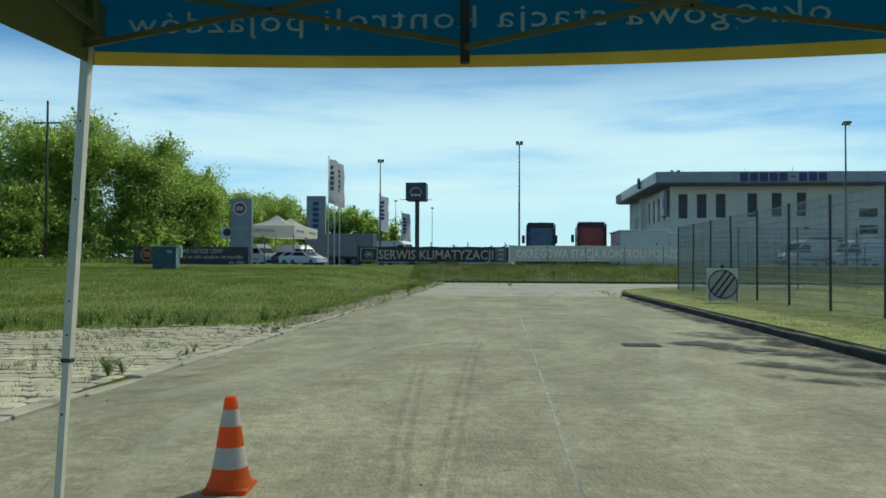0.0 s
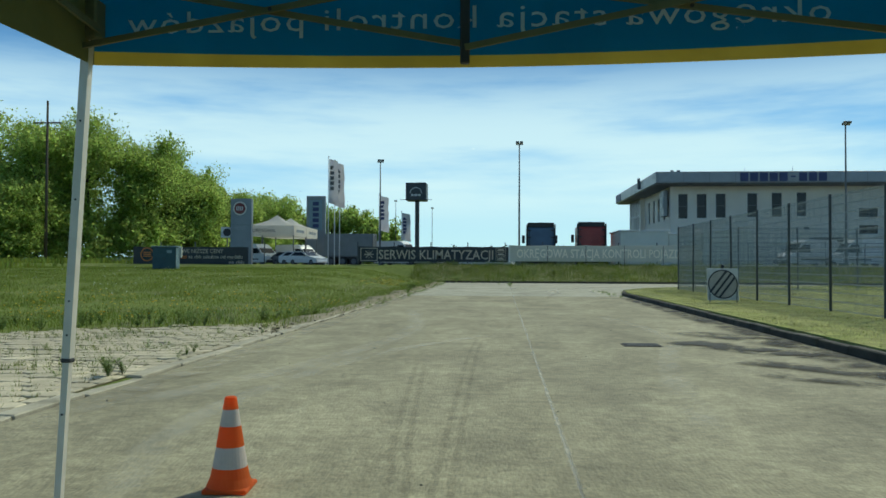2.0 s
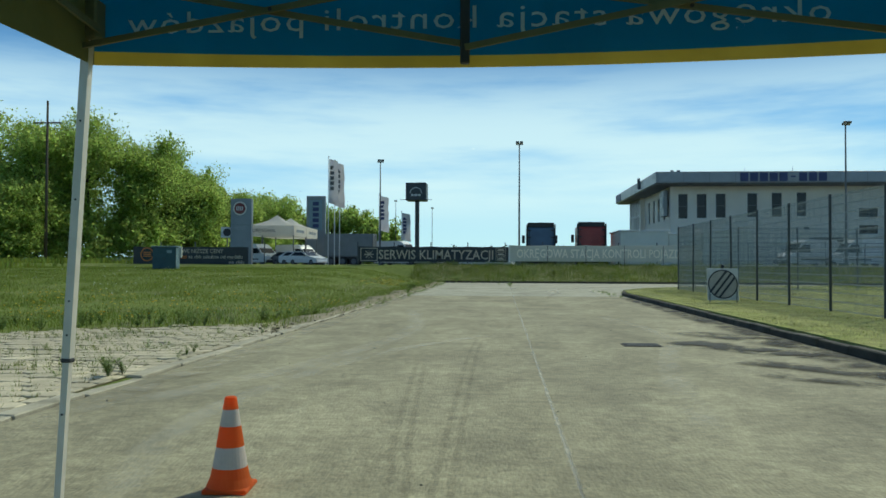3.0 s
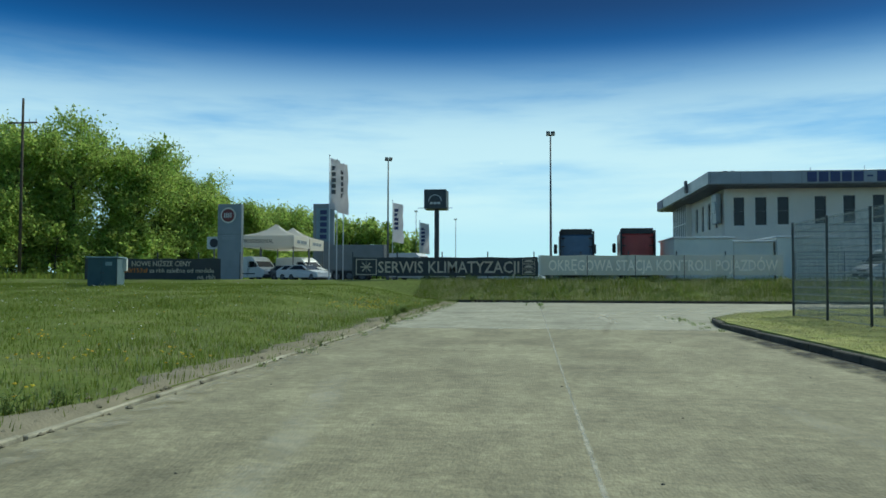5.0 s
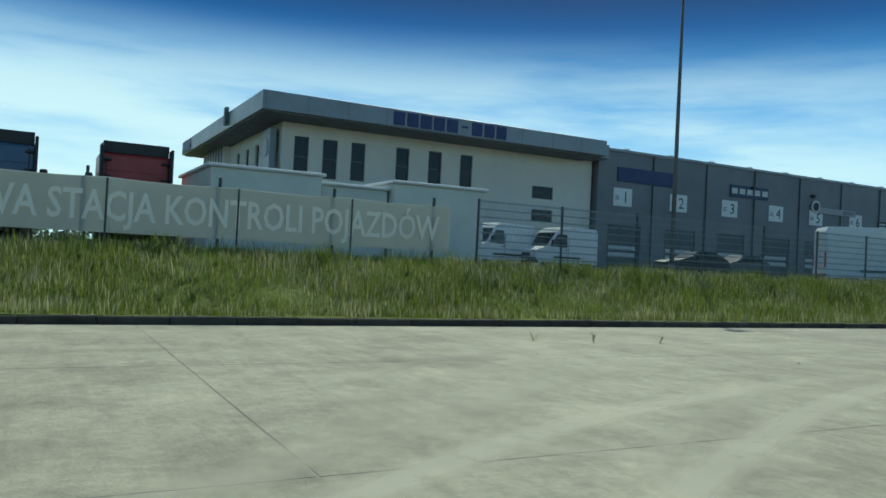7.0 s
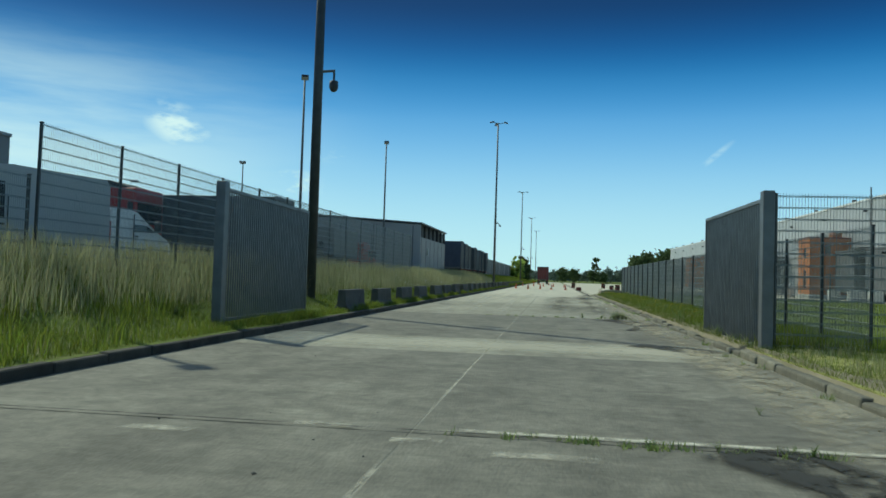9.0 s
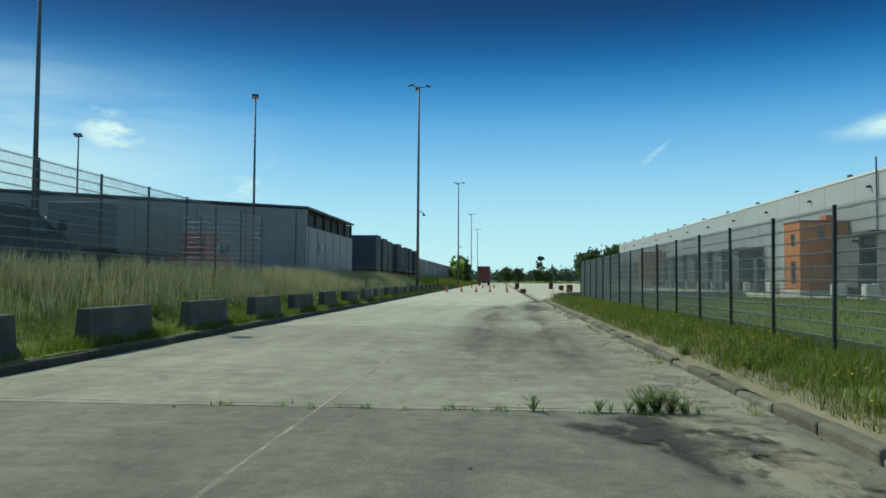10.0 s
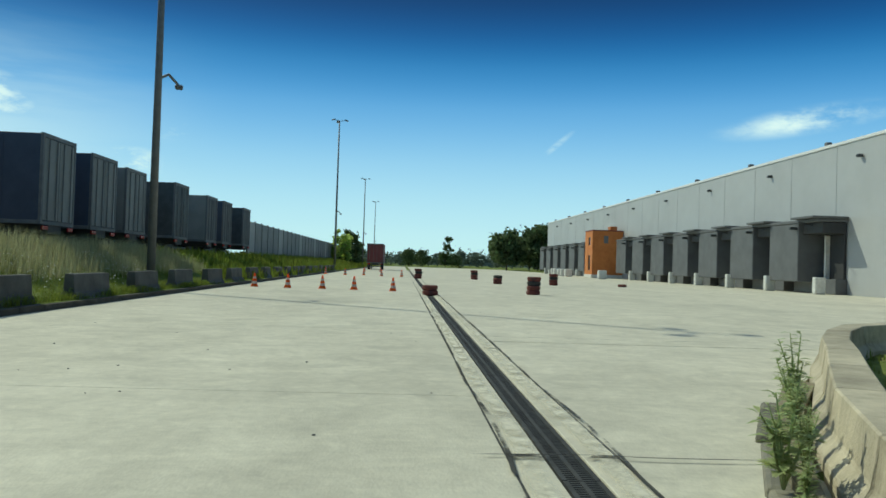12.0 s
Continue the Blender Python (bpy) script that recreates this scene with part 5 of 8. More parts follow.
def trailer(at, rz, label, L, H, body, end="white_board", W=2.5):
    """A box trailer with its doors at -x."""
    v = thing("trailer", at, rz, label, "trailer", "parked trailers")
    h = L / 2
    part("body", rbox(bm_new(), -h + 0.06, -W / 2, 1.1, h, W / 2, H, 0.04, 2), body, v)
    fr = bm_new()
    for y0, y1 in ((-W / 2, -W / 2 + 0.1), (W / 2 - 0.1, W / 2)):
        box(fr, -h, y0, 1.0, -h + 0.1, y1, H + 0.02)
    box(fr, -h, -W / 2 + 0.1, H - 0.12, -h + 0.1, W / 2 - 0.1, H + 0.02)
    box(fr, -h, -W / 2 + 0.1, 1.0, -h + 0.1, W / 2 - 0.1, 1.12)
    part("rear_frame", fr, "steel", v)
    for s in (-1, 1):
        d = part("rear_door", rbox(bm_new(), -h + 0.01, min(s * 0.02, s * (W / 2 - 0.12)), 1.14, -h + 0.07, max(s * 0.02, s * (W / 2 - 0.12)), H - 0.14, 0.015, 1), end, v)
        for y in (0.25, 0.85):
            part("lock_bar", tube(bm_new(), (-h - 0.02, s * y, 1.15), (-h - 0.02, s * y, H - 0.16), 0.02, n=6), "steel", d)
        for k in range(3):
            wheel(v, -h + 2.2 + 1.3 * k, s * 1.02, 0.5, 0.34)
        part("tail_lamp", rbox(bm_new(), -h - 0.03, s * 0.95 - 0.2, 0.82, -h + 0.03, s * 0.95 + 0.2, 0.96, 0.015, 1), "tail_lamp", v)
        part("support_leg", rbox(bm_new(), h - 3.0, s * 0.75 - 0.07, 0.0, h - 2.86, s * 0.75 + 0.07, 1.1, 0.01, 1), "steel_dark", v)
        part("edge_rail", rbox(bm_new(), -h + 0.1, s * W / 2 - 0.02, 1.0, h, s * W / 2 + 0.02, 1.14, 0.01, 1), "steel", v)
        n = int(L / 1.2)
        for k in range(1, n):
            part("rib", box(bm_new(), -h + k * L / n - 0.02, s * W / 2 - 0.004, 1.14, -h + k * L / n + 0.02, s * W / 2 + 0.016, H - 0.05), body, v)
    part("chassis", rbox(bm_new(), -h + 0.1, -0.5, 0.7, h - 0.2, 0.5, 1.1, 0.02, 1), "black", v)
    part("under_run_bar", rbox(bm_new(), -h + 0.05, -1.15, 0.45, -h + 0.15, 1.15, 0.57, 0.01, 1), "steel_dark", v)
    return v


YD = 1.1
tractor((3.27, 66.6, 0.85), 90, "blue lorry tractor unit parked with its back turned", "cab_blue")
tractor((7.62, 67.4, 0.95), 90, "red lorry tractor unit parked with its back turned", "cab_red")
van((-27.5, 84.5, 0.98), -35, "white panel van parked under the white tent", H=2.4)
van((-23.6, 87.5, 0.98), -30, "white panel van parked among cars", H=2.4)
car((-21.6, 80.2, 1.0), -25, "white car parked beside the tents")
car((-23.2, 82.6, 1.0), -25, "silver car parked beside the tents", "steel")
car((-20.2, 78.4, 1.0), -30, "pale car parked beside the flag poles", "white")
bt = trailer((-17.2, 86.0, 0.95), 180, "grey box body lorry parked beyond the banners", 5.6, 3.6, "tarp_grey", "tarp_grey")
van((-12.2, 90.0, 1.0), -25, "white van behind the dark banner", H=2.9)
car((-8.5, 84.0, 1.1), -10, "white car behind the dark banner")
car((-1.2, 60.5, 0.62), -10, "white low car behind the dark banner")
van((29.3, 76.5, YD), 200, "white van parked before the office")
van((33.6, 76.0, YD), 185, "white panel van parked before the workshop", L=5.2)
car((39.5, 70.5, YD), 170, "dark car parked before the workshop", "black")
car((44.5, 71.5, YD), 175, "silver car parked before the workshop", "steel")
van((40.3, 58.8, 1.0), -38, "large white van parked behind the mesh fence", L=6.3, H=2.75)
# white van; the shade on its near side is put into greyer paint
van((56.3, 59.05, 1.05), 165, "white high-roofed van parked in the yard", L=6.2, H=2.8, paint="hall_white")
van((62.0, 58.9, 1.05), 0, "small white van parked in the yard", L=4.0, H=2.05)
tractor((68.95, 62.75, 1.05), -90, "red lorry tractor unit behind a white van", "cab_red")
trailer((70.58, 58.55, 1.05), 90, "dark short box trailer parked behind the fence", 5.4, 3.4, "steel_dark", "steel_dark", 2.4)
van((74.0, 56.5, 1.05), 0, "dark van parked behind the tall grass", L=4.0, H=2.05, paint="black")
trailer((81.6, 57.2, 1.05), 180, "pale grey box lorry body parked in the yard", 5.2, 2.7, "tarp_grey", "tarp_grey")
van((90.5, 57.6, 1.05), 0, "small red van parked past the pale box lorry", L=3.7, H=2.3, paint="red")

# trailers parked side by side past the shed, their doors towards the road
for x, H, m, e, lb in ((121.9, 4.0, "tarp_blue", "tarp_grey", "dark blue box trailer with grey doors beside the shed"), (125.9, 3.9, "tarp_blue", "tarp_grey", "dark blue box trailer parked in a row"), (129.5, 3.8, "tarp_grey", "tarp_grey", "grey box trailer parked in a row"),
                       (136.5, 3.9, "steel_dark", "steel_dark", "blackish box trailer parked in a row"), (143.0, 3.8, "tarp_grey", "dock_grey", "dull grey trailer parked in a row"), (147.2, 3.8, "tarp_blue", "dock_grey", "dark trailer at the end of a row"), (153.5, 3.8, "steel_dark", "dock_grey", "dark box trailer past the row")):
    trailer((x, 53.7 + 6.5, 1.05), 90, lb, 13.0, H, m, e)

# ---- red lorry far down the road ----
lorry = trailer((214.5, 46.0, 0.0), 0, "dark red covered lorry far along the road", 9.0, 3.9, "maroon", "maroon")


# ---- open-sided shed on the left ----
shed = thing("storage_shed", (99.4, 54.6, 1.0), 0, "grey ribbed metal shed with an open dark gap under its roof", "shed")
bm = bm_new()
box(bm, 0.15, 0, 0, 14.6, 0.25, 3.35)
box(bm, 14.35, 0.25, 0, 14.6, 26, 4.4)
part("side_wall", bm, "hall_grey", shed)
bm = bm_new()
a = [bm.verts.new(p) for p in ((0, 0, 0), (0, 26, 0), (0, 26, 5.8), (0, 0, 4.35))]
c = [bm.verts.new((0.14, v.co.y, v.co.z)) for v in a]
bm.faces.new(a[::-1])
bm.faces.new(c)
for i in range(4):
    bm.faces.new((a[i], a[(i + 1) % 4], c[(i + 1) % 4], c[i]))
part("gable_wall", bm, "hall_grey", shed)
# black sheet added inside, standing in for the shade under the roof
part("gap_backing", box(bm_new(), 0.2, 0.6, 0.02, 14.3, 0.7, 4.44), "black", shed)
part("rear_wall", box(bm_new(), 0.15, 25.7, 0, 14.35, 26, 5.6), "hall_grey", shed)
bm = bm_new()
a = [bm.verts.new(p) for p in ((-0.1, -0.12, 4.42), (14.68, -0.12, 4.42), (14.68, 26.4, 5.95), (-0.1, 26.4, 5.95))]
c = [bm.verts.new((v.co.x, v.co.y, v.co.z + 0.12)) for v in a]
bm.faces.new(a[::-1])
bm.faces.new(c)
for i in range(4):
    bm.faces.new((a[i], a[(i + 1) % 4], c[(i + 1) % 4], c[i]))
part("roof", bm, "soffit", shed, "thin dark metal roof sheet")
# posts coloured black to sink into the gap's shade
for i in range(7):
    part("post", rbox(bm_new(), 0.3 + i * 2.33, 0.02, 3.35, 0.45 + i * 2.33, 0.2, 4.40, 0.01, 1), "black", shed)
    part("rib", box(bm_new(), 0.5 + i * 2.33, -0.02, 0, 0.56 + i * 2.33, -0.002, 3.34), "steel", shed)
part("wall_box", rbox(bm_new(), 3.4, -0.12, 1.9, 3.8, -0.003, 2.5, 0.02, 1), "white_board", shed)
for i in range(8):
    part("rib", box(bm_new(), -0.02, 0.6 + i * 3.1, 0, -0.002, 0.68 + i * 3.1, 4.3), "steel", shed)

# dark sheet fence that closes the yard further on
bw = thing("sheet_fence", (156.5, 54.2, 0.9), 0, "long dark sheet metal yard fence", "fence")
for k in range(45):
    part("sheet_panel", box(bm_new(), k * 3.0, 0, 0, k * 3.0 + 2.94, 0.06, 3.2), "tarp_grey" if k % 5 else "hall_grey", bw)
    part("post", rbox(bm_new(), k * 3.0 - 0.06, -0.04, 0, k * 3.0 - 0.003, 0.1, 3.3, 0.01, 1), "steel_dark", bw)

# ---- long white warehouse ----
wh = thing("warehouse", (60.0, 12.84, 0), 0, "long white clad warehouse with grey loading docks", "warehouse")
WX, WY = 60.0, 12.84
bm = bm_new()
box(bm, 0, -60, 0, 188, 0, 10.0)
part("wall", bm, "hall_white", wh)
bm = bm_new()
rbox(bm, -0.08, -60.1, 9.98, 188.1, 0.08, 10.2, 0.03, 1)
part("roof", bm, "white", wh, "white roof edge")
for i in range(31):
    part("seam", box(bm_new(), 6 * i + 1.0, 0.002, 0.3, 6 * i + 1.03, 0.012, 9.95), "fascia", wh)


def docks(x0, x1):
    """Grey dock shelters in a row, with deep black openings and pale bumpers."""
    n = int((x1 - x0) / 6.4)
    step = (x1 - x0) / n
    top = part("dock_canopy", rbox(bm_new(), x0 - WX, 0.05, 4.75, x1 - WX, 2.04, 4.98, 0.04, 1), "dock_grey", wh)
    for i in range(n):
        a = x0 - WX + i * step
        bm = bm_new()
        rbox(bm, a + 2.6, 0.05, 0.75, a + step - 0.1, 2.0, 4.74, 0.05, 1)
        part("dock_shelter", bm, "dock_grey", wh)
        part("dock_curtain", rbox(bm_new(), a + 0.1, 0.05, 4.0, a + 2.55, 1.7, 4.74, 0.04, 1), "black", wh)
        part("dock_door", rbox(bm_new(), a + 0.15, 0.02, 1.0, a + 2.5, 0.2, 4.0, 0.02, 1), "black", wh)
        part("dock_sill", rbox(bm_new(), a, 0.02, 0, a + 2.6, 0.8, 1.0, 0.02, 1), "dock_grey", wh)
        part("door_guide", rbox(bm_new(), a + 1.75, 0.2, 1.0, a + 1.98, 0.5, 3.95, 0.02, 1), "white_board", wh)
        part("lamp_arm", tube(bm_new(), (a + 1.3, 1.7, 4.55), (a + 1.3, 2.7, 4.75), 0.05, n=6), "steel_dark", wh)
        part("rain_hood", rbox(bm_new(), a - 0.15, 0.06, 4.98, a + 2.75, 2.5, 5.12, 0.02, 1), "dock_grey", wh)
        part("bumper", rbox(bm_new(), a - 0.3, 1.6, 0, a + 0.15, 2.3, 1.1, 0.05, 1), "white_board", wh)
        part("dock_lamp", rbox(bm_new(), a + 2.7, 2.0, 4.3, a + 2.95, 2.5, 4.5, 0.03, 1), "steel_dark", wh)
    return top


docks(143.5, 191.0)
docks(98.0, 121.0)
docks(199.0, 245.0)
for x in range(70, 240, 12):
    part("flood_light", rbox(bm_new(), x - WX, 0.02, 8.85, x - WX + 0.35, 0.35, 9.05, 0.05, 1), "steel_dark", wh)
    part("vent", rbox(bm_new(), x - WX + 5, -0.8, 10.2, x - WX + 5.4, -0.4, 10.6, 0.05, 1), "steel", wh)
for x in (117.0, 109.0):
    part("down_pipe", tube(bm_new(), (x - WX, 0.12, 5), (x - WX, 0.12, 11.2), 0.07, n=8), "steel", wh)

tower_group = "brick stair towers"


def brick_tower(x0, x1, top):
    t = thing("stair_tower", (x0, WY + 0.05, 0), 0, "orange brick stair tower against the white warehouse", "tower", tower_group)
    w, d = x1 - x0, 4.1
    holes = [(w * 0.28, 1.0, w * 0.55, 3.0), (w * 0.28, 4.3, w * 0.55, 5.4)]
    bm = bm_new()
    facade(bm, "y", d - 0.25, 0.25, 0, w, 0, top, holes)
    part("front_wall", bm, "brick", t)
    for q in (0, w - 0.25):
        part("side_wall", box(bm_new(), q, 0, 0, q + 0.25, d - 0.25, top), "brick", t)
    part("roof", rbox(bm_new(), -0.06, 0, top, w + 0.06, d + 0.06, top + 0.15, 0.02, 1), "maroon", t)
    part("chimney", rbox(bm_new(), w * 0.4, 0.4, top + 0.15, w * 0.75, 1.3, top + 0.75, 0.02, 1), "brick", t)
    for h in holes:
        window(t, "y", d - 0.25, 0.25, *h)
    part("side_vent", rbox(bm_new(), -0.03, 2.0, top - 1.6, -0.002, 2.6, top - 0.6, 0.01, 1), "soffit", t)
    # brick courses stand proud as thin bands on the two seen faces
    course = mesh_of("brick_course", box(bm_new(), -0.012, 0.02, 0, -0.001, d - 0.02, 0.25))
    course.materials.append(M["brick"])
    for k in range(int(top / 0.3)):
        part("brick_course", course, "brick", t).location = (0, 0, 0.15 + k * 0.3)
    part("plinth", rbox(bm_new(), -0.05, 0, 0, w + 0.05, d + 0.07, 0.45, 0.02, 1), "white_board", t)
    return t


brick_tower(122.1, 125.8, 6.35)
brick_tower(194.6, 198.6, 6.2)
# small white barriers and stacks at the docks
for x, y in ((104.0, 17.5), (108.5, 17.5), (113.5, 17.5), (128.0, 17.2), (185.5, 18.0), (201.5, 18.6), (204.0, 18.7), (206.5, 18.6), (209.0, 18.7), (211.5, 18.6)):
    s = solid("wheel_guard", rbox(bm_new(), -0.4, -0.5, 0, 0.4, 0.5, 1.05, 0.12, 2), "white_board", "white concrete wheel guard at a loading dock", "bollard", "wheel guards", at=(x, y, -0.006))


# ---- inspection tent over the start of the road ----
TX0, TX1, TY0, TY1 = -1.835, 1.72, -2.6, 3.3
tent = thing("canopy_tent", (0, 0, 0), 0, "blue and yellow pop-up tent with white lettering, seen from inside", "tent")
for x, y, ox in ((TX0, TY1 - 0.03, -0.125), (TX1, TY1 - 0.03, 0.1), (TX0, TY0 + 0.03, -0.1), (TX1, TY0 + 0.03, 0.1)):
    foot_x = x + ox
    knee = Vector((x + ox * 0.694, y, 0.74))
    ob = part("leg", beam(bm_new(), knee, (x, y, 2.42), 0.038, 0.038), "alu", tent, "pale square aluminium leg")
    part("leg_tube", beam(bm_new(), (foot_x, y, 0.01), knee, 0.03, 0.03), "alu", ob)
    part("collar", rbox(bm_new(), knee.x - 0.022, y - 0.022, 0.728, knee.x + 0.022, y + 0.022, 0.748, 0.004, 1), "black", ob)
    part("foot", rbox(bm_new(), foot_x - 0.06, y - 0.06, 0.0, foot_x + 0.06, y + 0.06, 0.012, 0.003, 1), "steel", ob)
    part("corner_bracket", rbox(bm_new(), x - 0.05, y - 0.05, 2.16, x + 0.05, y + 0.05, 2.34, 0.01, 1), "frame_dark", ob)
    for z in (0.5, 0.85, 1.0, 1.45, 1.8):
        px_ = x + ox * (2.42 - z) / 2.42
        part("pin", tube(bm_new(), (px_, y - 0.022, z), (px_, y + 0.022, z), 0.005, n=6), "black", ob)


def cloth_strip(bm, p0, p1, z0, z1, ripple, seed, out=0.004, droop=(0.02, 0.0)):
    """A hanging strip of cloth with slight folds, a few millimetres thick."""
    p0, p1 = Vector((*p0, 0)), Vector((*p1, 0))
    n = 40
    d = (p1 - p0)
    nor = Vector((-d.y, d.x, 0)).normalized()
    rows = []
    for s in (0, out):
        g = []
        for i in range(n + 1):
            u = i / n
            o = ripple * math.sin(u * 14 + seed) * 0.6 + ripple * noise.noise((u * 7, seed, 0))
            sag = droop[0] * math.sin(u * math.pi)
            drop = droop[1] * math.sin(u * math.pi)
            g.append([bm.verts.new((*(p0 + d * u + nor * (o * (1 - k) + s)).xy, z0 + (z1 - z0) * k - sag * (1 - k) - drop * k)) for k in (0, 0.5, 1)])
        rows.append(g)
    for s, g in enumerate(rows):
        for i in range(n):
            for k in range(2):
                q = (g[i][k], g[i + 1][k], g[i + 1][k + 1], g[i][k + 1])
                bm.faces.new(q if s else q[::-1])
    return bm


for p0, p1, seed, front in (((TX0, TY1), (TX1, TY1), 1, True), ((TX0, TY0), (TX0, TY1), 2, False), ((TX1, TY0), (TX1, TY1), 3, False), ((TX0, TY0), (TX1, TY0), 4, False)):
    v = part("valance", cloth_strip(bm_new(), p0, p1, 2.122, 2.42, 0.0, seed, 0.004, (0.046, 0.0)), "tent_blue" if front else "tent_yellow_dark", tent, "" if front else "darkened yellow side flap", smooth=True)
    part("hem", cloth_strip(bm_new(), p0, p1, 2.06, 2.122, 0.0, seed, 0.004, (0.036, 0.046)), "tent_yellow" if front else "tent_yellow_dark", v, smooth=True)
letters("okręgowa stacja kontroli pojazdów", 0.14, "letter_tent", tent, (-0.153, TY1 - 0.022, 2.19), turn=Matrix.Rotation(radians(180), 4, "Z"), depth=0.001, width=3.03, spacing=1.12)
# pitched roof cloth
bm = bm_new()
cx, cy = (TX0 + TX1) / 2, (TY0 + TY1) / 2
ring = [bm.verts.new(p) for p in ((TX0, TY0, 2.42), (TX1, TY0, 2.42), (TX1, TY1, 2.42), (TX0, TY1, 2.42))]
top = bm.verts.new((cx, cy, 3.25))
for i in range(4):
    bm.faces.new((ring[i], ring[(i + 1) % 4], top))
ext = bmesh.ops.solidify(bm, geom=bm.faces[:], thickness=0.004)
part("roof_cloth", bm, "tent_blue", tent)
# folding lattice of the frame
mx = -0.16
for i, (a, b) in enumerate((((TX0, 2.122), (mx, 2.404)), ((TX0, 2.414), (mx, 2.104)), ((mx, 2.085), (TX1, 2.45)), ((mx, 2.38), (TX1, 2.11)))):
    y = TY1 - (0.075 if i % 2 else 0.093)
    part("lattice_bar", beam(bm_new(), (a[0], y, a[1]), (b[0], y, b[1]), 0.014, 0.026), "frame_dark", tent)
    part("pivot", tube(bm_new(), ((a[0] + b[0]) / 2, y - 0.012, (a[1] + b[1]) / 2), ((a[0] + b[0]) / 2, y + 0.012, (a[1] + b[1]) / 2), 0.009, n=8), "black", tent)
for s in (0, 1):
    x = TX0 + 0.05 if s == 0 else TX1 - 0.05
    for a, b in (((TY1, 2.2), (0.35, 2.52)), ((TY1, 2.52), (0.35, 2.2)), ((0.35, 2.2), (TY0, 2.52)), ((0.35, 2.52), (TY0, 2.2))):
        part("lattice_bar", beam(bm_new(), (x, a[0] - 0.05, a[1]), (x, b[0], b[1]), 0.014, 0.03), "frame_dark", tent)
part("lattice_joint", rbox(bm_new(), mx - 0.02, TY1 - 0.09, 2.02, mx + 0.02, TY1 - 0.055, 2.56, 0.005, 1), "black", tent)
part("ridge_bar", beam(bm_new(), (mx, TY1 - 0.075, 2.5), (cx, cy, 3.2), 0.03, 0.03), "frame_dark", tent)


# ---- traffic cones ----
def cone(at, label, h=0.5, base=0.215):
    c = thing("traffic_cone", at, random.uniform(-6, 6), label, "cone", "traffic cones")
    r0, r1 = base * 0.45, 0.03
    bm = bm_new()
    rbox(bm, -base / 2, -base / 2, 0, base / 2, base / 2, 0.025, 0.012, 2)
    part("base", bm, "cone_orange", c)
    bands = [(0.025, 0.12, "cone_orange"), (0.12, 0.225, "cone_white"), (0.225, 0.33, "cone_orange"), (0.33, 0.415, "cone_white"), (0.415, h, "cone_orange")]
    for z0, z1, m in bands:
        f = lambda z: r0 + (r1 - r0) * (z - 0.025) / (h - 0.025) + (0.014 * max(0, 1 - (z - 0.025) / 0.05))
        b = bm_new()
        prof = [(f(z0), z0), (f(min(z1, z0 + 0.04)), min(z1, z0 + 0.04)), (f(z1), z1)]
        if z1 == h:
            prof.append((r1 * 0.75, h + 0.004))
        lathe(b, prof, 28)
        part("body" if m == "cone_orange" else "reflective_band", b, m, c, smooth=False)
    return c


cone((-1.405, 3.9, 0), "orange and white traffic cone on the concrete", 0.475, 0.232)
for x, y in ((126.9, 47.9), (126.6, 46.5), (126.7, 45.1), (126.6, 43.8), (126.4, 42.2), (162, 48.5), (160.5, 46.7), (162, 45.2), (160, 43.6), (160, 41.9), (190, 46.5), (188, 44.5)):
    cone((x, y, 0), "small orange traffic cone on the far course", 0.55, 0.3)

# ---- round sign on a board beside the fence ----
sg = thing("road_sign", (6.04, 21.5, 0.1), 0, "pale square board with a round striped traffic sign", "sign")
tilt = Matrix.Rotation(radians(-8), 4, "X")


def tilted(bm):
    bmesh.ops.transform(bm, matrix=tilt, verts=bm.verts)
    return bm


part("board", tilted(rbox(bm_new(), -0.42, -0.012, 0.12, 0.42, 0.012, 1.0, 0.006, 1)), "white_board", sg)
part("disc", tilted(tube(bm_new(), (0, -0.014, 0.56), (0, -0.022, 0.56), 0.39, n=36)), "worn_tan", sg)
rim = bm_new()
for i in range(36):
    a, b = 2 * math.pi * i / 36, 2 * math.pi * (i + 1) / 36
    beam(rim, (0.385 * math.cos(a), -0.024, 0.56 + 0.385 * math.sin(a)), (0.385 * math.cos(b), -0.024, 0.56 + 0.385 * math.sin(b)), 0.012, 0.03)
part("rim", tilted(rim), "black", sg)
for o in (-0.14, 0.0, 0.14):
    L = math.sqrt(0.37 ** 2 - o ** 2)
    c, s = math.cos(radians(52)), math.sin(radians(52))
    part("stripe", tilted(beam(bm_new(), (-s * o - c * L, -0.025, 0.56 + c * o - s * L), (-s * o + c * L, -0.025, 0.56 + c * o + s * L), 0.01, 0.055)), "black", sg)
for x in (-0.36, 0.36):
    part("stake", tube(bm_new(), (x, 0.02, -0.25), (x, -0.0, 0.4), 0.012, n=6), "steel_dark", sg)
part("lamp", tilted(rbox(bm_new(), -0.03, -0.03, 1.0, 0.05, 0.03, 1.1, 0.01, 1)), "black", sg)

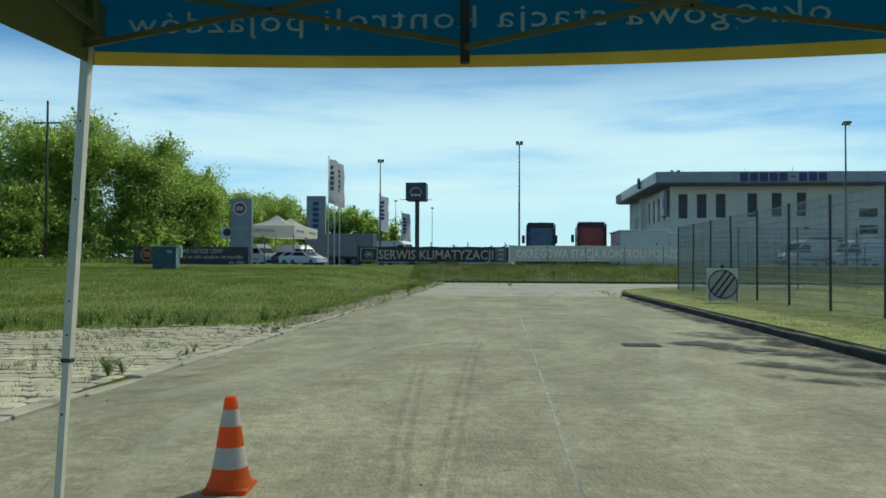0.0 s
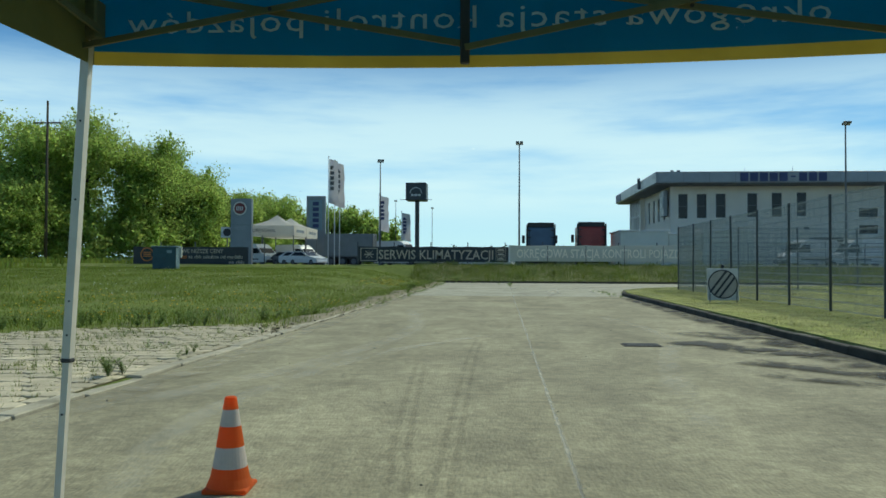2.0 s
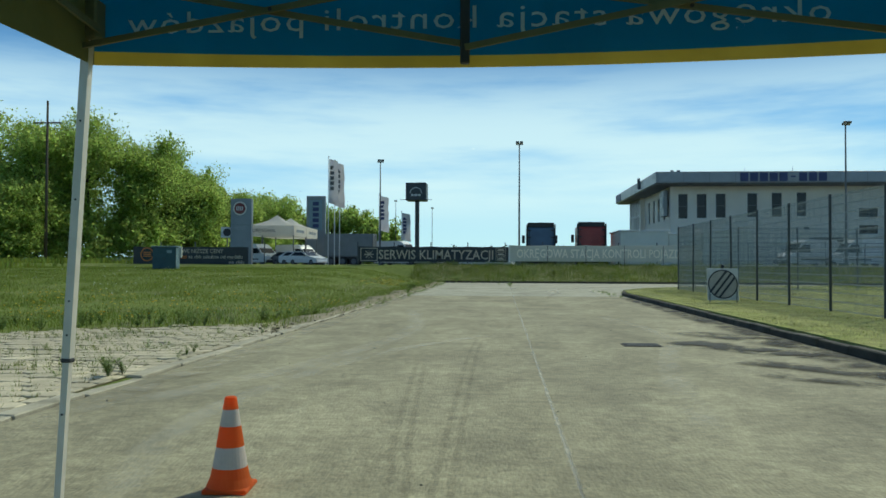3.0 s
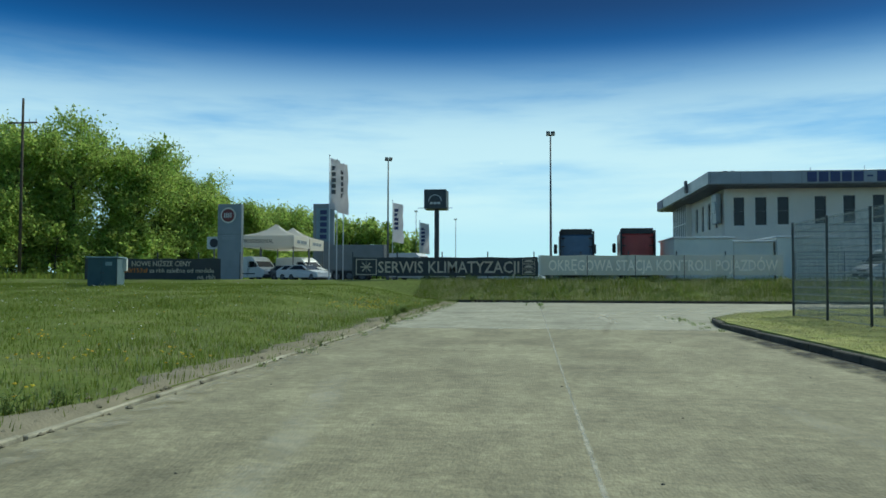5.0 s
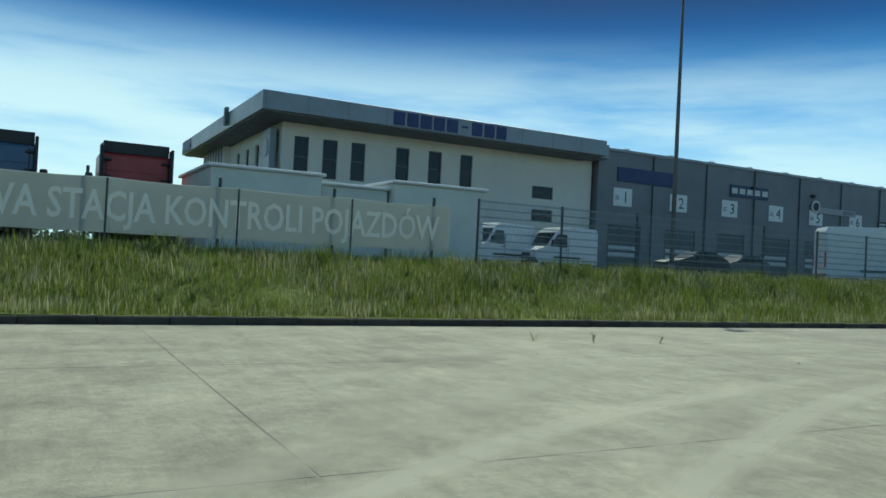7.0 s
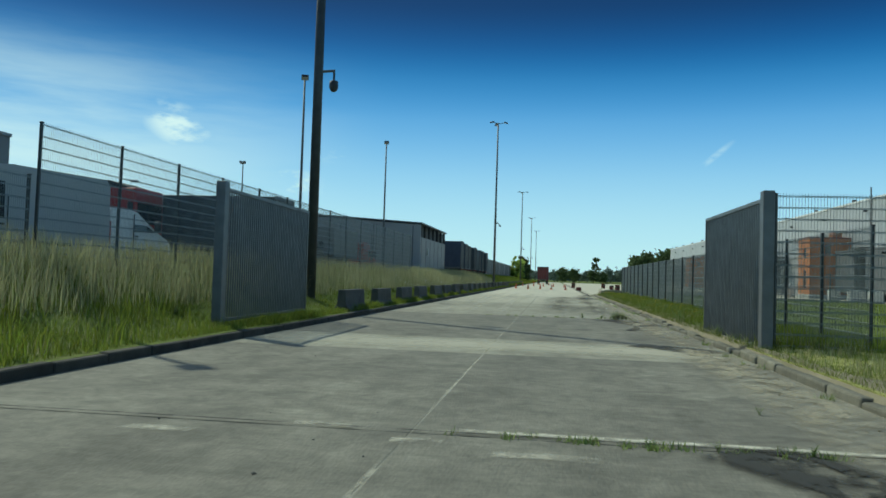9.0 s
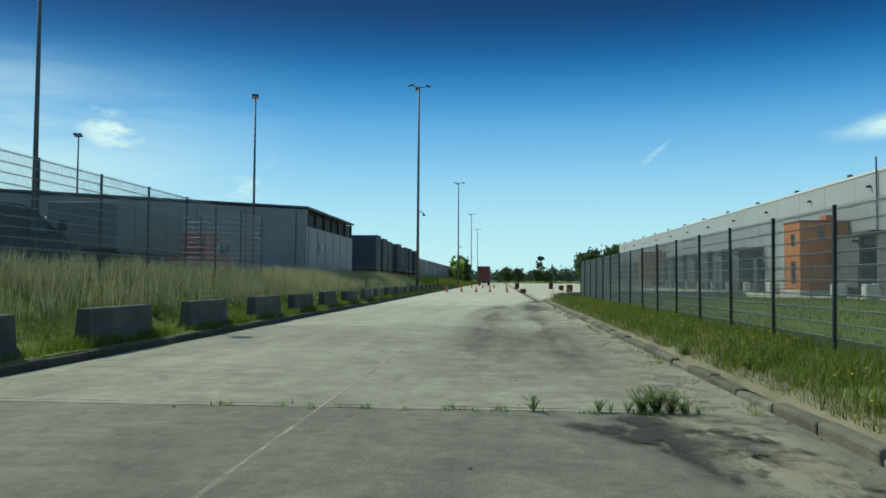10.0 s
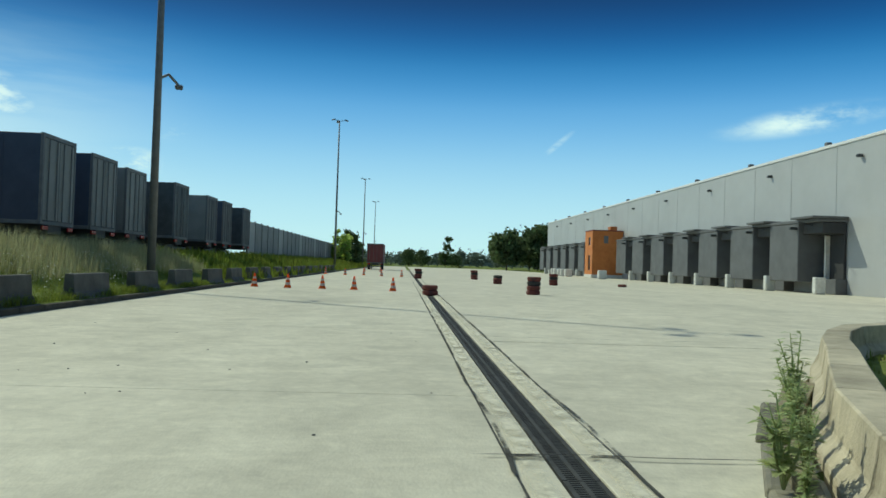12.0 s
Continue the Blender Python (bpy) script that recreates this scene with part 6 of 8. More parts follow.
# ---- small utility cabinet on the meadow ----
ub = thing("utility_cabinet", (-20.5, 45.4, 0.78), 14, "dark blue-green ribbed metal utility cabinet on the meadow", "cabinet")
part("body", rbox(bm_new(), -0.67, -0.62, -0.2, 0.67, 0.62, 1.36, 0.02, 1), "box_green", ub)
for k in range(7):
    part("side_rib", rbox(bm_new(), 0.672, -0.6 + k * 0.176, 0.03, 0.70, -0.49 + k * 0.176, 1.34, 0.008, 1), "box_pale", ub, "pale ribbed side")
part("roof", rbox(bm_new(), -0.74, -0.7, 1.362, 0.76, 0.7, 1.43, 0.02, 1), "box_pale", ub)
for s in (-1, 1):
    d = part("door", rbox(bm_new(), min(0.01 * s, 0.62 * s), -0.64, 0.08, max(0.01 * s, 0.62 * s), -0.622, 1.28, 0.006, 1), "box_green", ub)
    part("door_handle", rbox(bm_new(), 0.05 * s - 0.015, -0.66, 0.6, 0.05 * s + 0.015, -0.641, 0.72, 0.004, 1), "black", d)
part("label", box(bm_new(), 0.15, -0.648, 1.0, 0.45, -0.6405, 1.18), "box_pale", ub)
part("meter_box", rbox(bm_new(), 0.70, 0.3, 0.75, 0.86, 0.56, 1.38, 0.01, 1), "white_board", ub)

# ---- dealer pylons, flags, tents beyond the meadow ----
py = thing("sign_pylon", (-25.0, 71.9, 0.95), 0, "grey metal sign pylon with a round red mark", "sign")
part("body", rbox(bm_new(), -1.03, -0.2, 0, 1.03, 0.3, 6.45, 0.03, 1), "pylon_grey", py)
part("joint_line", box(bm_new(), -1.03, -0.21, 3.9, 1.03, -0.202, 3.93), "soffit", py)
m1 = part("round_mark", tube(bm_new(), (-0.1, -0.205, 5.5), (-0.1, -0.25, 5.5), 0.66, n=32), "alu", py)
part("red_core", tube(bm_new(), (-0.1, -0.252, 5.5), (-0.1, -0.275, 5.5), 0.54, n=32), "maroon", m1)
for k in range(4):
    part("text_bar", box(bm_new(), -0.44 + 0.18 * k, -0.285, 5.3, -0.345 + 0.18 * k, -0.276, 5.7), "white_board", m1)
for k in range(3):
    part("text_bar", box(bm_new(), -0.62, -0.21, 3.5 + 0.14 * k, 0.42, -0.202, 3.56 + 0.14 * k), "fascia", py)
sq = thing("small_sign", (-26.55, 72.3, 0.95), 0, "white square sign with a dark round mark", "sign")
part("board", rbox(bm_new(), -0.62, -0.08, 2.7, 0.55, 0.08, 3.75, 0.02, 1), "white_board", sq)
part("round_mark", tube(bm_new(), (0, -0.085, 3.22), (0, -0.1, 3.22), 0.38, n=24), "black", sq)
part("post", rbox(bm_new(), -0.05, -0.05, -0.2, 0.05, 0.05, 2.7, 0.01, 1), "steel", sq)
p2 = thing("sign_pylon", (-24.2, 98, 0.95), 0, "blue and white framed sign pylon", "sign")
part("body", rbox(bm_new(), -1.25, 0, 0, 1.25, 0.5, 9.05, 0.03, 1), "pylon_grey", p2)
b2 = part("blue_panel", rbox(bm_new(), -0.85, -0.05, 4.6, 0.85, -0.003, 8.5, 0.02, 1), "box_pale", p2)
for k in range(5):
    part("text_bar", rbox(bm_new(), -0.4, -0.08, 4.9 + 0.72 * k, 0.4, -0.052, 5.4 + 0.72 * k, 0.03, 1), "sign_blue", b2)


def flag_pole(x, y, top, cloth, seed, label, drop=4.3, wide=0.85):
    z = 0.95
    f = thing("flag_pole", (x, y, z), 0, label, "flag", "flag poles")
    part("pole", tube(bm_new(), (0, 0, -0.3), (0, 0, top - z), 0.055, 0.035, 10), "white", f, smooth=True)
    part("finial", lathe(bm_new(), [(0.02, top - z), (0.07, top - z + 0.06), (0.02, top - z + 0.14)], 10), "steel", f)
    bm = bm_new()
    n, k = 8, 14
    sides = []
    for s in (0, 0.006):
        g = []
        for i in range(n + 1):
            u = i / n
            g.append([bm.verts.new((0.06 + u * wide * (1 - 0.12 * noise.noise((j * 0.3, seed, 1))) + 0.1 * u * j / k, s + 0.16 * u * math.sin(j * 0.8 + seed + u * 3), top - z - 0.15 - j / k * drop - 0.25 * u)) for j in range(k + 1)])
        sides.append(g)
    for s, g in enumerate(sides):
        for i in range(n):
            for j in range(k):
                q = (g[i][j], g[i + 1][j], g[i + 1][j + 1], g[i][j + 1])
                bm.faces.new(q if s else q[::-1])
    c = part("cloth", bm, cloth, f, smooth=True)
    # unreadable print as plain bars
    for j in range(5):
        bb = box(bm_new(), 0.12 + 0.08 * wide, -0.06, top - z - 1.2 - 0.5 * j, 0.12 + 0.5 * wide, -0.055, top - z - 0.85 - 0.5 * j)
        part("text_bar", bb, "sign_blue" if seed > 5 else "dock_grey", c)
    return f


flag_pole(-16.8, 73.0, 11.5, "flag", 1, "white flag with dark print on a tall pole")
flag_pole(-16.45, 74.2, 11.3, "flag", 2, "white flag with dark print on a tall pole")
flag_pole(-16.2, 75.4, 11.1, "flag", 3, "faded white flag hanging limp on a tall pole", 4.0, 0.3)
flag_pole(-15.4, 95.0, 9.9, "flag", 6, "white and blue flag on a pole", 4.4, 1.1)
flag_pole(-14.6, 110.5, 8.8, "flag", 8, "white flag with a dark mark on a pole", 4.0, 1.2)

bx = thing("cube_sign", (-12.6, 112.0, 1.05), 0, "dark cube-shaped sign on a tall grey post", "sign")
part("post", rbox(bm_new(), -0.3, 0.7, -0.3, 0.3, 1.3, 9.5, 0.03, 1), "steel_dark", bx)
part("cube", rbox(bm_new(), -1.55, -0.6, 9.5, 1.45, 2.4, 12.1, 0.05, 1), "steel_dark", bx)
arc = prism(bm_new(), [(r * math.cos(math.pi * i / 12), r * math.sin(math.pi * i / 12)) for r, order in ((0.9, range(13)), (0.8, range(12, -1, -1))) for i in order], 0.604, 0.64)
bmesh.ops.transform(arc, matrix=Matrix.Translation((-0.05, 0, 10.5)) @ Matrix.Rotation(radians(90), 4, "X"), verts=arc.verts)
part("arc_mark", arc, "white_board", bx)
for k in range(3):
    part("text_bar", box(bm_new(), -0.75 + 0.5 * k, -0.64, 10.1, -0.35 + 0.5 * k, -0.604, 10.4), "white_board", bx)
for s in (-1, 1):
    part("lamp_arm", tube(bm_new(), (s * 0.9, -0.4, 9.6), (s * 2.3, -0.9, 9.55), 0.04, n=6), "steel_dark", bx)


def white_tent(x0, x1, y0, y1, label, front=False):
    t = thing("canopy_tent", ((x0 + x1) / 2, (y0 + y1) / 2, 0.95), 0, label, "tent", "white tents")
    w, d = (x1 - x0) / 2, (y1 - y0) / 2
    bm = bm_new()
    prof = [(1.0, 4.35), (0.6, 4.62), (0.3, 4.98), (0.08, 5.45), (0.0, 5.6)]
    rings = [[bm.verts.new((a * w * k, b * d * k, z)) for a, b in ((-1, -1), (1, -1), (1, 1), (-1, 1))] for k, z in prof[:-1]]
    for a, b in zip(rings, rings[1:]):
        for i in range(4):
            bm.faces.new((a[i], a[(i + 1) % 4], b[(i + 1) % 4], b[i]))
    tp = bm.verts.new((0, 0, prof[-1][1]))
    for i in range(4):
        bm.faces.new((rings[-1][i], rings[-1][(i + 1) % 4], tp))
    part("roof_cloth", bm, "tent_white", t)
    for i, (a, b) in enumerate((((-w, -d), (w, -d)), ((w, -d), (w, d)), ((w, d), (-w, d)), ((-w, d), (-w, -d)))):
        part("valance", cloth_strip(bm_new(), a, b, 3.25, 4.35, 0.02, i + x0, 0.01), "tent_white", t, smooth=True)
    for a in (-1, 1):
        for b in (-1, 1):
            part("leg", rbox(bm_new(), a * (w - 0.06) - 0.05, b * (d - 0.06) - 0.05, -0.1, a * (w - 0.06) + 0.05, b * (d - 0.06) + 0.05, 4.3, 0.01, 1), "steel", t)
    if front:
        letters("PROFESSIONAL", 0.55, "dock_grey", t, (-0.9, -d - 0.05, 3.62), width=3.0)
    for k in range(3):
        part("text_bar", box(bm_new(), w + 0.03, -1.6 + 1.1 * k, 3.65, w + 0.05, -0.7 + 1.1 * k, 3.95), "fascia", t)
    return t


white_tent(-27.6, -22.4, 81.0, 86.2, "white peaked display tent on steel legs", True)
white_tent(-27.6, -22.4, 86.4, 91.6, "second white peaked display tent")

pp = thing("utility_pole", (-49.7, 80.0, 1.1), 0, "wooden power pole with a crossarm", "pole")
part("pole", tube(bm_new(), (0, 0, -0.5), (0, 0, 17.8), 0.17, 0.11, 10), "bark", pp, smooth=True)
part("crossarm", rbox(bm_new(), -1.5, -0.07, 15.3, 1.5, 0.07, 15.45, 0.02, 1), "bark", pp)
for x in (-1.4, -0.7, 0.7, 1.4):
    part("insulator", tube(bm_new(), (x, 0, 15.45), (x, 0, 15.75), 0.05, n=8), "white_board", pp)

# ---- concrete barriers ----
jb = bm_new()
profile(jb, [(-0.27, 0.0), (0.27, 0.0), (0.27, 0.1), (0.13, 0.3), (0.10, 0.70), (-0.10, 0.70), (-0.13, 0.3), (-0.27, 0.1)], 1.05)
bmesh.ops.transform(jb, matrix=Matrix.Rotation(radians(90), 4, "Z"), verts=jb.verts)
bmesh.ops.bevel(jb, geom=jb.edges[:], offset=0.012, segments=1, affect="EDGES")
first = solid("concrete_block", jb, "barrier_dark", "weathered concrete barrier block on the grass edge, backlit shade in its colour", "barrier", "barrier blocks", at=(58.3, 49.3, 0.0))
for k in range(1, 31):
    copy_thing(first, pose(58.3 + 3.95 * k + random.uniform(-0.12, 0.12), 49.3 + random.uniform(-0.05, 0.05), 0.0 + random.uniform(-0.02, 0.01), 0, 0, random.uniform(-2, 2)))

cb = thing("concrete_barrier", (93.9, 40.1, 0), 0, "long curved pale concrete barrier round a grass island", "barrier")
fine_curve = [(93.62, 40.03), (95.2, 40.07), (96.8, 39.95), (98.3, 39.5), (99.7, 38.9), (101.0, 38.2), (102.3, 37.48), (103.6, 36.8), (104.9, 36.0), (106.0, 35.15), (106.8, 34.0), (107.2, 32.7), (107.3, 31.1), (107.3, 29.5), (107.3, 27.9), (107.3, 26.3)]
sect = [(-0.27, -0.1), (0.27, -0.1), (0.26, 0.1), (0.175, 0.2), (0.15, 0.46), (-0.15, 0.46), (-0.175, 0.2), (-0.26, 0.1)]
for i in range(len(fine_curve) - 1):
    bm = bm_new()
    rings = []
    for j, e in ((i, 0.006), (i + 1, -0.006)):
        p = Vector((*fine_curve[j], 0))
        a = Vector((*fine_curve[max(0, j - 1)], 0))
        b = Vector((*fine_curve[min(len(fine_curve) - 1, j + 1)], 0))
        t = (b - a).normalized()
        nrm = Vector((-t.y, t.x, 0))
        rings.append([bm.verts.new(p + t * e + nrm * u + Vector((0, 0, w)) - Vector((93.9, 40.1, 0))) for u, w in sect])
    for k in range(8):
        bm.faces.new((rings[0][k], rings[0][(k + 1) % 8], rings[1][(k + 1) % 8], rings[1][k]))
    bm.faces.new(rings[0][::-1])
    bm.faces.new(rings[1])
    bmesh.ops.bevel(bm, geom=bm.edges[:], offset=0.012, segments=1, affect="EDGES")
    part("barrier_section", bm, "barrier", cb)


# ---- tyre stacks on the plaza ----
def tyre_stack(at, n, label, lying=False):
    s = thing("tyre_stack", at, random.uniform(0, 40), label, "tyres", "tyre stacks")
    for k in range(n):
        bm = bm_new()
        r, w = 0.29, 0.19
        lathe(bm, [(0.15, k * w), (0.24, k * w), (r, k * w + 0.035), (r, k * w + w - 0.035), (0.24, k * w + w - 0.003), (0.15, k * w + w - 0.003)], 20, (random.uniform(-0.03, 0.03), random.uniform(-0.03, 0.03)))
        part("tyre", bm, "rubber" if k == 2 else "tyre_red", s)
    return s


for x, y, n in ((154, 40.6, 4), (123.3, 40.8, 2), (157, 36.0, 4), (144, 35.7, 3), (127, 36.3, 4), (145, 31.9, 4), (146.3, 26.9, 1)):
    tyre_stack((x, y, 0.0), n, "stack of dark red and black kart tyres on concrete")

# drain cover in the first road
dc = thing("drain_cover", (2.03, 11.4, 0), 0, "dark cast iron drain cover in the concrete", "drain")
part("frame", rbox(bm_new(), -0.28, -0.22, -0.04, 0.28, 0.22, 0.004, 0.003, 1), "kerb", dc)
for k in range(6):
    part("slat", rbox(bm_new(), -0.25, -0.19 + k * 0.068, 0.0065, 0.25, -0.15 + k * 0.068, 0.014, 0.003, 1), "black", dc)


# ---- marks and stains on the concrete ----
def mark_material(name, colour, strength, scale, stretch=(1, 1, 1), lo=0.42, soft=0.25, edge=0.38):
    m = bpy.data.materials.new(name)
    m.use_nodes = True
    nt = m.node_tree
    L = nt.links.new
    b = nt.nodes["Principled BSDF"]
    b.inputs["Base Color"].default_value = (*colour, 1)
    b.inputs["Roughness"].default_value = 0.9
    uv = nt.nodes.new("ShaderNodeUVMap")
    sp = nt.nodes.new("ShaderNodeSeparateXYZ")
    L(uv.outputs[0], sp.inputs[0])
    fall = []
    for o in ("X", "Y"):
        k = nt.nodes.new("ShaderNodeMath")
        k.operation = "PINGPONG"
        k.inputs[1].default_value = 0.5
        L(sp.outputs[o], k.inputs[0])
        r = nt.nodes.new("ShaderNodeMapRange")
        r.interpolation_type = "SMOOTHSTEP"
        r.inputs["From Max"].default_value = edge if o == "X" else 0.12
        L(k.outputs[0], r.inputs["Value"])
        fall.append(r.outputs["Result"])
    geo = nt.nodes.new("ShaderNodeNewGeometry")
    mp = nt.nodes.new("ShaderNodeMapping")
    mp.inputs["Scale"].default_value = stretch
    L(geo.outputs["Position"], mp.inputs["Vector"])
    n = nt.nodes.new("ShaderNodeTexNoise")
    n.inputs["Scale"].default_value, n.inputs["Detail"].default_value, n.inputs["Roughness"].default_value = scale, 8, 0.7
    L(mp.outputs[0], n.inputs["Vector"])
    nr = nt.nodes.new("ShaderNodeMapRange")
    nr.inputs["From Min"].default_value, nr.inputs["From Max"].default_value = lo, lo + soft
    L(n.outputs["Fac"], nr.inputs["Value"])
    a = nt.nodes.new("ShaderNodeMath")
    a.operation = "MULTIPLY"
    L(fall[0], a.inputs[0])
    L(fall[1], a.inputs[1])
    c = nt.nodes.new("ShaderNodeMath")
    c.operation = "MULTIPLY"
    L(a.outputs[0], c.inputs[0])
    L(nr.outputs["Result"], c.inputs[1])
    d = nt.nodes.new("ShaderNodeMath")
    d.operation = "MULTIPLY"
    d.inputs[1].default_value = strength
    L(c.outputs[0], d.inputs[0])
    L(d.outputs[0], b.inputs["Alpha"])
    M[name] = m


mark_material("rubber_mark", (0.06, 0.056, 0.045), 0.15, 3.5, lo=0.30)
mark_material("dust_mark", (0.70, 0.665, 0.53), 0.3, 1.1, lo=0.36)
mark_material("oil_stain", (0.035, 0.034, 0.03), 0.85, 1.6, lo=0.42, soft=0.13)
mark_material("sand_drift", (0.50, 0.455, 0.34), 0.6, 2.4, lo=0.44)
mark_level = [0.0015]


def ribbon(pts, width, material, name, label, category="stain"):
    """A soft-edged mark along a smooth line through pts, lying on the concrete."""
    mark_level[0] += 0.00025
    z = mark_level[0]
    P = [Vector((*p, 0)) for p in pts]
    line = []
    for i in range(len(P) - 1):
        a, b, c, d = P[max(0, i - 1)], P[i], P[i + 1], P[min(len(P) - 1, i + 2)]
        for k in range(10):
            t = k / 10
            line.append(0.5 * ((2 * b) + (c - a) * t + (2 * a - 5 * b + 4 * c - d) * t * t + (3 * b - a - 3 * c + d) * t ** 3))
    line.append(P[-1])
    me = bpy.data.meshes.new(name)
    verts, faces, uvs = [], [], []
    n = len(line)
    for i, p in enumerate(line):
        t = (line[min(n - 1, i + 1)] - line[max(0, i - 1)]).normalized()
        nv = Vector((-t.y, t.x, 0)) * width / 2
        for s, q in ((0, p - nv), (0.5, p), (1, p + nv)):
            verts.append((q.x, q.y, z))
            uvs.append((s, i / (n - 1)))
    for i in range(n - 1):
        for k in range(2):
            faces.append((i * 3 + k, i * 3 + k + 1, i * 3 + k + 4, i * 3 + k + 3))
    me.from_pydata(verts, [], faces)
    lay = me.uv_layers.new(name="UVMap")
    for lp in me.loops:
        lay.data[lp.index].uv = uvs[lp.vertex_index]
    me.materials.append(M[material])
    return tagged(new(name, me), label, category, kind="structure")


mark_material("chalk_line", (0.80, 0.76, 0.61), 0.75, 3.4, lo=0.36)
mark_material("joint_pale", (0.76, 0.72, 0.58), 0.5, 4.0, lo=0.36)
mark_material("dust_strong", (0.78, 0.74, 0.59), 0.42, 2.6, lo=0.22)
mark_material("damp_stain", (0.13, 0.125, 0.10), 0.42, 0.8, (0.3, 1.7, 1), lo=0.36, soft=0.3)
mark_material("wet_stain", (0.045, 0.044, 0.038), 0.95, 1.9, (0.8, 1.2, 1), lo=0.43, soft=0.09, edge=0.22)
mark_material("dark_film", (0.10, 0.096, 0.078), 0.6, 0.9, (0.35, 1.5, 1), lo=0.30, soft=0.3, edge=0.45)
mark_material("sand_patch", (0.50, 0.455, 0.335), 0.7, 1.5, (0.8, 1.4, 1), lo=0.47, soft=0.09)
tm = "dark rubber tyre track on the concrete"
dm = "pale dusty wheel track on the concrete"
for dx in (-0.05, 0.05):
    ribbon([(-0.5 + dx, 3.2), (-0.56 + dx, 4.2), (-0.68 + dx, 5.3), (-1.0 + dx, 9.6)], 0.08, "rubber_mark", "tyre_mark", tm)
    ribbon([(-0.3 + dx, 3.4), (-0.33 + dx, 5.5), (-0.38 + dx, 9.6), (-0.35 + dx, 12.0)], 0.07, "rubber_mark", "tyre_mark", tm)
ribbon([(0.411, 3.0), (0.413, 12.0), (0.41, 22.0), (0.412, 31.0)], 0.055, "joint_pale", "joint_line", "pale crumbling joint along the roadway")
ribbon([(0.411, 29.0), (0.412, 36.0), (0.41, 44.0)], 0.035, "joint_pale", "joint_line", "pale crumbling joint along the roadway")
ribbon([(20.0, 44.61), (36.0, 44.6), (42.0, 44.61)], 0.075, "joint_pale", "joint_line", "pale crumbling joint along the roadway")
ribbon([(42.0, 44.6), (60.0, 44.61), (88.0, 44.6)], 0.05, "joint_pale", "joint_line", "pale crumbling joint along the roadway")
ribbon([(-2.4, 20.0), (-1.6, 14.0), (-2.2, 9.0), (-3.2, 6.0)], 0.5, "dust_mark", "dust_mark", dm)
ribbon([(-1.9, 3.5), (-2.3, 6.0), (-1.6, 10.0), (0.0, 13.0)], 0.35, "dust_mark", "dust_mark", dm)
ribbon([(1.4, 5.0), (1.9, 9.0), (2.7, 13.0), (2.2, 18.0)], 0.4, "dust_mark", "dust_mark", dm)
# wheel tracks that sweep round the corner
ribbon([(2.3, 30.5), (2.2, 33.4), (2.25, 35.0), (2.6, 36.9), (3.6, 38.5), (5.5, 39.9), (9.0, 41.6), (15.0, 43.0)], 0.5, "dust_strong", "dust_mark", dm)
ribbon([(3.9, 30.0), (4.0, 33.8), (4.3, 35.6), (5.0, 37.2), (6.4, 38.8), (8.6, 40.2), (13.0, 41.9), (20.0, 42.8)], 0.5, "dust_strong", "dust_mark", dm)
ribbon([(-0.6, 35.6), (0.6, 36.5), (2.2, 36.9), (4.6, 37.2), (8.0, 39.0)], 0.3, "dust_mark", "dust_mark", dm)
ribbon([(1.4, 33.0), (2.6, 35.6), (5.0, 39.8), (8.0, 43.2), (12.0, 45.6)], 0.5, "dust_mark", "dust_mark", dm)
ribbon([(-1.2, 37.5), (2.0, 38.4), (6.0, 41.0), (11.0, 43.8), (18.0, 45.0)], 0.6, "dust_mark", "dust_mark", dm)
# part of this dark arc lays a windscreen reflection down as track colour
ribbon([(1.8, 37.0), (2.25, 35.2), (2.35, 32.6), (1.95, 30.0), (1.5, 26.0)], 0.24, "rubber_mark", "tyre_mark", tm)
ribbon([(9.0, 39.6), (6.8, 41.4), (7.6, 43.8), (11.0, 45.6), (17.0, 46.2)], 0.3, "dust_mark", "dust_mark", dm)
ribbon([(6.0, 37.6), (8.4, 40.6), (13.0, 42.4), (20.0, 43.2), (29.0, 43.9)], 0.32, "dust_mark", "dust_mark", dm)
ribbon([(-3.5, 28.5), (-1.0, 28.5), (2.0, 28.5), (4.4, 28.48)], 0.3, "chalk_line", "crack_line", "pale chipped joint across the concrete")
ribbon([(-2.5, 47.6), (6, 47.9), (18, 47.6), (34, 47.9)], 1.1, "dust_mark", "dust_mark", "pale dusty strip along the kerb")
# swirls before the gate
for a in (0.0, 0.32):
    ribbon([(32.9, 44.3 - a), (34.2, 43.9 - a), (35.4, 43.55 - a * 0.8), (36.7, 43.38 - a * 0.4), (37.7, 43.45)], 0.2, "dust_mark", "dust_mark", dm)
ribbon([(34.2, 42.75), (35.3, 42.92), (36.7, 42.98), (37.8, 43.28)], 0.18, "dust_mark", "dust_mark", dm)
ribbon([(26.0, 46.9), (31.0, 46.6), (36.0, 46.1), (40.0, 46.2)], 0.4, "dust_mark", "dust_mark", dm)
ribbon([(50.0, 40.8), (50.05, 44.5), (49.9, 48.5)], 2.4, "dust_strong", "dust_mark", "pale worn strip across the road")
for x, y, L in ((39.36, 45.63, 0.5), (37.9, 45.3, 0.55), (39.4, 43.62, 0.5), (42.1, 46.4, 0.6), (42.6, 45.3, 0.5), (42.2, 44.5, 0.4), (41.95, 43.6, 0.75), (40.3, 43.1, 0.4), (31.2, 43.9, 0.6), (30.6, 42.8, 0.6), (71.5, 43.5, 0.4), (73.6, 43.3, 0.4), (76.4, 43.6, 0.5)):
    ribbon([(x, y - L / 2), (x + 0.02, y), (x, y + L / 2)], 0.24, "joint_pale", "paint_mark", "worn pale scuff on the concrete", "mark")
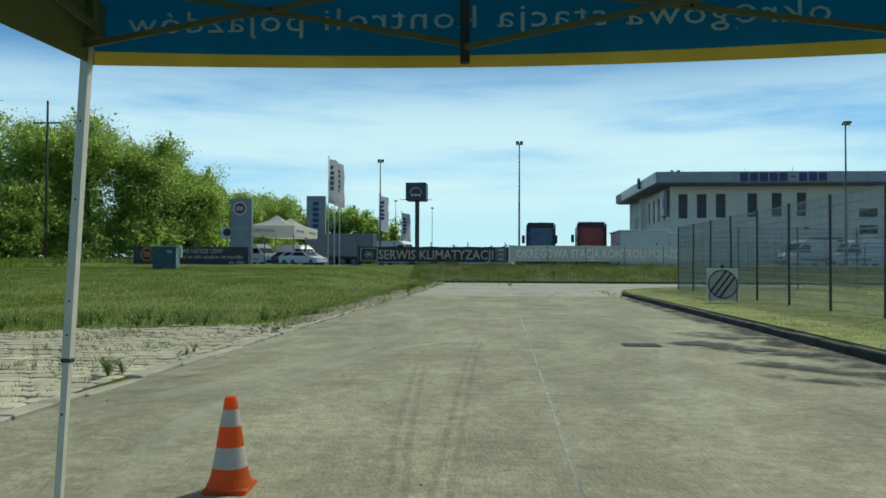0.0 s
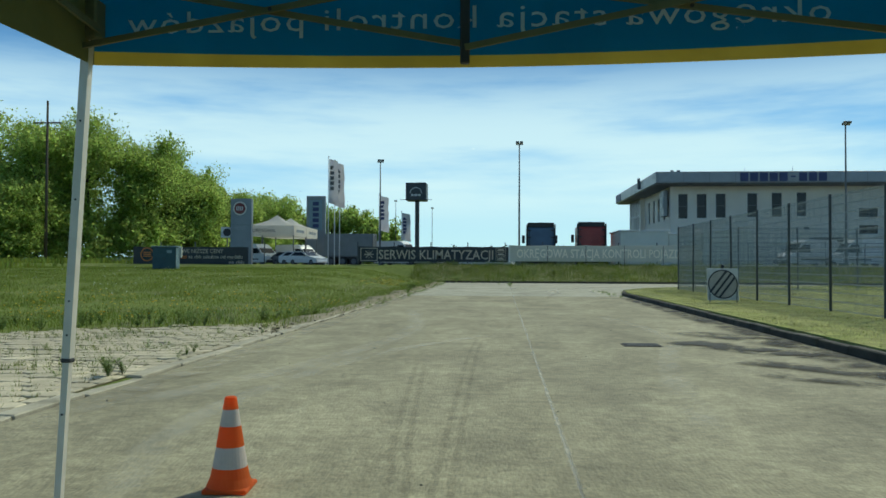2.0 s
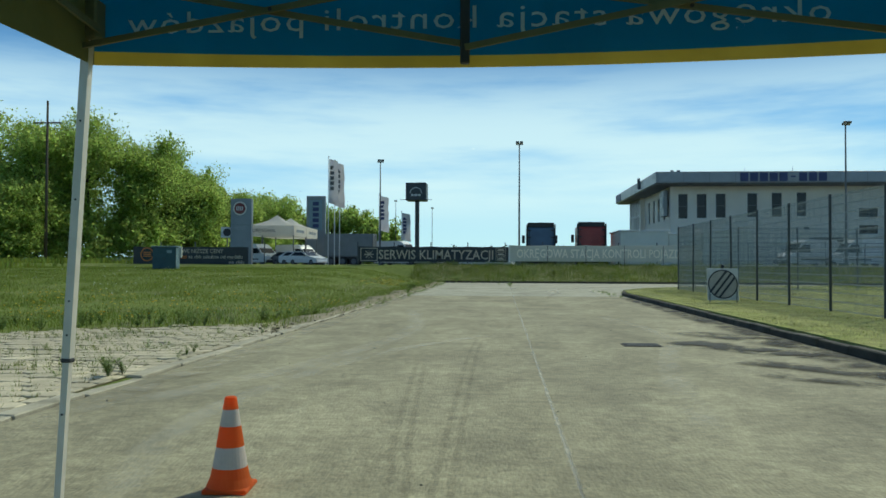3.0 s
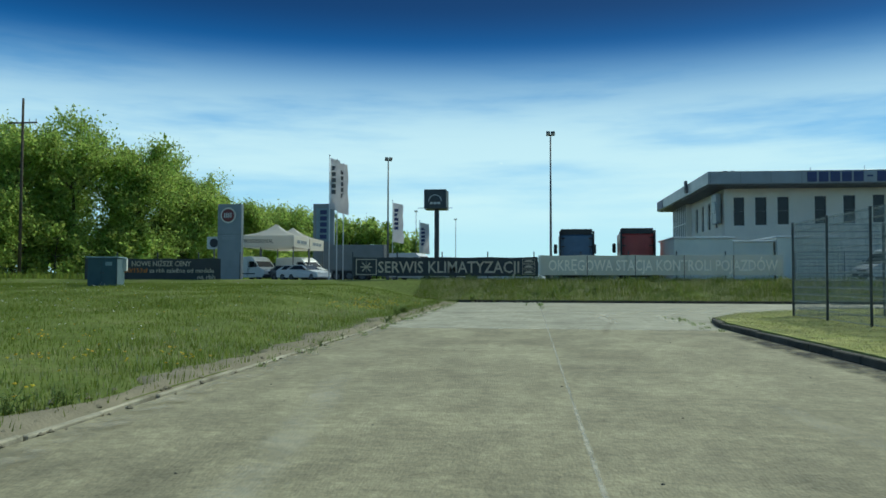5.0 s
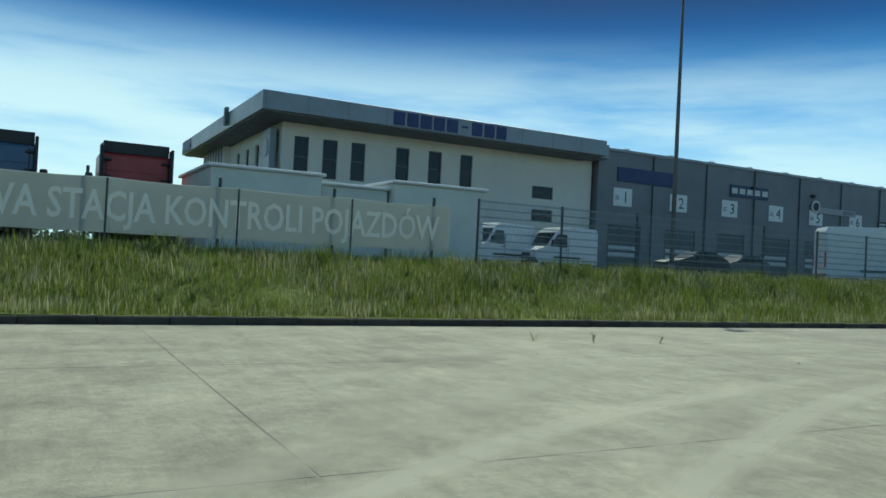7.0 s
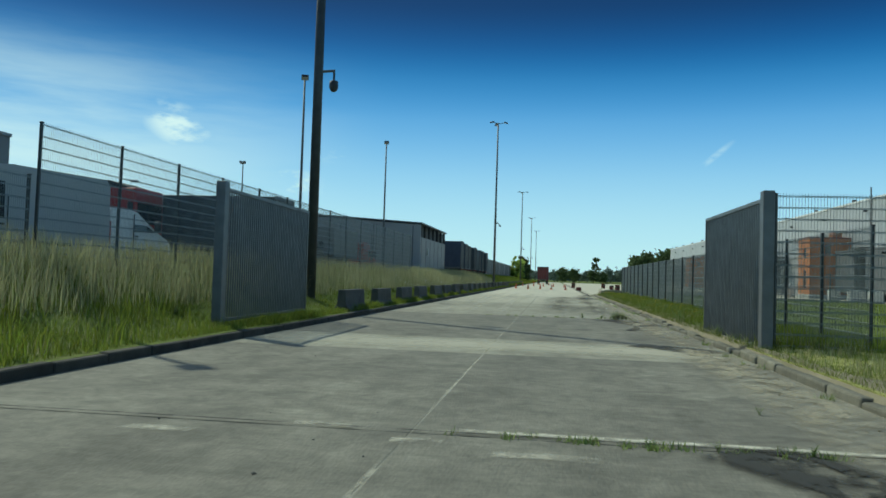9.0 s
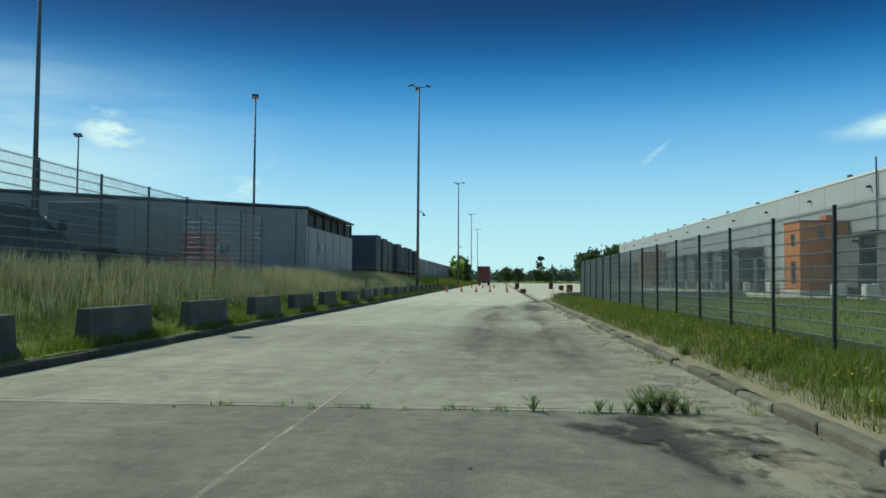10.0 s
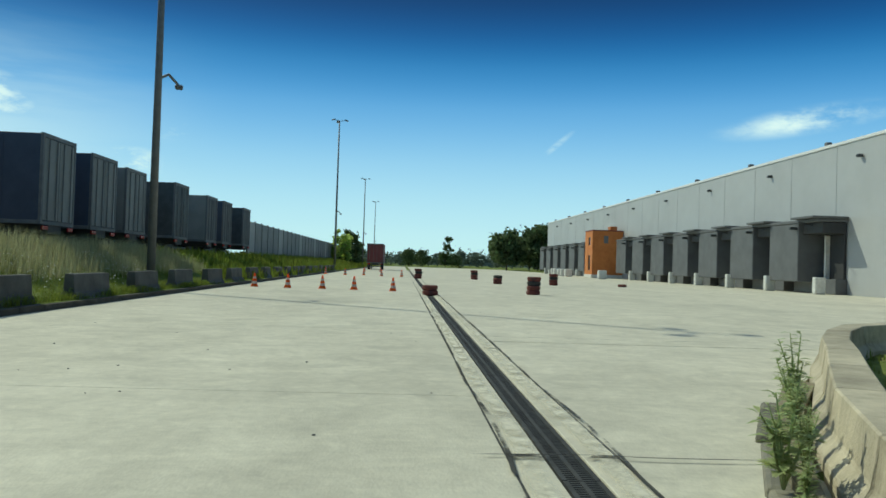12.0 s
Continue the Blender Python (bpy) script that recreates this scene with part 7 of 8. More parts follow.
ribbon([(61.5, 42.5), (72.0, 42.5), (82.0, 42.4), (91.0, 42.0)], 3.8, "damp_stain", "tyre_mark", tm)
ribbon([(64.0, 43.4), (72.0, 43.3), (80.0, 43.2), (88.0, 42.8)], 0.7, "damp_stain", "tyre_mark", tm)
ribbon([(64.0, 41.7), (72.0, 41.8), (80.0, 41.8), (88.0, 41.6)], 0.8, "damp_stain", "tyre_mark", tm)
ribbon([(66.0, 43.8), (74.0, 43.7), (80.0, 43.8), (86.0, 43.3)], 0.9, "rubber_mark", "tyre_mark", tm)
for y in (45.3, 46.4, 47.3):
    ribbon([(62, y), (72, y + 0.2), (84, y), (96, y - 0.2)], 0.6, "dust_mark", "dust_mark", dm)
ribbon([(2.8, 8.5), (3.2, 8.15), (3.75, 7.75)], 0.55, "oil_stain", "oil_stain", "black oil stain on the concrete")
ribbon([(2.75, 12.0), (3.3, 11.0), (4.2, 10.2)], 1.0, "wet_stain", "oil_stain", "black oil stain on the concrete")
ribbon([(3.1, 13.6), (3.7, 12.7), (4.4, 11.4)], 1.2, "oil_stain", "oil_stain", "black oil stain on the concrete")
ribbon([(2.9, 9.6), (3.5, 9.0), (4.3, 8.1)], 0.8, "oil_stain", "oil_stain", "black oil stain on the concrete")
ribbon([(3.9, 5.5), (4.25, 10.0), (4.3, 18.0), (4.4, 28.0)], 0.8, "oil_stain", "oil_stain", "dark damp dirt beside the kerb")
ribbon([(39.2, 41.1), (40.6, 41.4), (42.3, 41.8)], 0.6, "oil_stain", "oil_stain", "black oil stain beside the kerb")
ribbon([(60.5, 42.2), (59.7, 41.65), (58.9, 41.3), (57.6, 41.1)], 1.1, "wet_stain", "oil_stain", "black wet stain beside the kerb")
ribbon([(60.0, 41.35), (59.3, 41.15), (58.2, 41.1)], 0.8, "wet_stain", "oil_stain", "black wet stain beside the kerb")
ribbon([(51.4, 42.1), (50.95, 41.55), (50.3, 41.0)], 1.0, "wet_stain", "oil_stain", "black wet stain beside the kerb")
ribbon([(42.6, 42.3), (41.6, 41.7), (40.4, 41.3)], 1.0, "wet_stain", "oil_stain", "black wet stain beside the kerb")
ribbon([(55.4, 42.0), (56.4, 41.5), (58.0, 41.2)], 0.35, "wet_stain", "oil_stain", "dark crumbled dirt beside the kerb")
for a_, b_, w_ in ((43.5, 51.5, 1.1), (53.5, 64.0, 1.2), (66.0, 76.0, 0.8)):
    ribbon([(a_, 40.62 + w_ * 0.38), ((a_ + b_) / 2, 40.62 + w_ * 0.45), (b_, 40.62 + w_ * 0.36)], w_, "sand_patch", "sand_drift", "pale sandy dirt gathered along the kerb")
ribbon([(83.0, 41.6), (88.0, 41.5), (93.0, 41.3), (97.6, 40.95)], 1.9, "dark_film", "oil_stain", "broad dark film beside the kerb")
for y, m, w in ((41.15, "wet_stain", 0.04), (40.45, "wet_stain", 0.035), (41.04, "chalk_line", 0.2), (40.56, "chalk_line", 0.2)):
    ribbon([(97.3, y), (99.0, y + 0.02), (99.8, y - 0.015), (101.0, y - 0.02), (102.5, y + 0.02), (104.0, y + 0.01), (110.0, y - 0.01), (122.0, y), (140.0, y)], w, m, "joint_dirt", "dark dirt in a broken joint beside the drain")
for x in (99.62, 105.6, 111.6):
    ribbon([(x, 41.16), (x + 0.02, 41.0), (x - 0.01, 40.93)], 0.09, "wet_stain", "crack_line", "dark spalled joint beside the drain")
    ribbon([(x, 40.68), (x + 0.02, 40.6), (x, 40.44)], 0.09, "wet_stain", "crack_line", "dark spalled joint beside the drain")
for x in (99.64, 107.4, 113.6):
    ribbon([(x, 41.4), (x + 0.03, 40.6), (x - 0.02, 39.8), (x + 0.05, 36.0)], 0.035, "oil_stain", "crack_line", "thin dark crack across the concrete")
ribbon([(93.0, 41.2), (96.0, 40.85), (98.5, 40.3)], 0.8, "damp_stain", "oil_stain", "dark crumbled dirt by the drain")
ribbon([(38, 40.95), (46, 40.9), (60, 40.95), (76, 40.9), (95, 40.95)], 0.75, "sand_drift", "sand_drift", "sandy dirt gathered along the kerb")
ribbon([(40, 41.3), (52, 41.2), (66, 41.35), (82, 41.2)], 0.9, "sand_drift", "sand_drift", "sandy dirt gathered along the kerb")
ribbon([(-3.3, 4), (-3.35, 16), (-3.4, 30), (-3.4, 46)], 0.5, "sand_drift", "sand_drift", "sandy dirt along the road edge")

for x in (42.5, 88.6):
    ribbon([(x + 0.1, 41.0), (x + 0.12, 42.5), (x + 0.1, 44.4)], 0.16, "chalk_line", "crack_line", "pale chipped joint across the concrete")
for x in (42.5, 60.82, 88.6):
    ribbon([(x, 41.0), (x + 0.02, 44.0), (x, 48.6)], 0.06, "oil_stain", "crack_line", "dark open joint across the concrete")
ribbon([(-3.5, 28.5), (0, 28.5), (4.4, 28.5)], 0.03, "oil_stain", "crack_line", "dark open joint across the concrete")


def rubble(n, xr, yr, size, seed, name, label, material="kerb"):
    """Loose crumbs of concrete and stone."""
    g = np.random.default_rng(seed)
    V, T = [], []
    for k in range(n):
        x, y, s = g.uniform(*xr), g.uniform(*yr), size * g.uniform(0.3, 1.0) ** 1.5
        z = 0.0 if is_paved(x, y) else float(yard_height(x, y))
        o = len(V)
        for d in ((1, 0, 0.2), (-1, 0, 0.25), (0, 1, 0.2), (0, -1, 0.3), (0, 0, 0.75), (0, 0, -0.4)):
            V.append((x + d[0] * s * g.uniform(0.6, 1.2), y + d[1] * s * g.uniform(0.6, 1.2), z + d[2] * s * g.uniform(0.7, 1.2)))
        for a, b in ((0, 2), (2, 1), (1, 3), (3, 0)):
            T += [(o + a, o + b, o + 4), (o + b, o + a, o + 5)]
    me = bpy.data.meshes.new(name)
    me.from_pydata(V, [], T)
    me.materials.append(M[material])
    tagged(new(name, me), label, "rubble", kind="stuff")


bm = bm_new()
prev = None
for k in range(141):
    y = 13.6 + k * 0.25
    e = -4.08 + 0.5 * noise.noise((y * 0.5, 7, 0)) + 0.2 * noise.noise((y * 2.1, 3, 0))
    row = [bm.verts.new((x, y, z)) for x, z in ((-3.68, 0.016), (-3.76, 0.06), ((e - 3.8) / 2, 0.10 + 0.02 * noise.noise((y * 1.7, 1, 0))), (e, float(yard_height(e, y)) + 0.045), (e - 0.25, -0.05))]
    f = min(1.0, k / 8, (140 - k) / 8)
    for q in row[1:4]:
        q.co.z = 0.012 + (q.co.z - 0.012) * f
    if prev:
        for a in range(4):
            bm.faces.new((prev[a], prev[a + 1], row[a + 1], row[a]))
    prev = row
solid("dirt_strip", bm, "sand", "sandy worn dirt strip beside the concrete", "ground", kind="structure", smooth=True)
bm = bm_new()
prev = None
for k in range(157):
    x = 16.0 + k * 0.5
    e = 40.1 + 0.22 * noise.noise((x * 0.45, 2, 0)) + 0.1 * noise.noise((x * 1.9, 6, 0))
    row = [bm.verts.new((x, y, z)) for y, z in ((40.43, 0.06), (40.39, 0.128), ((e + 40.4) / 2, 0.178 + 0.015 * noise.noise((x * 1.3, 4, 0))), (e, 0.166), (e - 0.25, 0.04))]
    if prev:
        for a in range(4):
            bm.faces.new((prev[a], row[a], row[a + 1], prev[a + 1]))
    prev = row
solid("dirt_strip", bm, "sand", "bare sandy dirt behind the low kerb", "ground", kind="structure", smooth=True)
gap = bm_new()
prism(gap, [(93.4, 40.42), (93.4, 40.25), (96.8, 40.22), (98.35, 39.86), (99.8, 39.24), (101.1, 38.5), (102.3, 37.75), (102.5, 37.95), (101.35, 38.6), (100.15, 39.22), (98.85, 39.78), (97.0, 40.37)], -0.13, 0.12)
solid("dirt_patch", gap, "sand", "dusty earth between kerb and curved barrier", "ground", kind="structure")
rubble(900, (-4.4, -3.55), (12, 48.5), 0.05, 51, "rubble", "crumbled concrete and stones along the road edge", "sand")
rubble(900, (40, 98), (40.55, 41.2), 0.025, 52, "rubble", "loose sandy grit along the kerb", "sand")
rubble(160, (-3.4, 4.5), (3, 40), 0.016, 53, "rubble", "scattered grit on the concrete", "barrier_dark")
rubble(240, (10, 110), (41, 48.6), 0.02, 54, "rubble", "scattered grit on the concrete", "barrier_dark")
rubble(90, (-3.5, 0.5), (48.3, 48.8), 0.06, 55, "rubble", "pale stones by the far kerb", "concrete_pale")
rubble(200, (94.5, 98.5), (40.2, 40.8), 0.022, 56, "rubble", "broken concrete by the drain", "barrier")


# ---- plants ----
def tri_mesh(name, verts, tris, material):
    me = bpy.data.meshes.new(name)
    v = np.asarray(verts, np.float32).reshape(-1, 3)
    t = np.asarray(tris, np.int32).reshape(-1, 3)
    me.vertices.add(len(v))
    me.vertices.foreach_set("co", v.ravel())
    me.loops.add(t.size)
    me.loops.foreach_set("vertex_index", t.ravel())
    me.polygons.add(len(t))
    me.polygons.foreach_set("loop_start", np.arange(0, t.size, 3, dtype=np.int32))
    me.polygons.foreach_set("loop_total", np.full(len(t), 3, np.int32))
    me.update(calc_edges=True)
    me.materials.append(M[material])
    return me


def blades(n, xr, yr, hr, wide, material, name, label, seed, clump=0.6, keep=None, lean=0.5, lift=0.0):
    """Many bent grass blades on the ground, thicker in clumps."""
    g = np.random.default_rng(seed)
    x, y = g.uniform(*xr, n), g.uniform(*yr, n)
    cl = np.sin(x * 1.9 + 2.1 * np.sin(y * 1.3 + seed)) * np.sin(y * 2.3 + 1.7 * np.sin(x * 0.9)) * 0.5 + 0.5
    ok = g.uniform(0, 1, n) > clump * cl
    ok &= ~is_paved(x, y)
    if keep is not None:
        ok &= keep(x, y)
    x, y, cl = x[ok], y[ok], cl[ok]
    n = len(x)
    z = yard_height(x, y) - 0.02 + lift
    h = g.uniform(*hr, n) * (1.15 - 0.5 * cl)
    a = g.uniform(0, 2 * np.pi, n)
    dx, dy = np.cos(a), np.sin(a)
    ln = g.uniform(0.1, lean, n) * h
    w = wide * g.uniform(0.6, 1.3, n)
    px_, py_ = -dy * w / 2, dx * w / 2
    if h.max() < 0.27:
        v = np.stack([np.stack([x - px_, y - py_, z], -1), np.stack([x + px_, y + py_, z], -1), np.stack([x + dx * ln, y + dy * ln, z + h], -1)], 1)
        t = np.arange(n)[:, None] * 3 + np.array([[0, 1, 2]])
        return tagged(new(name, tri_mesh(name, v, t, material)), label, "grass", kind="stuff")
    v = np.empty((n, 5, 3), np.float32)
    v[:, 0] = np.stack([x - px_, y - py_, z], -1)
    v[:, 1] = np.stack([x + px_, y + py_, z], -1)
    mx_, my_ = x + dx * ln * 0.35, y + dy * ln * 0.35
    v[:, 2] = np.stack([mx_ + px_ * 0.8, my_ + py_ * 0.8, z + h * 0.6], -1)
    v[:, 3] = np.stack([mx_ - px_ * 0.8, my_ - py_ * 0.8, z + h * 0.6], -1)
    v[:, 4] = np.stack([x + dx * ln, y + dy * ln, z + h], -1)
    b = np.arange(n)[:, None] * 5
    t = np.concatenate([b + np.array([[0, 1, 2]]), b + np.array([[0, 2, 3]]), b + np.array([[3, 2, 4]])], 1)
    return tagged(new(name, tri_mesh(name, v, t, material)), label, "grass", kind="stuff")


def off_pavers(x, y):
    return ~((x > -12.5) & (y < np.interp(x, [-12, -8.1, -7.4, -5.15, -3.85], [10.5, 11.9, 13.0, 14.0, 16.2])))


def off_island_edge(x, y):
    """Leaves out the bare gap between the kerb and the curved barrier."""
    return ~((x > 93.2) & (y > np.interp(x, [93.2, 96.8, 98.3, 99.7, 101.0, 102.3, 104.9], [39.6, 39.6, 39.2, 38.6, 37.9, 37.1, 35.6])))


blades(260000, (-32, -4.3), (9, 50), (0.05, 0.15), 0.015, "grass", "meadow_grass", "long green meadow grass", 1, keep=off_pavers)
blades(9000, (-4.8, -3.68), (13, 48.5), (0.04, 0.13), 0.012, "grass", "edge_grass", "tufts of grass along the road edge", 16, clump=1.0, lift=0.04)
blades(16000, (-70, -30), (20, 75), (0.3, 0.6), 0.09, "grass", "meadow_grass", "far green meadow grass", 2)
blades(9000, (-7.0, -4.0), (9, 48), (0.05, 0.16), 0.016, "straw", "dry_grass", "dry straw along the road edge", 3, keep=off_pavers)
blades(240000, (-6, 50), (49.0, 53.4), (0.05, 0.17), 0.014, "grass", "bank_grass", "uneven grass on the bank", 4, lean=1.1)
blades(60000, (-6, 50), (49.3, 53.4), (0.08, 0.2), 0.010, "straw", "dry_grass", "dry seed stalks on the bank", 5)
blades(300000, (48, 135), (49.0, 53.6), (0.05, 0.17), 0.013, "grass", "bank_grass", "uneven grass on the bank", 6, lean=1.1)
# seed grass, made paler and thicker to stand in for a windscreen reflection too
blades(95000, (44, 130), (50.6, 54.0), (0.3, 0.8), 0.013, "straw", "dry_grass", "tall pale seed grass on the bank top", 7, clump=0.8)
blades(30000, (130, 300), (49.0, 54.0), (0.3, 0.6), 0.07, "grass", "bank_grass", "far grass on the bank", 8)
blades(200000, (16, 107), (36.9, 40.4), (0.05, 0.2), 0.011, "grass", "verge_grass", "green grass on the verge", 9, keep=off_island_edge, lean=0.9, clump=0.9)
blades(50000, (50, 97), (38.0, 40.3), (0.14, 0.36), 0.012, "grass", "verge_grass", "tall ragged tufts on the verge", 61, clump=1.02, keep=off_island_edge, lean=0.9)
blades(60000, (16, 97), (40.0, 40.47), (0.06, 0.17), 0.012, "grass", "edge_grass", "grass hanging over the kerb", 17, clump=1.0, lean=1.4, keep=off_island_edge)
blades(42000, (-6, 50), (49.1, 53.0), (0.18, 0.45), 0.013, "grass", "bank_grass", "taller tufts on the bank", 19, clump=1.05, lean=0.9)
blades(34000, (50, 125), (48.97, 49.35), (0.12, 0.24), 0.012, "grass", "edge_grass", "grass along the barrier blocks", 18, clump=0.9, lean=1.0)
blades(20000, (40, 94), (38.8, 40.45), (0.08, 0.26), 0.012, "straw", "dry_grass", "dry straw beside the kerb", 10, lean=1.2)
blades(50000, (52, 106), (20.5, 37.0), (0.06, 0.16), 0.022, "grass", "meadow_grass", "green grass behind the fence", 11)
blades(150000, (4.75, 12), (3, 40), (0.025, 0.065), 0.012, "straw", "mown_grass", "short dry mown grass", 12, clump=0.35, lift=0.03, lean=1.5)
blades(60000, (4.75, 14), (3, 40), (0.02, 0.07), 0.012, "grass", "mown_grass", "short green mown grass", 13, clump=0.8, lift=0.03, lean=1.5)
blades(26000, (-6, 34), (48.9, 53.0), (0.10, 0.30), 0.018, "straw", "dry_grass", "dry pale grass among the green on the bank", 17, clump=0.5)
blades(40000, (12, 50), (8, 40), (0.08, 0.14), 0.03, "grass", "mown_grass", "short grass inside the plot", 14)
blades(14000, (12, 50), (8, 40), (0.04, 0.10), 0.03, "straw", "mown_grass", "dry short grass inside the plot", 15)


def specks(n, xr, yr, hr, r, material, name, label, seed, keep=None):
    g = np.random.default_rng(seed)
    x, y = g.uniform(*xr, n), g.uniform(*yr, n)
    ok = (np.sin(x * 1.1 + seed) * np.sin(y * 1.7) > 0.1) & ~is_paved(x, y)
    if keep is not None:
        ok &= keep(x, y)
    x, y = x[ok], y[ok]
    n = len(x)
    z = yard_height(x, y) + g.uniform(*hr, n)
    v = np.empty((n, 5, 3), np.float32)
    for k in range(4):
        a = k * np.pi / 2 + g.uniform(0, 1, n)
        v[:, k] = np.stack([x + r * np.cos(a), y + r * np.sin(a), z + g.uniform(-r, r, n) * 0.6], -1)
    v[:, 4] = np.stack([x, y, z - r * 0.6], -1)
    b = np.arange(n)[:, None] * 5
    t = np.concatenate([b + np.array([[0, 1, 2]]), b + np.array([[0, 2, 3]]), b + np.array([[0, 4, 1]]), b + np.array([[2, 4, 3]])], 1)
    tagged(new(name, tri_mesh(name, v, t, material)), label, "flowers", kind="stuff")


specks(2000, (55, 91), (38.4, 40.2), (0.14, 0.34), 0.016, "flower", "yellow_flowers", "small yellow flowers in the verge", 21)
specks(900, (-14, -4), (13, 22), (0.12, 0.26), 0.022, "flower", "yellow_flowers", "yellow flowers where the meadow meets the pavers", 26, off_pavers)
specks(420, (-6.4, -4.3), (33, 41), (0.14, 0.3), 0.028, "flower", "yellow_flowers", "yellow flowers beside the road edge", 27)
specks(500, (-18, -4), (13, 40), (0.1, 0.2), 0.02, "flower", "yellow_flowers", "yellow flowers in the meadow", 22, off_pavers)
specks(700, (-26, -6), (20, 46), (0.12, 0.22), 0.022, "daisy", "white_flowers", "white flower heads in the meadow", 23)
specks(2200, (72, 125), (49.4, 51.6), (0.2, 0.45), 0.024, "daisy", "white_flowers", "small white flowers on the bank", 24)


def weed(at, h, n, seed, label="leafy green weed growing from a joint", material="weed", spread=0.8):
    """A weed: thin stems with narrow bent leaves in whorls."""
    g = np.random.default_rng(seed)
    stems = bm_new()
    V, T = [], []
    for s in range(max(4, n // 8)):
        a = g.uniform(0, 2 * np.pi)
        o = h * g.uniform(0.15, 1.0) * spread
        tip = Vector((math.cos(a) * o, math.sin(a) * o, h * g.uniform(0.45, 1.0)))
        mid = tip * 0.5 + Vector((0, 0, h * 0.12))
        tube(stems, (0, 0, -0.02), mid, h * 0.014, h * 0.011, 5, False)
        tube(stems, mid, tip, h * 0.011, h * 0.005, 5, False)
        for k in range(30):
            u = g.uniform(0.1, 1.0)
            p = mid * (u / 0.5) if u < 0.5 else mid.lerp(tip, (u - 0.5) / 0.5)
            b = g.uniform(0, 2 * np.pi)
            d = Vector((math.cos(b), math.sin(b), g.uniform(0.1, 0.8))).normalized()
            L = h * g.uniform(0.10, 0.22) * (1.2 - 0.5 * u)
            side = d.cross(Vector((0, 0, 1))).normalized() * L * 0.2
            m1 = p + d * L * 0.5
            e = p + d * L - Vector((0, 0, L * 0.25))
            o = len(V)
            V += [p, m1 + side, m1 - side, e, m1 - Vector((0, 0, L * 0.06))]
            T += [(o, o + 1, o + 4), (o, o + 4, o + 2), (o + 1, o + 3, o + 4), (o + 4, o + 3, o + 2)]
    w = thing("weed", at, 0, label, "weed", "weeds in the joints")
    tagged(part("stem", stems, material, w), kind="stuff")
    tagged(part("foliage", tri_mesh("foliage", [tuple(v) for v in V], T, material), material, w), kind="stuff")


for i, (x, y, h, n) in enumerate(((98.0, 40.2, 0.2, 48), (97.4, 40.3, 0.22, 60), (97.0, 40.4, 0.2, 48), (97.9, 40.55, 0.13, 48), (96.4, 40.36, 0.2, 48), (95.6, 40.34, 0.16, 40), (94.7, 40.33, 0.2, 48),
                                 (60.8, 42.68, 0.16, 96), (60.82, 42.1, 0.14, 96), (60.8, 42.0, 0.1, 64), (60.8, 41.72, 0.24, 140), (60.78, 41.6, 0.27, 160), (60.75, 41.48, 0.24, 150), (60.72, 41.36, 0.18, 110), (60.8, 41.85, 0.14, 80), (60.7, 41.26, 0.12, 70), (60.85, 43.3, 0.05, 40), (60.9, 44.2, 0.05, 40), (54.8, 43.4, 0.07, 32), (42.5, 42.9, 0.07, 32), (42.5, 42.4, 0.09, 48), (42.45, 41.8, 0.11, 48),
                                 (-3.98, 7.5, 0.27, 96), (-3.9, 7.65, 0.2, 64), (-3.92, 9.3, 0.12, 64), (-3.95, 9.6, 0.14, 64), (-3.9, 9.0, 0.1, 48), (-3.75, 30.5, 0.3, 64), (-3.7, 29.9, 0.25, 48), (-3.6, 23.2, 0.22, 48), (4.9, 31.9, 0.2, 48), (0.4, 44.3, 0.2, 48), (0.42, 42.4, 0.18, 32), (-0.2, 44.4, 0.2, 48), (-3.9, 12.2, 0.2, 32), (-3.6, 36.0, 0.24, 48), (12.4, 46.3, 0.2, 32), (13.5, 46.0, 0.16, 32), (11.4, 46.5, 0.16, 32), (-1.8, 48.55, 0.45, 64), (-2.9, 48.6, 0.5, 64), (40.5, 41.5, 0.08, 48), (44.2, 41.7, 0.08, 48), (3.95, 33.4, 0.16, 32), (-4.05, 34.6, 0.42, 96), (-4.0, 33.1, 0.36, 80), (-4.25, 35.3, 0.4, 80), (-3.95, 38.2, 0.3, 64), (-3.9, 40.6, 0.28, 64), (-4.0, 43.2, 0.34, 64))):
    weed((x, y, 0.0 if -3.65 < x else 0.03), h, n, 100 + i)
# slender weeds that stand upright between kerb and barrier
for i, (x, y, h) in enumerate(((98.75, 39.88, 0.6), (98.9, 39.8, 0.46), (99.1, 39.58, 0.36), (99.4, 39.44, 0.3), (99.8, 39.27, 0.42), (100.1, 39.12, 0.56), (100.25, 39.04, 0.4), (101.0, 38.64, 0.6), (98.4, 39.95, 0.3))):
    weed((x, y, 0.11), h, 48, 1250 + i, "slender pale green weed standing upright beside the barrier", "weed_pale", 0.28)
for i in range(110):
    g = random.uniform
    x = g(50, 93.0)
    weed((x, g(38.6, 40.35), 0.1), g(0.14, 0.4), 56, 1300 + i, "broad leafy weed in the verge")
for i in range(46):
    x = random.uniform(-11.5, -3.95)
    y = float(np.interp(x, [-12, -8.1, -7.4, -5.15, -3.85], [10.9, 12.2, 13.3, 14.3, 16.4])) + random.uniform(-0.3, 1.2)
    weed((x, y, 0.02), random.uniform(0.18, 0.42), 48, 1500 + i, "ragged green weed where the meadow meets the pavers")
for i in range(96):
    x = random.uniform(26, 120) if i < 36 else random.uniform(-5, 26)
    y = random.uniform(49.15, 52.6)
    weed((x, y, float(yard_height(x, y)) - 0.02), random.uniform(0.2, 0.42), 64, 400 + i, "tall leafy weed on the bank")


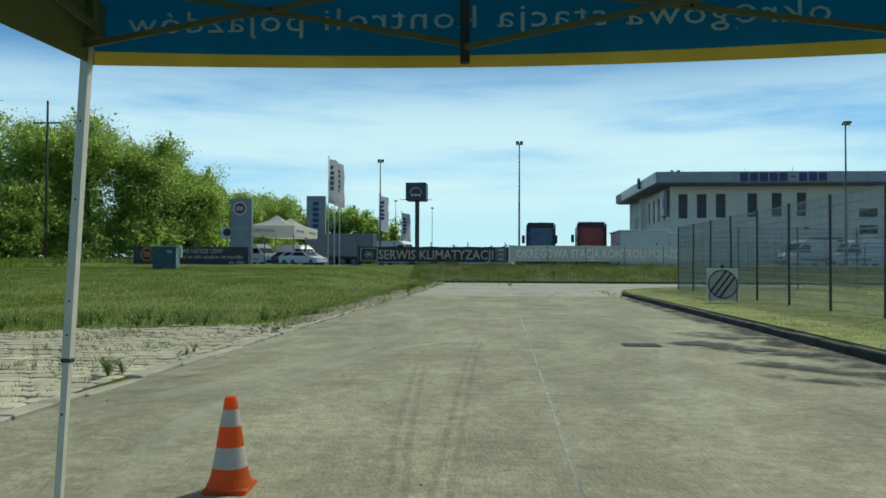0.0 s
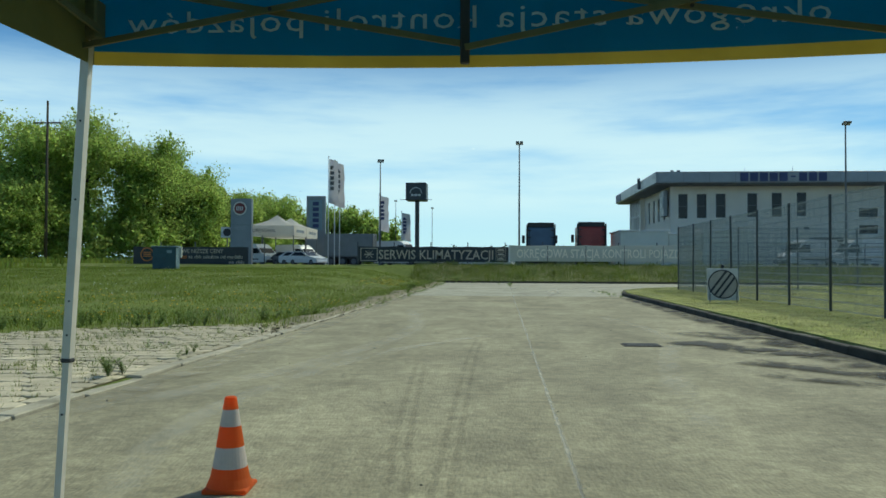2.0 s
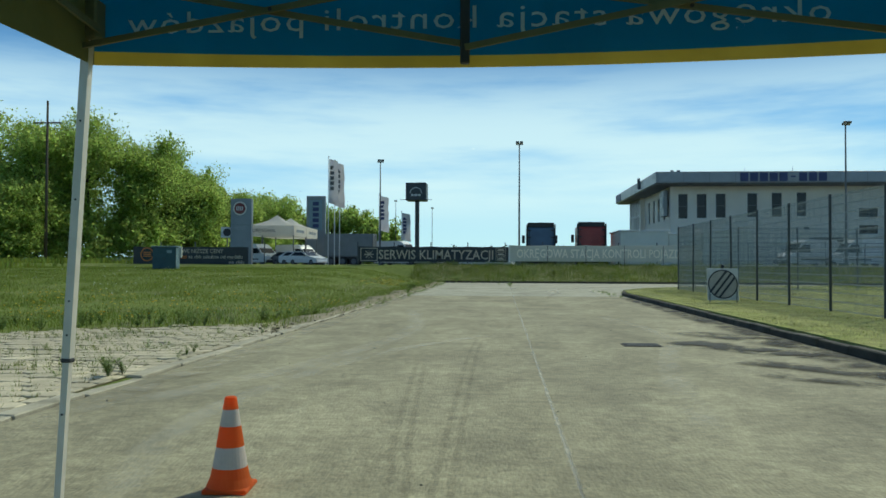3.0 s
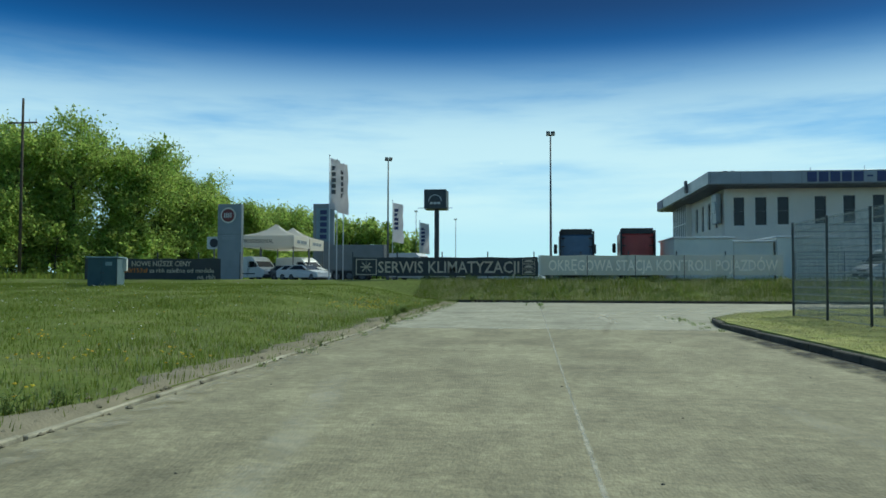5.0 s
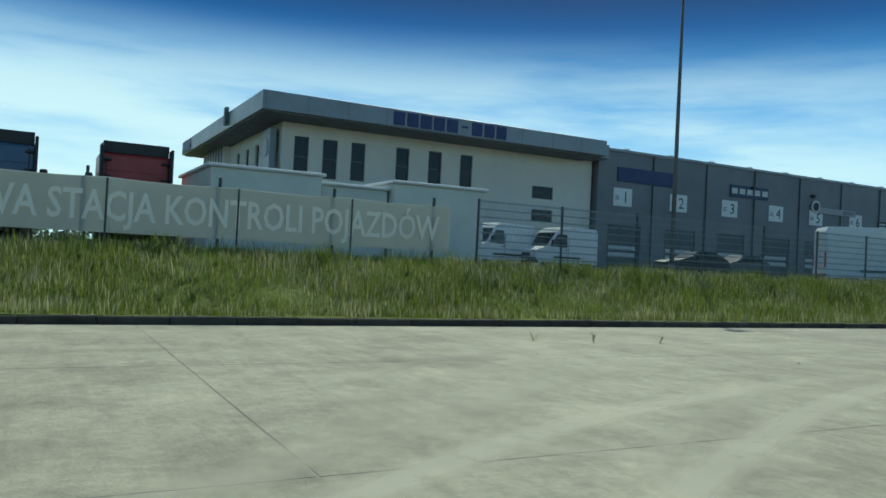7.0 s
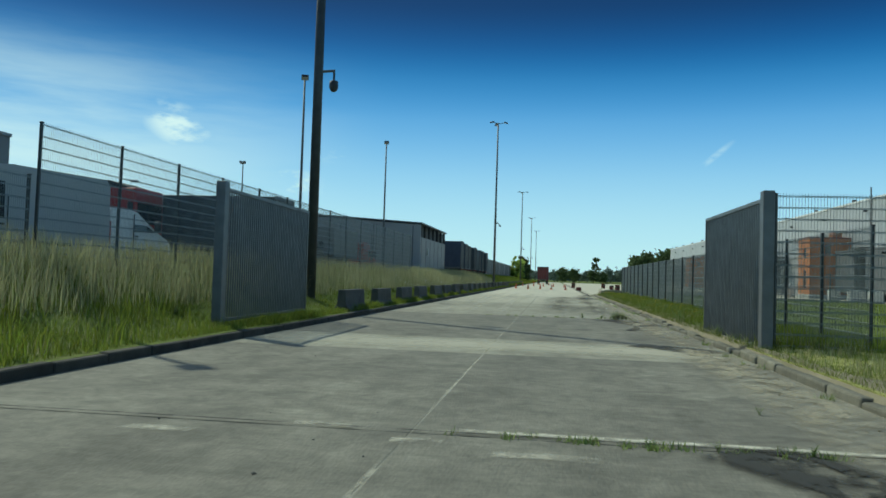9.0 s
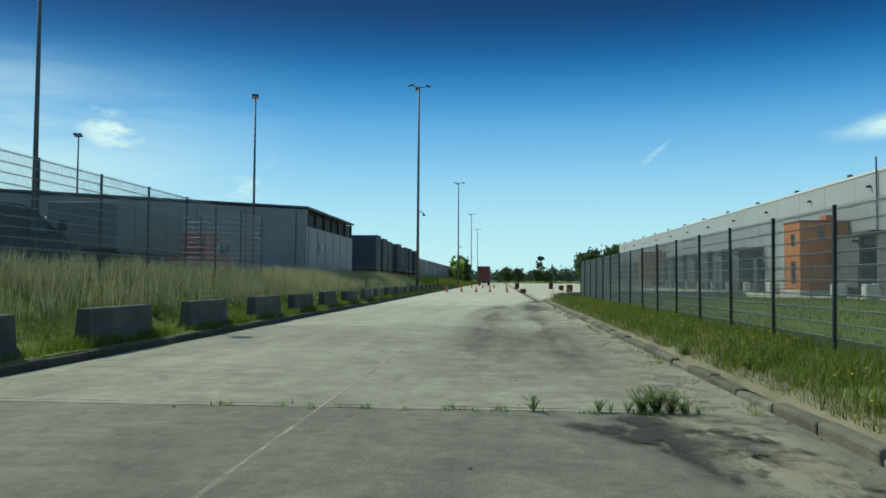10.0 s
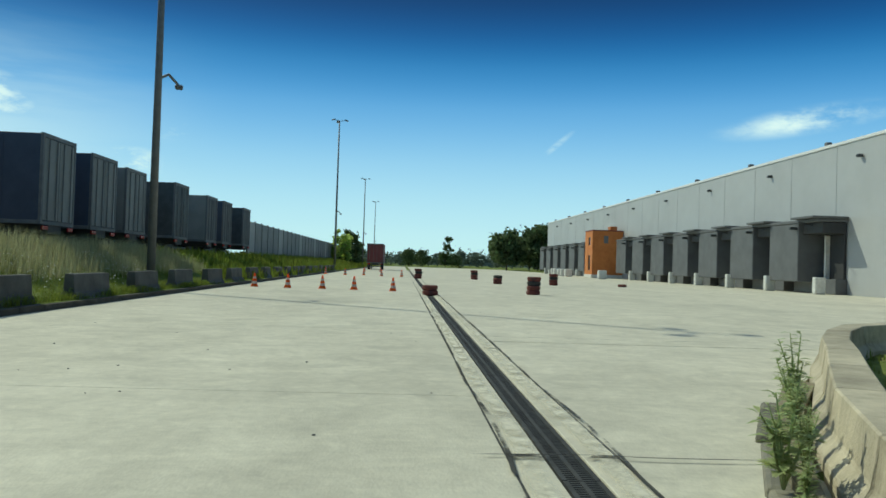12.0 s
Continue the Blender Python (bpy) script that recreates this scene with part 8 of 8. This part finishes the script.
def joint_tufts(x0, x1, y0, y1, n, hr, seed, label):
    """Sparse tufts of grass rooted in a joint of the concrete."""
    g = np.random.default_rng(seed)
    V, T = [], []
    for k in range(n):
        cx_, cy_ = g.uniform(x0, x1), g.uniform(y0, y1)
        for j in range(int(g.integers(8, 26))):
            a, h, w = g.uniform(0, 2 * np.pi), g.uniform(*hr), g.uniform(0.004, 0.009)
            px_, py_ = cx_ + g.normal(0, 0.035), cy_ + g.normal(0, 0.035)
            o = len(V)
            V += [(px_ - w * math.sin(a), py_ + w * math.cos(a), -0.01), (px_ + w * math.sin(a), py_ - w * math.cos(a), -0.01), (px_ + h * 0.7 * math.cos(a), py_ + h * 0.7 * math.sin(a), h)]
            T.append((o, o + 1, o + 2))
    tagged(new("joint_grass", tri_mesh("joint_grass", V, T, "weed")), label, "grass", kind="stuff")


joint_tufts(60.7, 60.92, 40.7, 46.0, 26, (0.02, 0.07), 71, "small grass tufts in an open joint")
joint_tufts(42.4, 42.6, 40.8, 44.5, 34, (0.02, 0.07), 72, "small grass tufts in an open joint")
joint_tufts(0.3, 0.55, 40.0, 46.5, 10, (0.04, 0.12), 73, "small grass tufts in an open joint")
joint_tufts(4.0, 4.5, 27.5, 34.0, 16, (0.03, 0.1), 74, "small grass tufts beside the kerb")
joint_tufts(-3.75, -3.4, 20.0, 47.0, 60, (0.04, 0.14), 75, "grass tufts along the road edge")
joint_tufts(44.0, 92.0, 40.6, 40.85, 60, (0.03, 0.1), 76, "grass tufts in the sand along the kerb")


def foliage(n_cl, per, centre_fn, spread, size, seed):
    g = np.random.default_rng(seed)
    V = []
    for k in range(n_cl):
        c = centre_fn(g)
        s = spread * g.uniform(0.6, 1.4)
        V.append(c[None] + g.normal(0, s, (per, 3)) * np.array([1, 1, 0.8]))
    c = np.concatenate(V)
    n = len(c)
    a = g.normal(0, 1, (n, 3))
    a /= np.linalg.norm(a, axis=1)[:, None]
    b = np.cross(a, g.normal(0, 1, (n, 3)))
    b /= np.linalg.norm(b, axis=1)[:, None] + 1e-6
    s = size * g.uniform(0.6, 1.4, n)[:, None]
    v = np.stack([c - a * s, c + b * s * 0.55, c + a * s, c - b * s * 0.55], 1)
    i = np.arange(n)[:, None] * 4
    t = np.concatenate([i + np.array([[0, 1, 2]]), i + np.array([[0, 2, 3]])], 1)
    return v, t


def tree(at, h, r, seed, leaf="leaf", label="leafy green deciduous tree in spring leaf", base=0.22, clusters=75, per=75, size=0.3, bare=0.0):
    t = thing("tree", at, random.uniform(0, 360), label, "tree", "trees beyond the meadow")
    g = np.random.default_rng(seed)
    bm = bm_new()
    bend = Vector((g.uniform(-0.05, 0.05) * h, g.uniform(-0.05, 0.05) * h, 0))
    p = Vector((0, 0, -0.3))
    pts = [p]
    for k in range(1, 6):
        pts.append(Vector((bend.x * (k / 5) ** 2, bend.y * (k / 5) ** 2, h * 0.82 * k / 5)))
    rad = h * 0.017
    for k in range(5):
        tube(bm, pts[k], pts[k + 1], rad * (1 - k * 0.17), rad * (1 - (k + 1) * 0.17), 9, False)
    limbs = []
    for k in range(13):
        u = g.uniform(base, 0.85)
        j = min(4, int(u / 0.82 * 5))
        s = pts[j].lerp(pts[j + 1], u / 0.82 * 5 - j if u < 0.82 else 1.0)
        a = g.uniform(0, 2 * np.pi)
        reach = r * g.uniform(0.55, 0.95) * (1.0 - 0.45 * max(0, u - 0.45))
        e = s + Vector((math.cos(a) * reach, math.sin(a) * reach, h * g.uniform(0.08, 0.22)))
        m = s.lerp(e, 0.5) + Vector((0, 0, h * 0.03))
        tube(bm, s, m, rad * 0.42, rad * 0.28, 6, False)
        tube(bm, m, e, rad * 0.28, rad * 0.08, 6, False)
        limbs += [(m, e)]
    part("trunk", bm, "bark", t, "dark bark")

    def centre(g):
        if g.uniform() < 0.62:
            m, e = limbs[int(g.integers(len(limbs)))]
            q = m.lerp(e, float(g.uniform(0.25, 1.08)))
            return np.array(q) + g.normal(0, r * 0.13, 3)
        th, z = g.uniform(0, 2 * np.pi), g.uniform(base, 1.0)
        k = r * math.sqrt(max(0.03, 1 - ((z - 0.5) / 0.56) ** 2)) * g.uniform(0.35, 1.0)
        return np.array([math.cos(th) * k + bend.x, math.sin(th) * k + bend.y, z * h * 0.97])

    v, f = foliage(clusters, per, centre, r * 0.14, size, seed)
    # upright shoots that roughen the outline
    sv, sf = [], []
    for k in range(clusters // 3):
        c = centre(g)
        if c[2] < 0.55 * h:
            continue
        top = c + np.array([g.normal(0, 0.25), g.normal(0, 0.25), g.uniform(0.05, 0.11) * h])
        m = 26
        u = g.uniform(0, 1, (m, 1))
        p = c + (top - c) * u + g.normal(0, 0.17, (m, 3)) * (1.2 - u)
        a = g.normal(0, 1, (m, 3)) * size * 0.7
        b_ = g.normal(0, 1, (m, 3)) * size * 0.45
        sv.append(np.stack([p - a, p + b_, p + a, p - b_], 1))
    if sv:
        sv = np.concatenate(sv)
        i0 = len(v) * 4 + np.arange(len(sv))[:, None] * 4
        f = np.concatenate([f, np.concatenate([i0 + np.array([[0, 1, 2]]), i0 + np.array([[0, 2, 3]])], 1)])
        v = np.concatenate([v, sv])
    part("crown", tri_mesh("crown", v, f, leaf), leaf, t)
    return t


for i, (x, y, h, r) in enumerate(((-67, 84, 18.5, 6.5), (-60.5, 87, 20.0, 6.0), (-54, 85, 18.0, 5.0), (-51.0, 91, 20.0, 5.5), (-46.3, 95, 17.2, 5.2), (-47.5, 104, 16.5, 5.5), (-43.0, 104, 13.5, 4.6), (-46, 113, 15.0, 5.0), (-41.5, 117, 11.5, 4.5), (-72, 96, 18, 6.5), (-59, 101, 17, 6.0), (-39, 127, 12.0, 4.5), (-54.5, 79, 10.5, 4.2), (-80, 80, 19, 7.0))):
    tree((x, y, 1.0), h * 0.94 - 0.5, r * 0.98, 500 + i, base=0.10, clusters=185, per=140, size=0.165)
for i, (x, y, h, r) in enumerate(((-64, 82, 6, 4.0), (-57, 82, 5.5, 3.6), (-50, 86, 5.5, 3.8), (-45, 92, 5.5, 3.6), (-42, 100, 5.5, 3.6), (-40, 108, 5, 3.6), (-72, 80, 6, 4.2), (-38, 118, 5, 3.6))):
    tree((x, y, 0.9), h, r, 600 + i, label="low green bush under the trees", base=0.05, clusters=60, per=70, size=0.24)
for i, (x, y, h, r) in enumerate(((-72, 162, 16, 7), (-64, 166, 15.5, 6.5), (-57, 170, 16, 6.5), (-50.5, 170, 16, 6.0), (-45, 174, 13.5, 6), (-38.5, 171, 13.8, 6), (-33, 173, 13.0, 5.5), (-27.5, 172, 10.0, 4.8), (-55, 150, 10, 5.5))):
    tree((x, y, 1.0), h - 1.0, r, 700 + i, label="distant leafy tree behind the car yard", base=0.05, clusters=90, per=80, size=0.32)
for i in range(24):
    x = 296 + (i % 12) * 7 + random.uniform(-3, 3)
    y = 16 - (i % 12) * 4.0 - (i // 12) * 9 + random.uniform(-2, 2)
    tree((x, y, 0.0), random.uniform(8.6, 11.6), 4.4, 800 + i, "leaf_dark", "dark pine in a distant copse", 0.18, 60, 60, 0.5)
for i, (x, y, h, r) in enumerate(((236, 51.5, 6.0, 1.6), (246, 51.8, 5.0, 1.5), (228, 53.0, 5.5, 2.0), (256, 51.5, 4.5, 1.4), (330, 36, 5.0, 2.4), (345, 28, 9.0, 2.0), (352, 40, 5, 3), (365, 24, 5, 3.5))):
    tree((x, y, 0.3), h, r, 900 + i, "leaf_dark" if i != 2 else "leaf", "small dark tree far along the road", 0.08, 40, 60, 0.28)


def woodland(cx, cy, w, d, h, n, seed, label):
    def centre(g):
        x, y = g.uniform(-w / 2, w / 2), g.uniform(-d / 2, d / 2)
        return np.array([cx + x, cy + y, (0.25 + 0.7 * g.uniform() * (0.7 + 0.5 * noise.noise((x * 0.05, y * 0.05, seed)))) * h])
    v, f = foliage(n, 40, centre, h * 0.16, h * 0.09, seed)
    tagged(new("far_wood", tri_mesh("far_wood", v, f, "hazed_leaf")), label, "woodland", kind="stuff")


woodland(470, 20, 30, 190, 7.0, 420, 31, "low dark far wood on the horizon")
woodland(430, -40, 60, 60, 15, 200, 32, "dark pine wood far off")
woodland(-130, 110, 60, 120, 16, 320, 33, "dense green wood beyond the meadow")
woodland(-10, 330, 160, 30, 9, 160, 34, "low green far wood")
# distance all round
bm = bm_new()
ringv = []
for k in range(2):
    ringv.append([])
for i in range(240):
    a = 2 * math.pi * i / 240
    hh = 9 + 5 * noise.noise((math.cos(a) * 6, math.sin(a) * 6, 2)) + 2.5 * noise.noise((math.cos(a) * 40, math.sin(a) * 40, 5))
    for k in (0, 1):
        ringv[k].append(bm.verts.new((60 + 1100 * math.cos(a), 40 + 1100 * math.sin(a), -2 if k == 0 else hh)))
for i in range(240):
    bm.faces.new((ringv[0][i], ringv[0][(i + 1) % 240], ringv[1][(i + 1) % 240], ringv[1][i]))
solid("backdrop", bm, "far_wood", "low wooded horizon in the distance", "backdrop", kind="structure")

# ---- openwork pavers beside the first road ----
pav = thing("pavement", label="openwork concrete pavers with grass in the gaps", category="pavement")
tagged(pav, kind="structure")
part("gravel_bed", prism(bm_new(), [(-12.5, 2.2), (-3.785, 2.2), (-3.785, 15.6), (-5.15, 13.9), (-7.4, 12.9), (-8.1, 11.8), (-12.5, 10.4)], -0.05, 0.017), "gap_soil", pav)
pbm = bm_new()
PAVER = [(-0.095, -0.127), (0.095, -0.127), (0.161, -0.078), (0.161, 0.078), (0.095, 0.127), (-0.095, 0.127), (-0.161, 0.078), (-0.161, -0.078)]
rings = [[pbm.verts.new((x * k, y * k, z)) for x, y in PAVER] for k, z in ((1.0, -0.09), (1.0, 0.02), (0.93, 0.03))]
for a, b in zip(rings, rings[1:]):
    for i in range(8):
        pbm.faces.new((a[i], a[(i + 1) % 8], b[(i + 1) % 8], b[i]))
pbm.faces.new(rings[2])
paver_mesh = mesh_of("paver", pbm)
paver_mesh.materials.append(M["paver"])
spots = []
for j in range(54):
    for i in range(27):
        x = -3.98 - i * 0.33 + (0.16 if j % 2 else 0)
        y = 2.2 + j * 0.262
        if x < -3.9 and y < np.interp(x, [-12, -8.1, -7.4, -5.15, -3.85], [10.5, 11.9, 13.0, 14.0, 16.2]) + random.uniform(-0.5, 0.2):
            spots.append((x, y))
spots.sort(key=lambda p: (p[0] + 4.5) ** 2 * 0.6 + (p[1] - 7) ** 2)
for j in range(1, 50, 2):
    ob = part("paver", paver_mesh, "paver", pav)
    ob.matrix_basis = pose(-3.882, 2.2 + j * 0.262, -0.004) @ Matrix.Diagonal((0.5, 1, 1, 1))
for x, y in spots[:275]:
    ob = part("paver", paver_mesh, "paver", pav)
    ob.matrix_basis = pose(x + random.uniform(-0.012, 0.012), y + random.uniform(-0.012, 0.012), random.uniform(-0.008, 0.004), random.uniform(-0.7, 0.7), random.uniform(-0.7, 0.7), random.uniform(-1.5, 1.5))
src = np.array([v.co[:] for v in paver_mesh.vertices])
polys = [tuple(p.vertices) for p in paver_mesh.polygons]
vv, ff = [], []
for x, y in spots[275:]:
    o = len(vv)
    dz = random.uniform(-0.01, 0.004)
    vv += [(a + x, b + y, c + dz) for a, b, c in src]
    ff += [tuple(q + o for q in p) for p in polys]
tagged(part("paver_field", raw("paver_field", vv, ff, "paver"), "paver", pav), kind="stuff")


def in_gaps(x, y):
    row = (y - 2.2) / 0.262
    u = (x + 3.98) / 0.165
    patchy = np.sin(x * 2.3 + 1.3 * np.sin(y * 1.9)) * np.sin(y * 3.1 + x) > -0.45
    return ~off_pavers(x, y) & patchy & (np.abs(row % 1 - 0.5) < 0.2) & (np.abs(u % 1 - 0.5) > 0.27)


blades(190000, (-12.5, -3.85), (2, 16.5), (0.06, 0.095), 0.013, "grass", "gap_grass", "short grass in the paver gaps", 41, clump=0.95, keep=in_gaps, lift=-0.03, lean=1.0)
blades(120000, (-12.5, -3.85), (2, 16.5), (0.055, 0.09), 0.012, "straw", "gap_grass", "dry grass in the paver gaps", 42, clump=0.8, keep=in_gaps, lift=-0.03, lean=1.0)
for i in range(30):
    x = random.uniform(-8, -4.0)
    weed((x, random.uniform(5, 13), 0.0), random.uniform(0.08, 0.2), 32, 950 + i, "small weed in a paver gap")
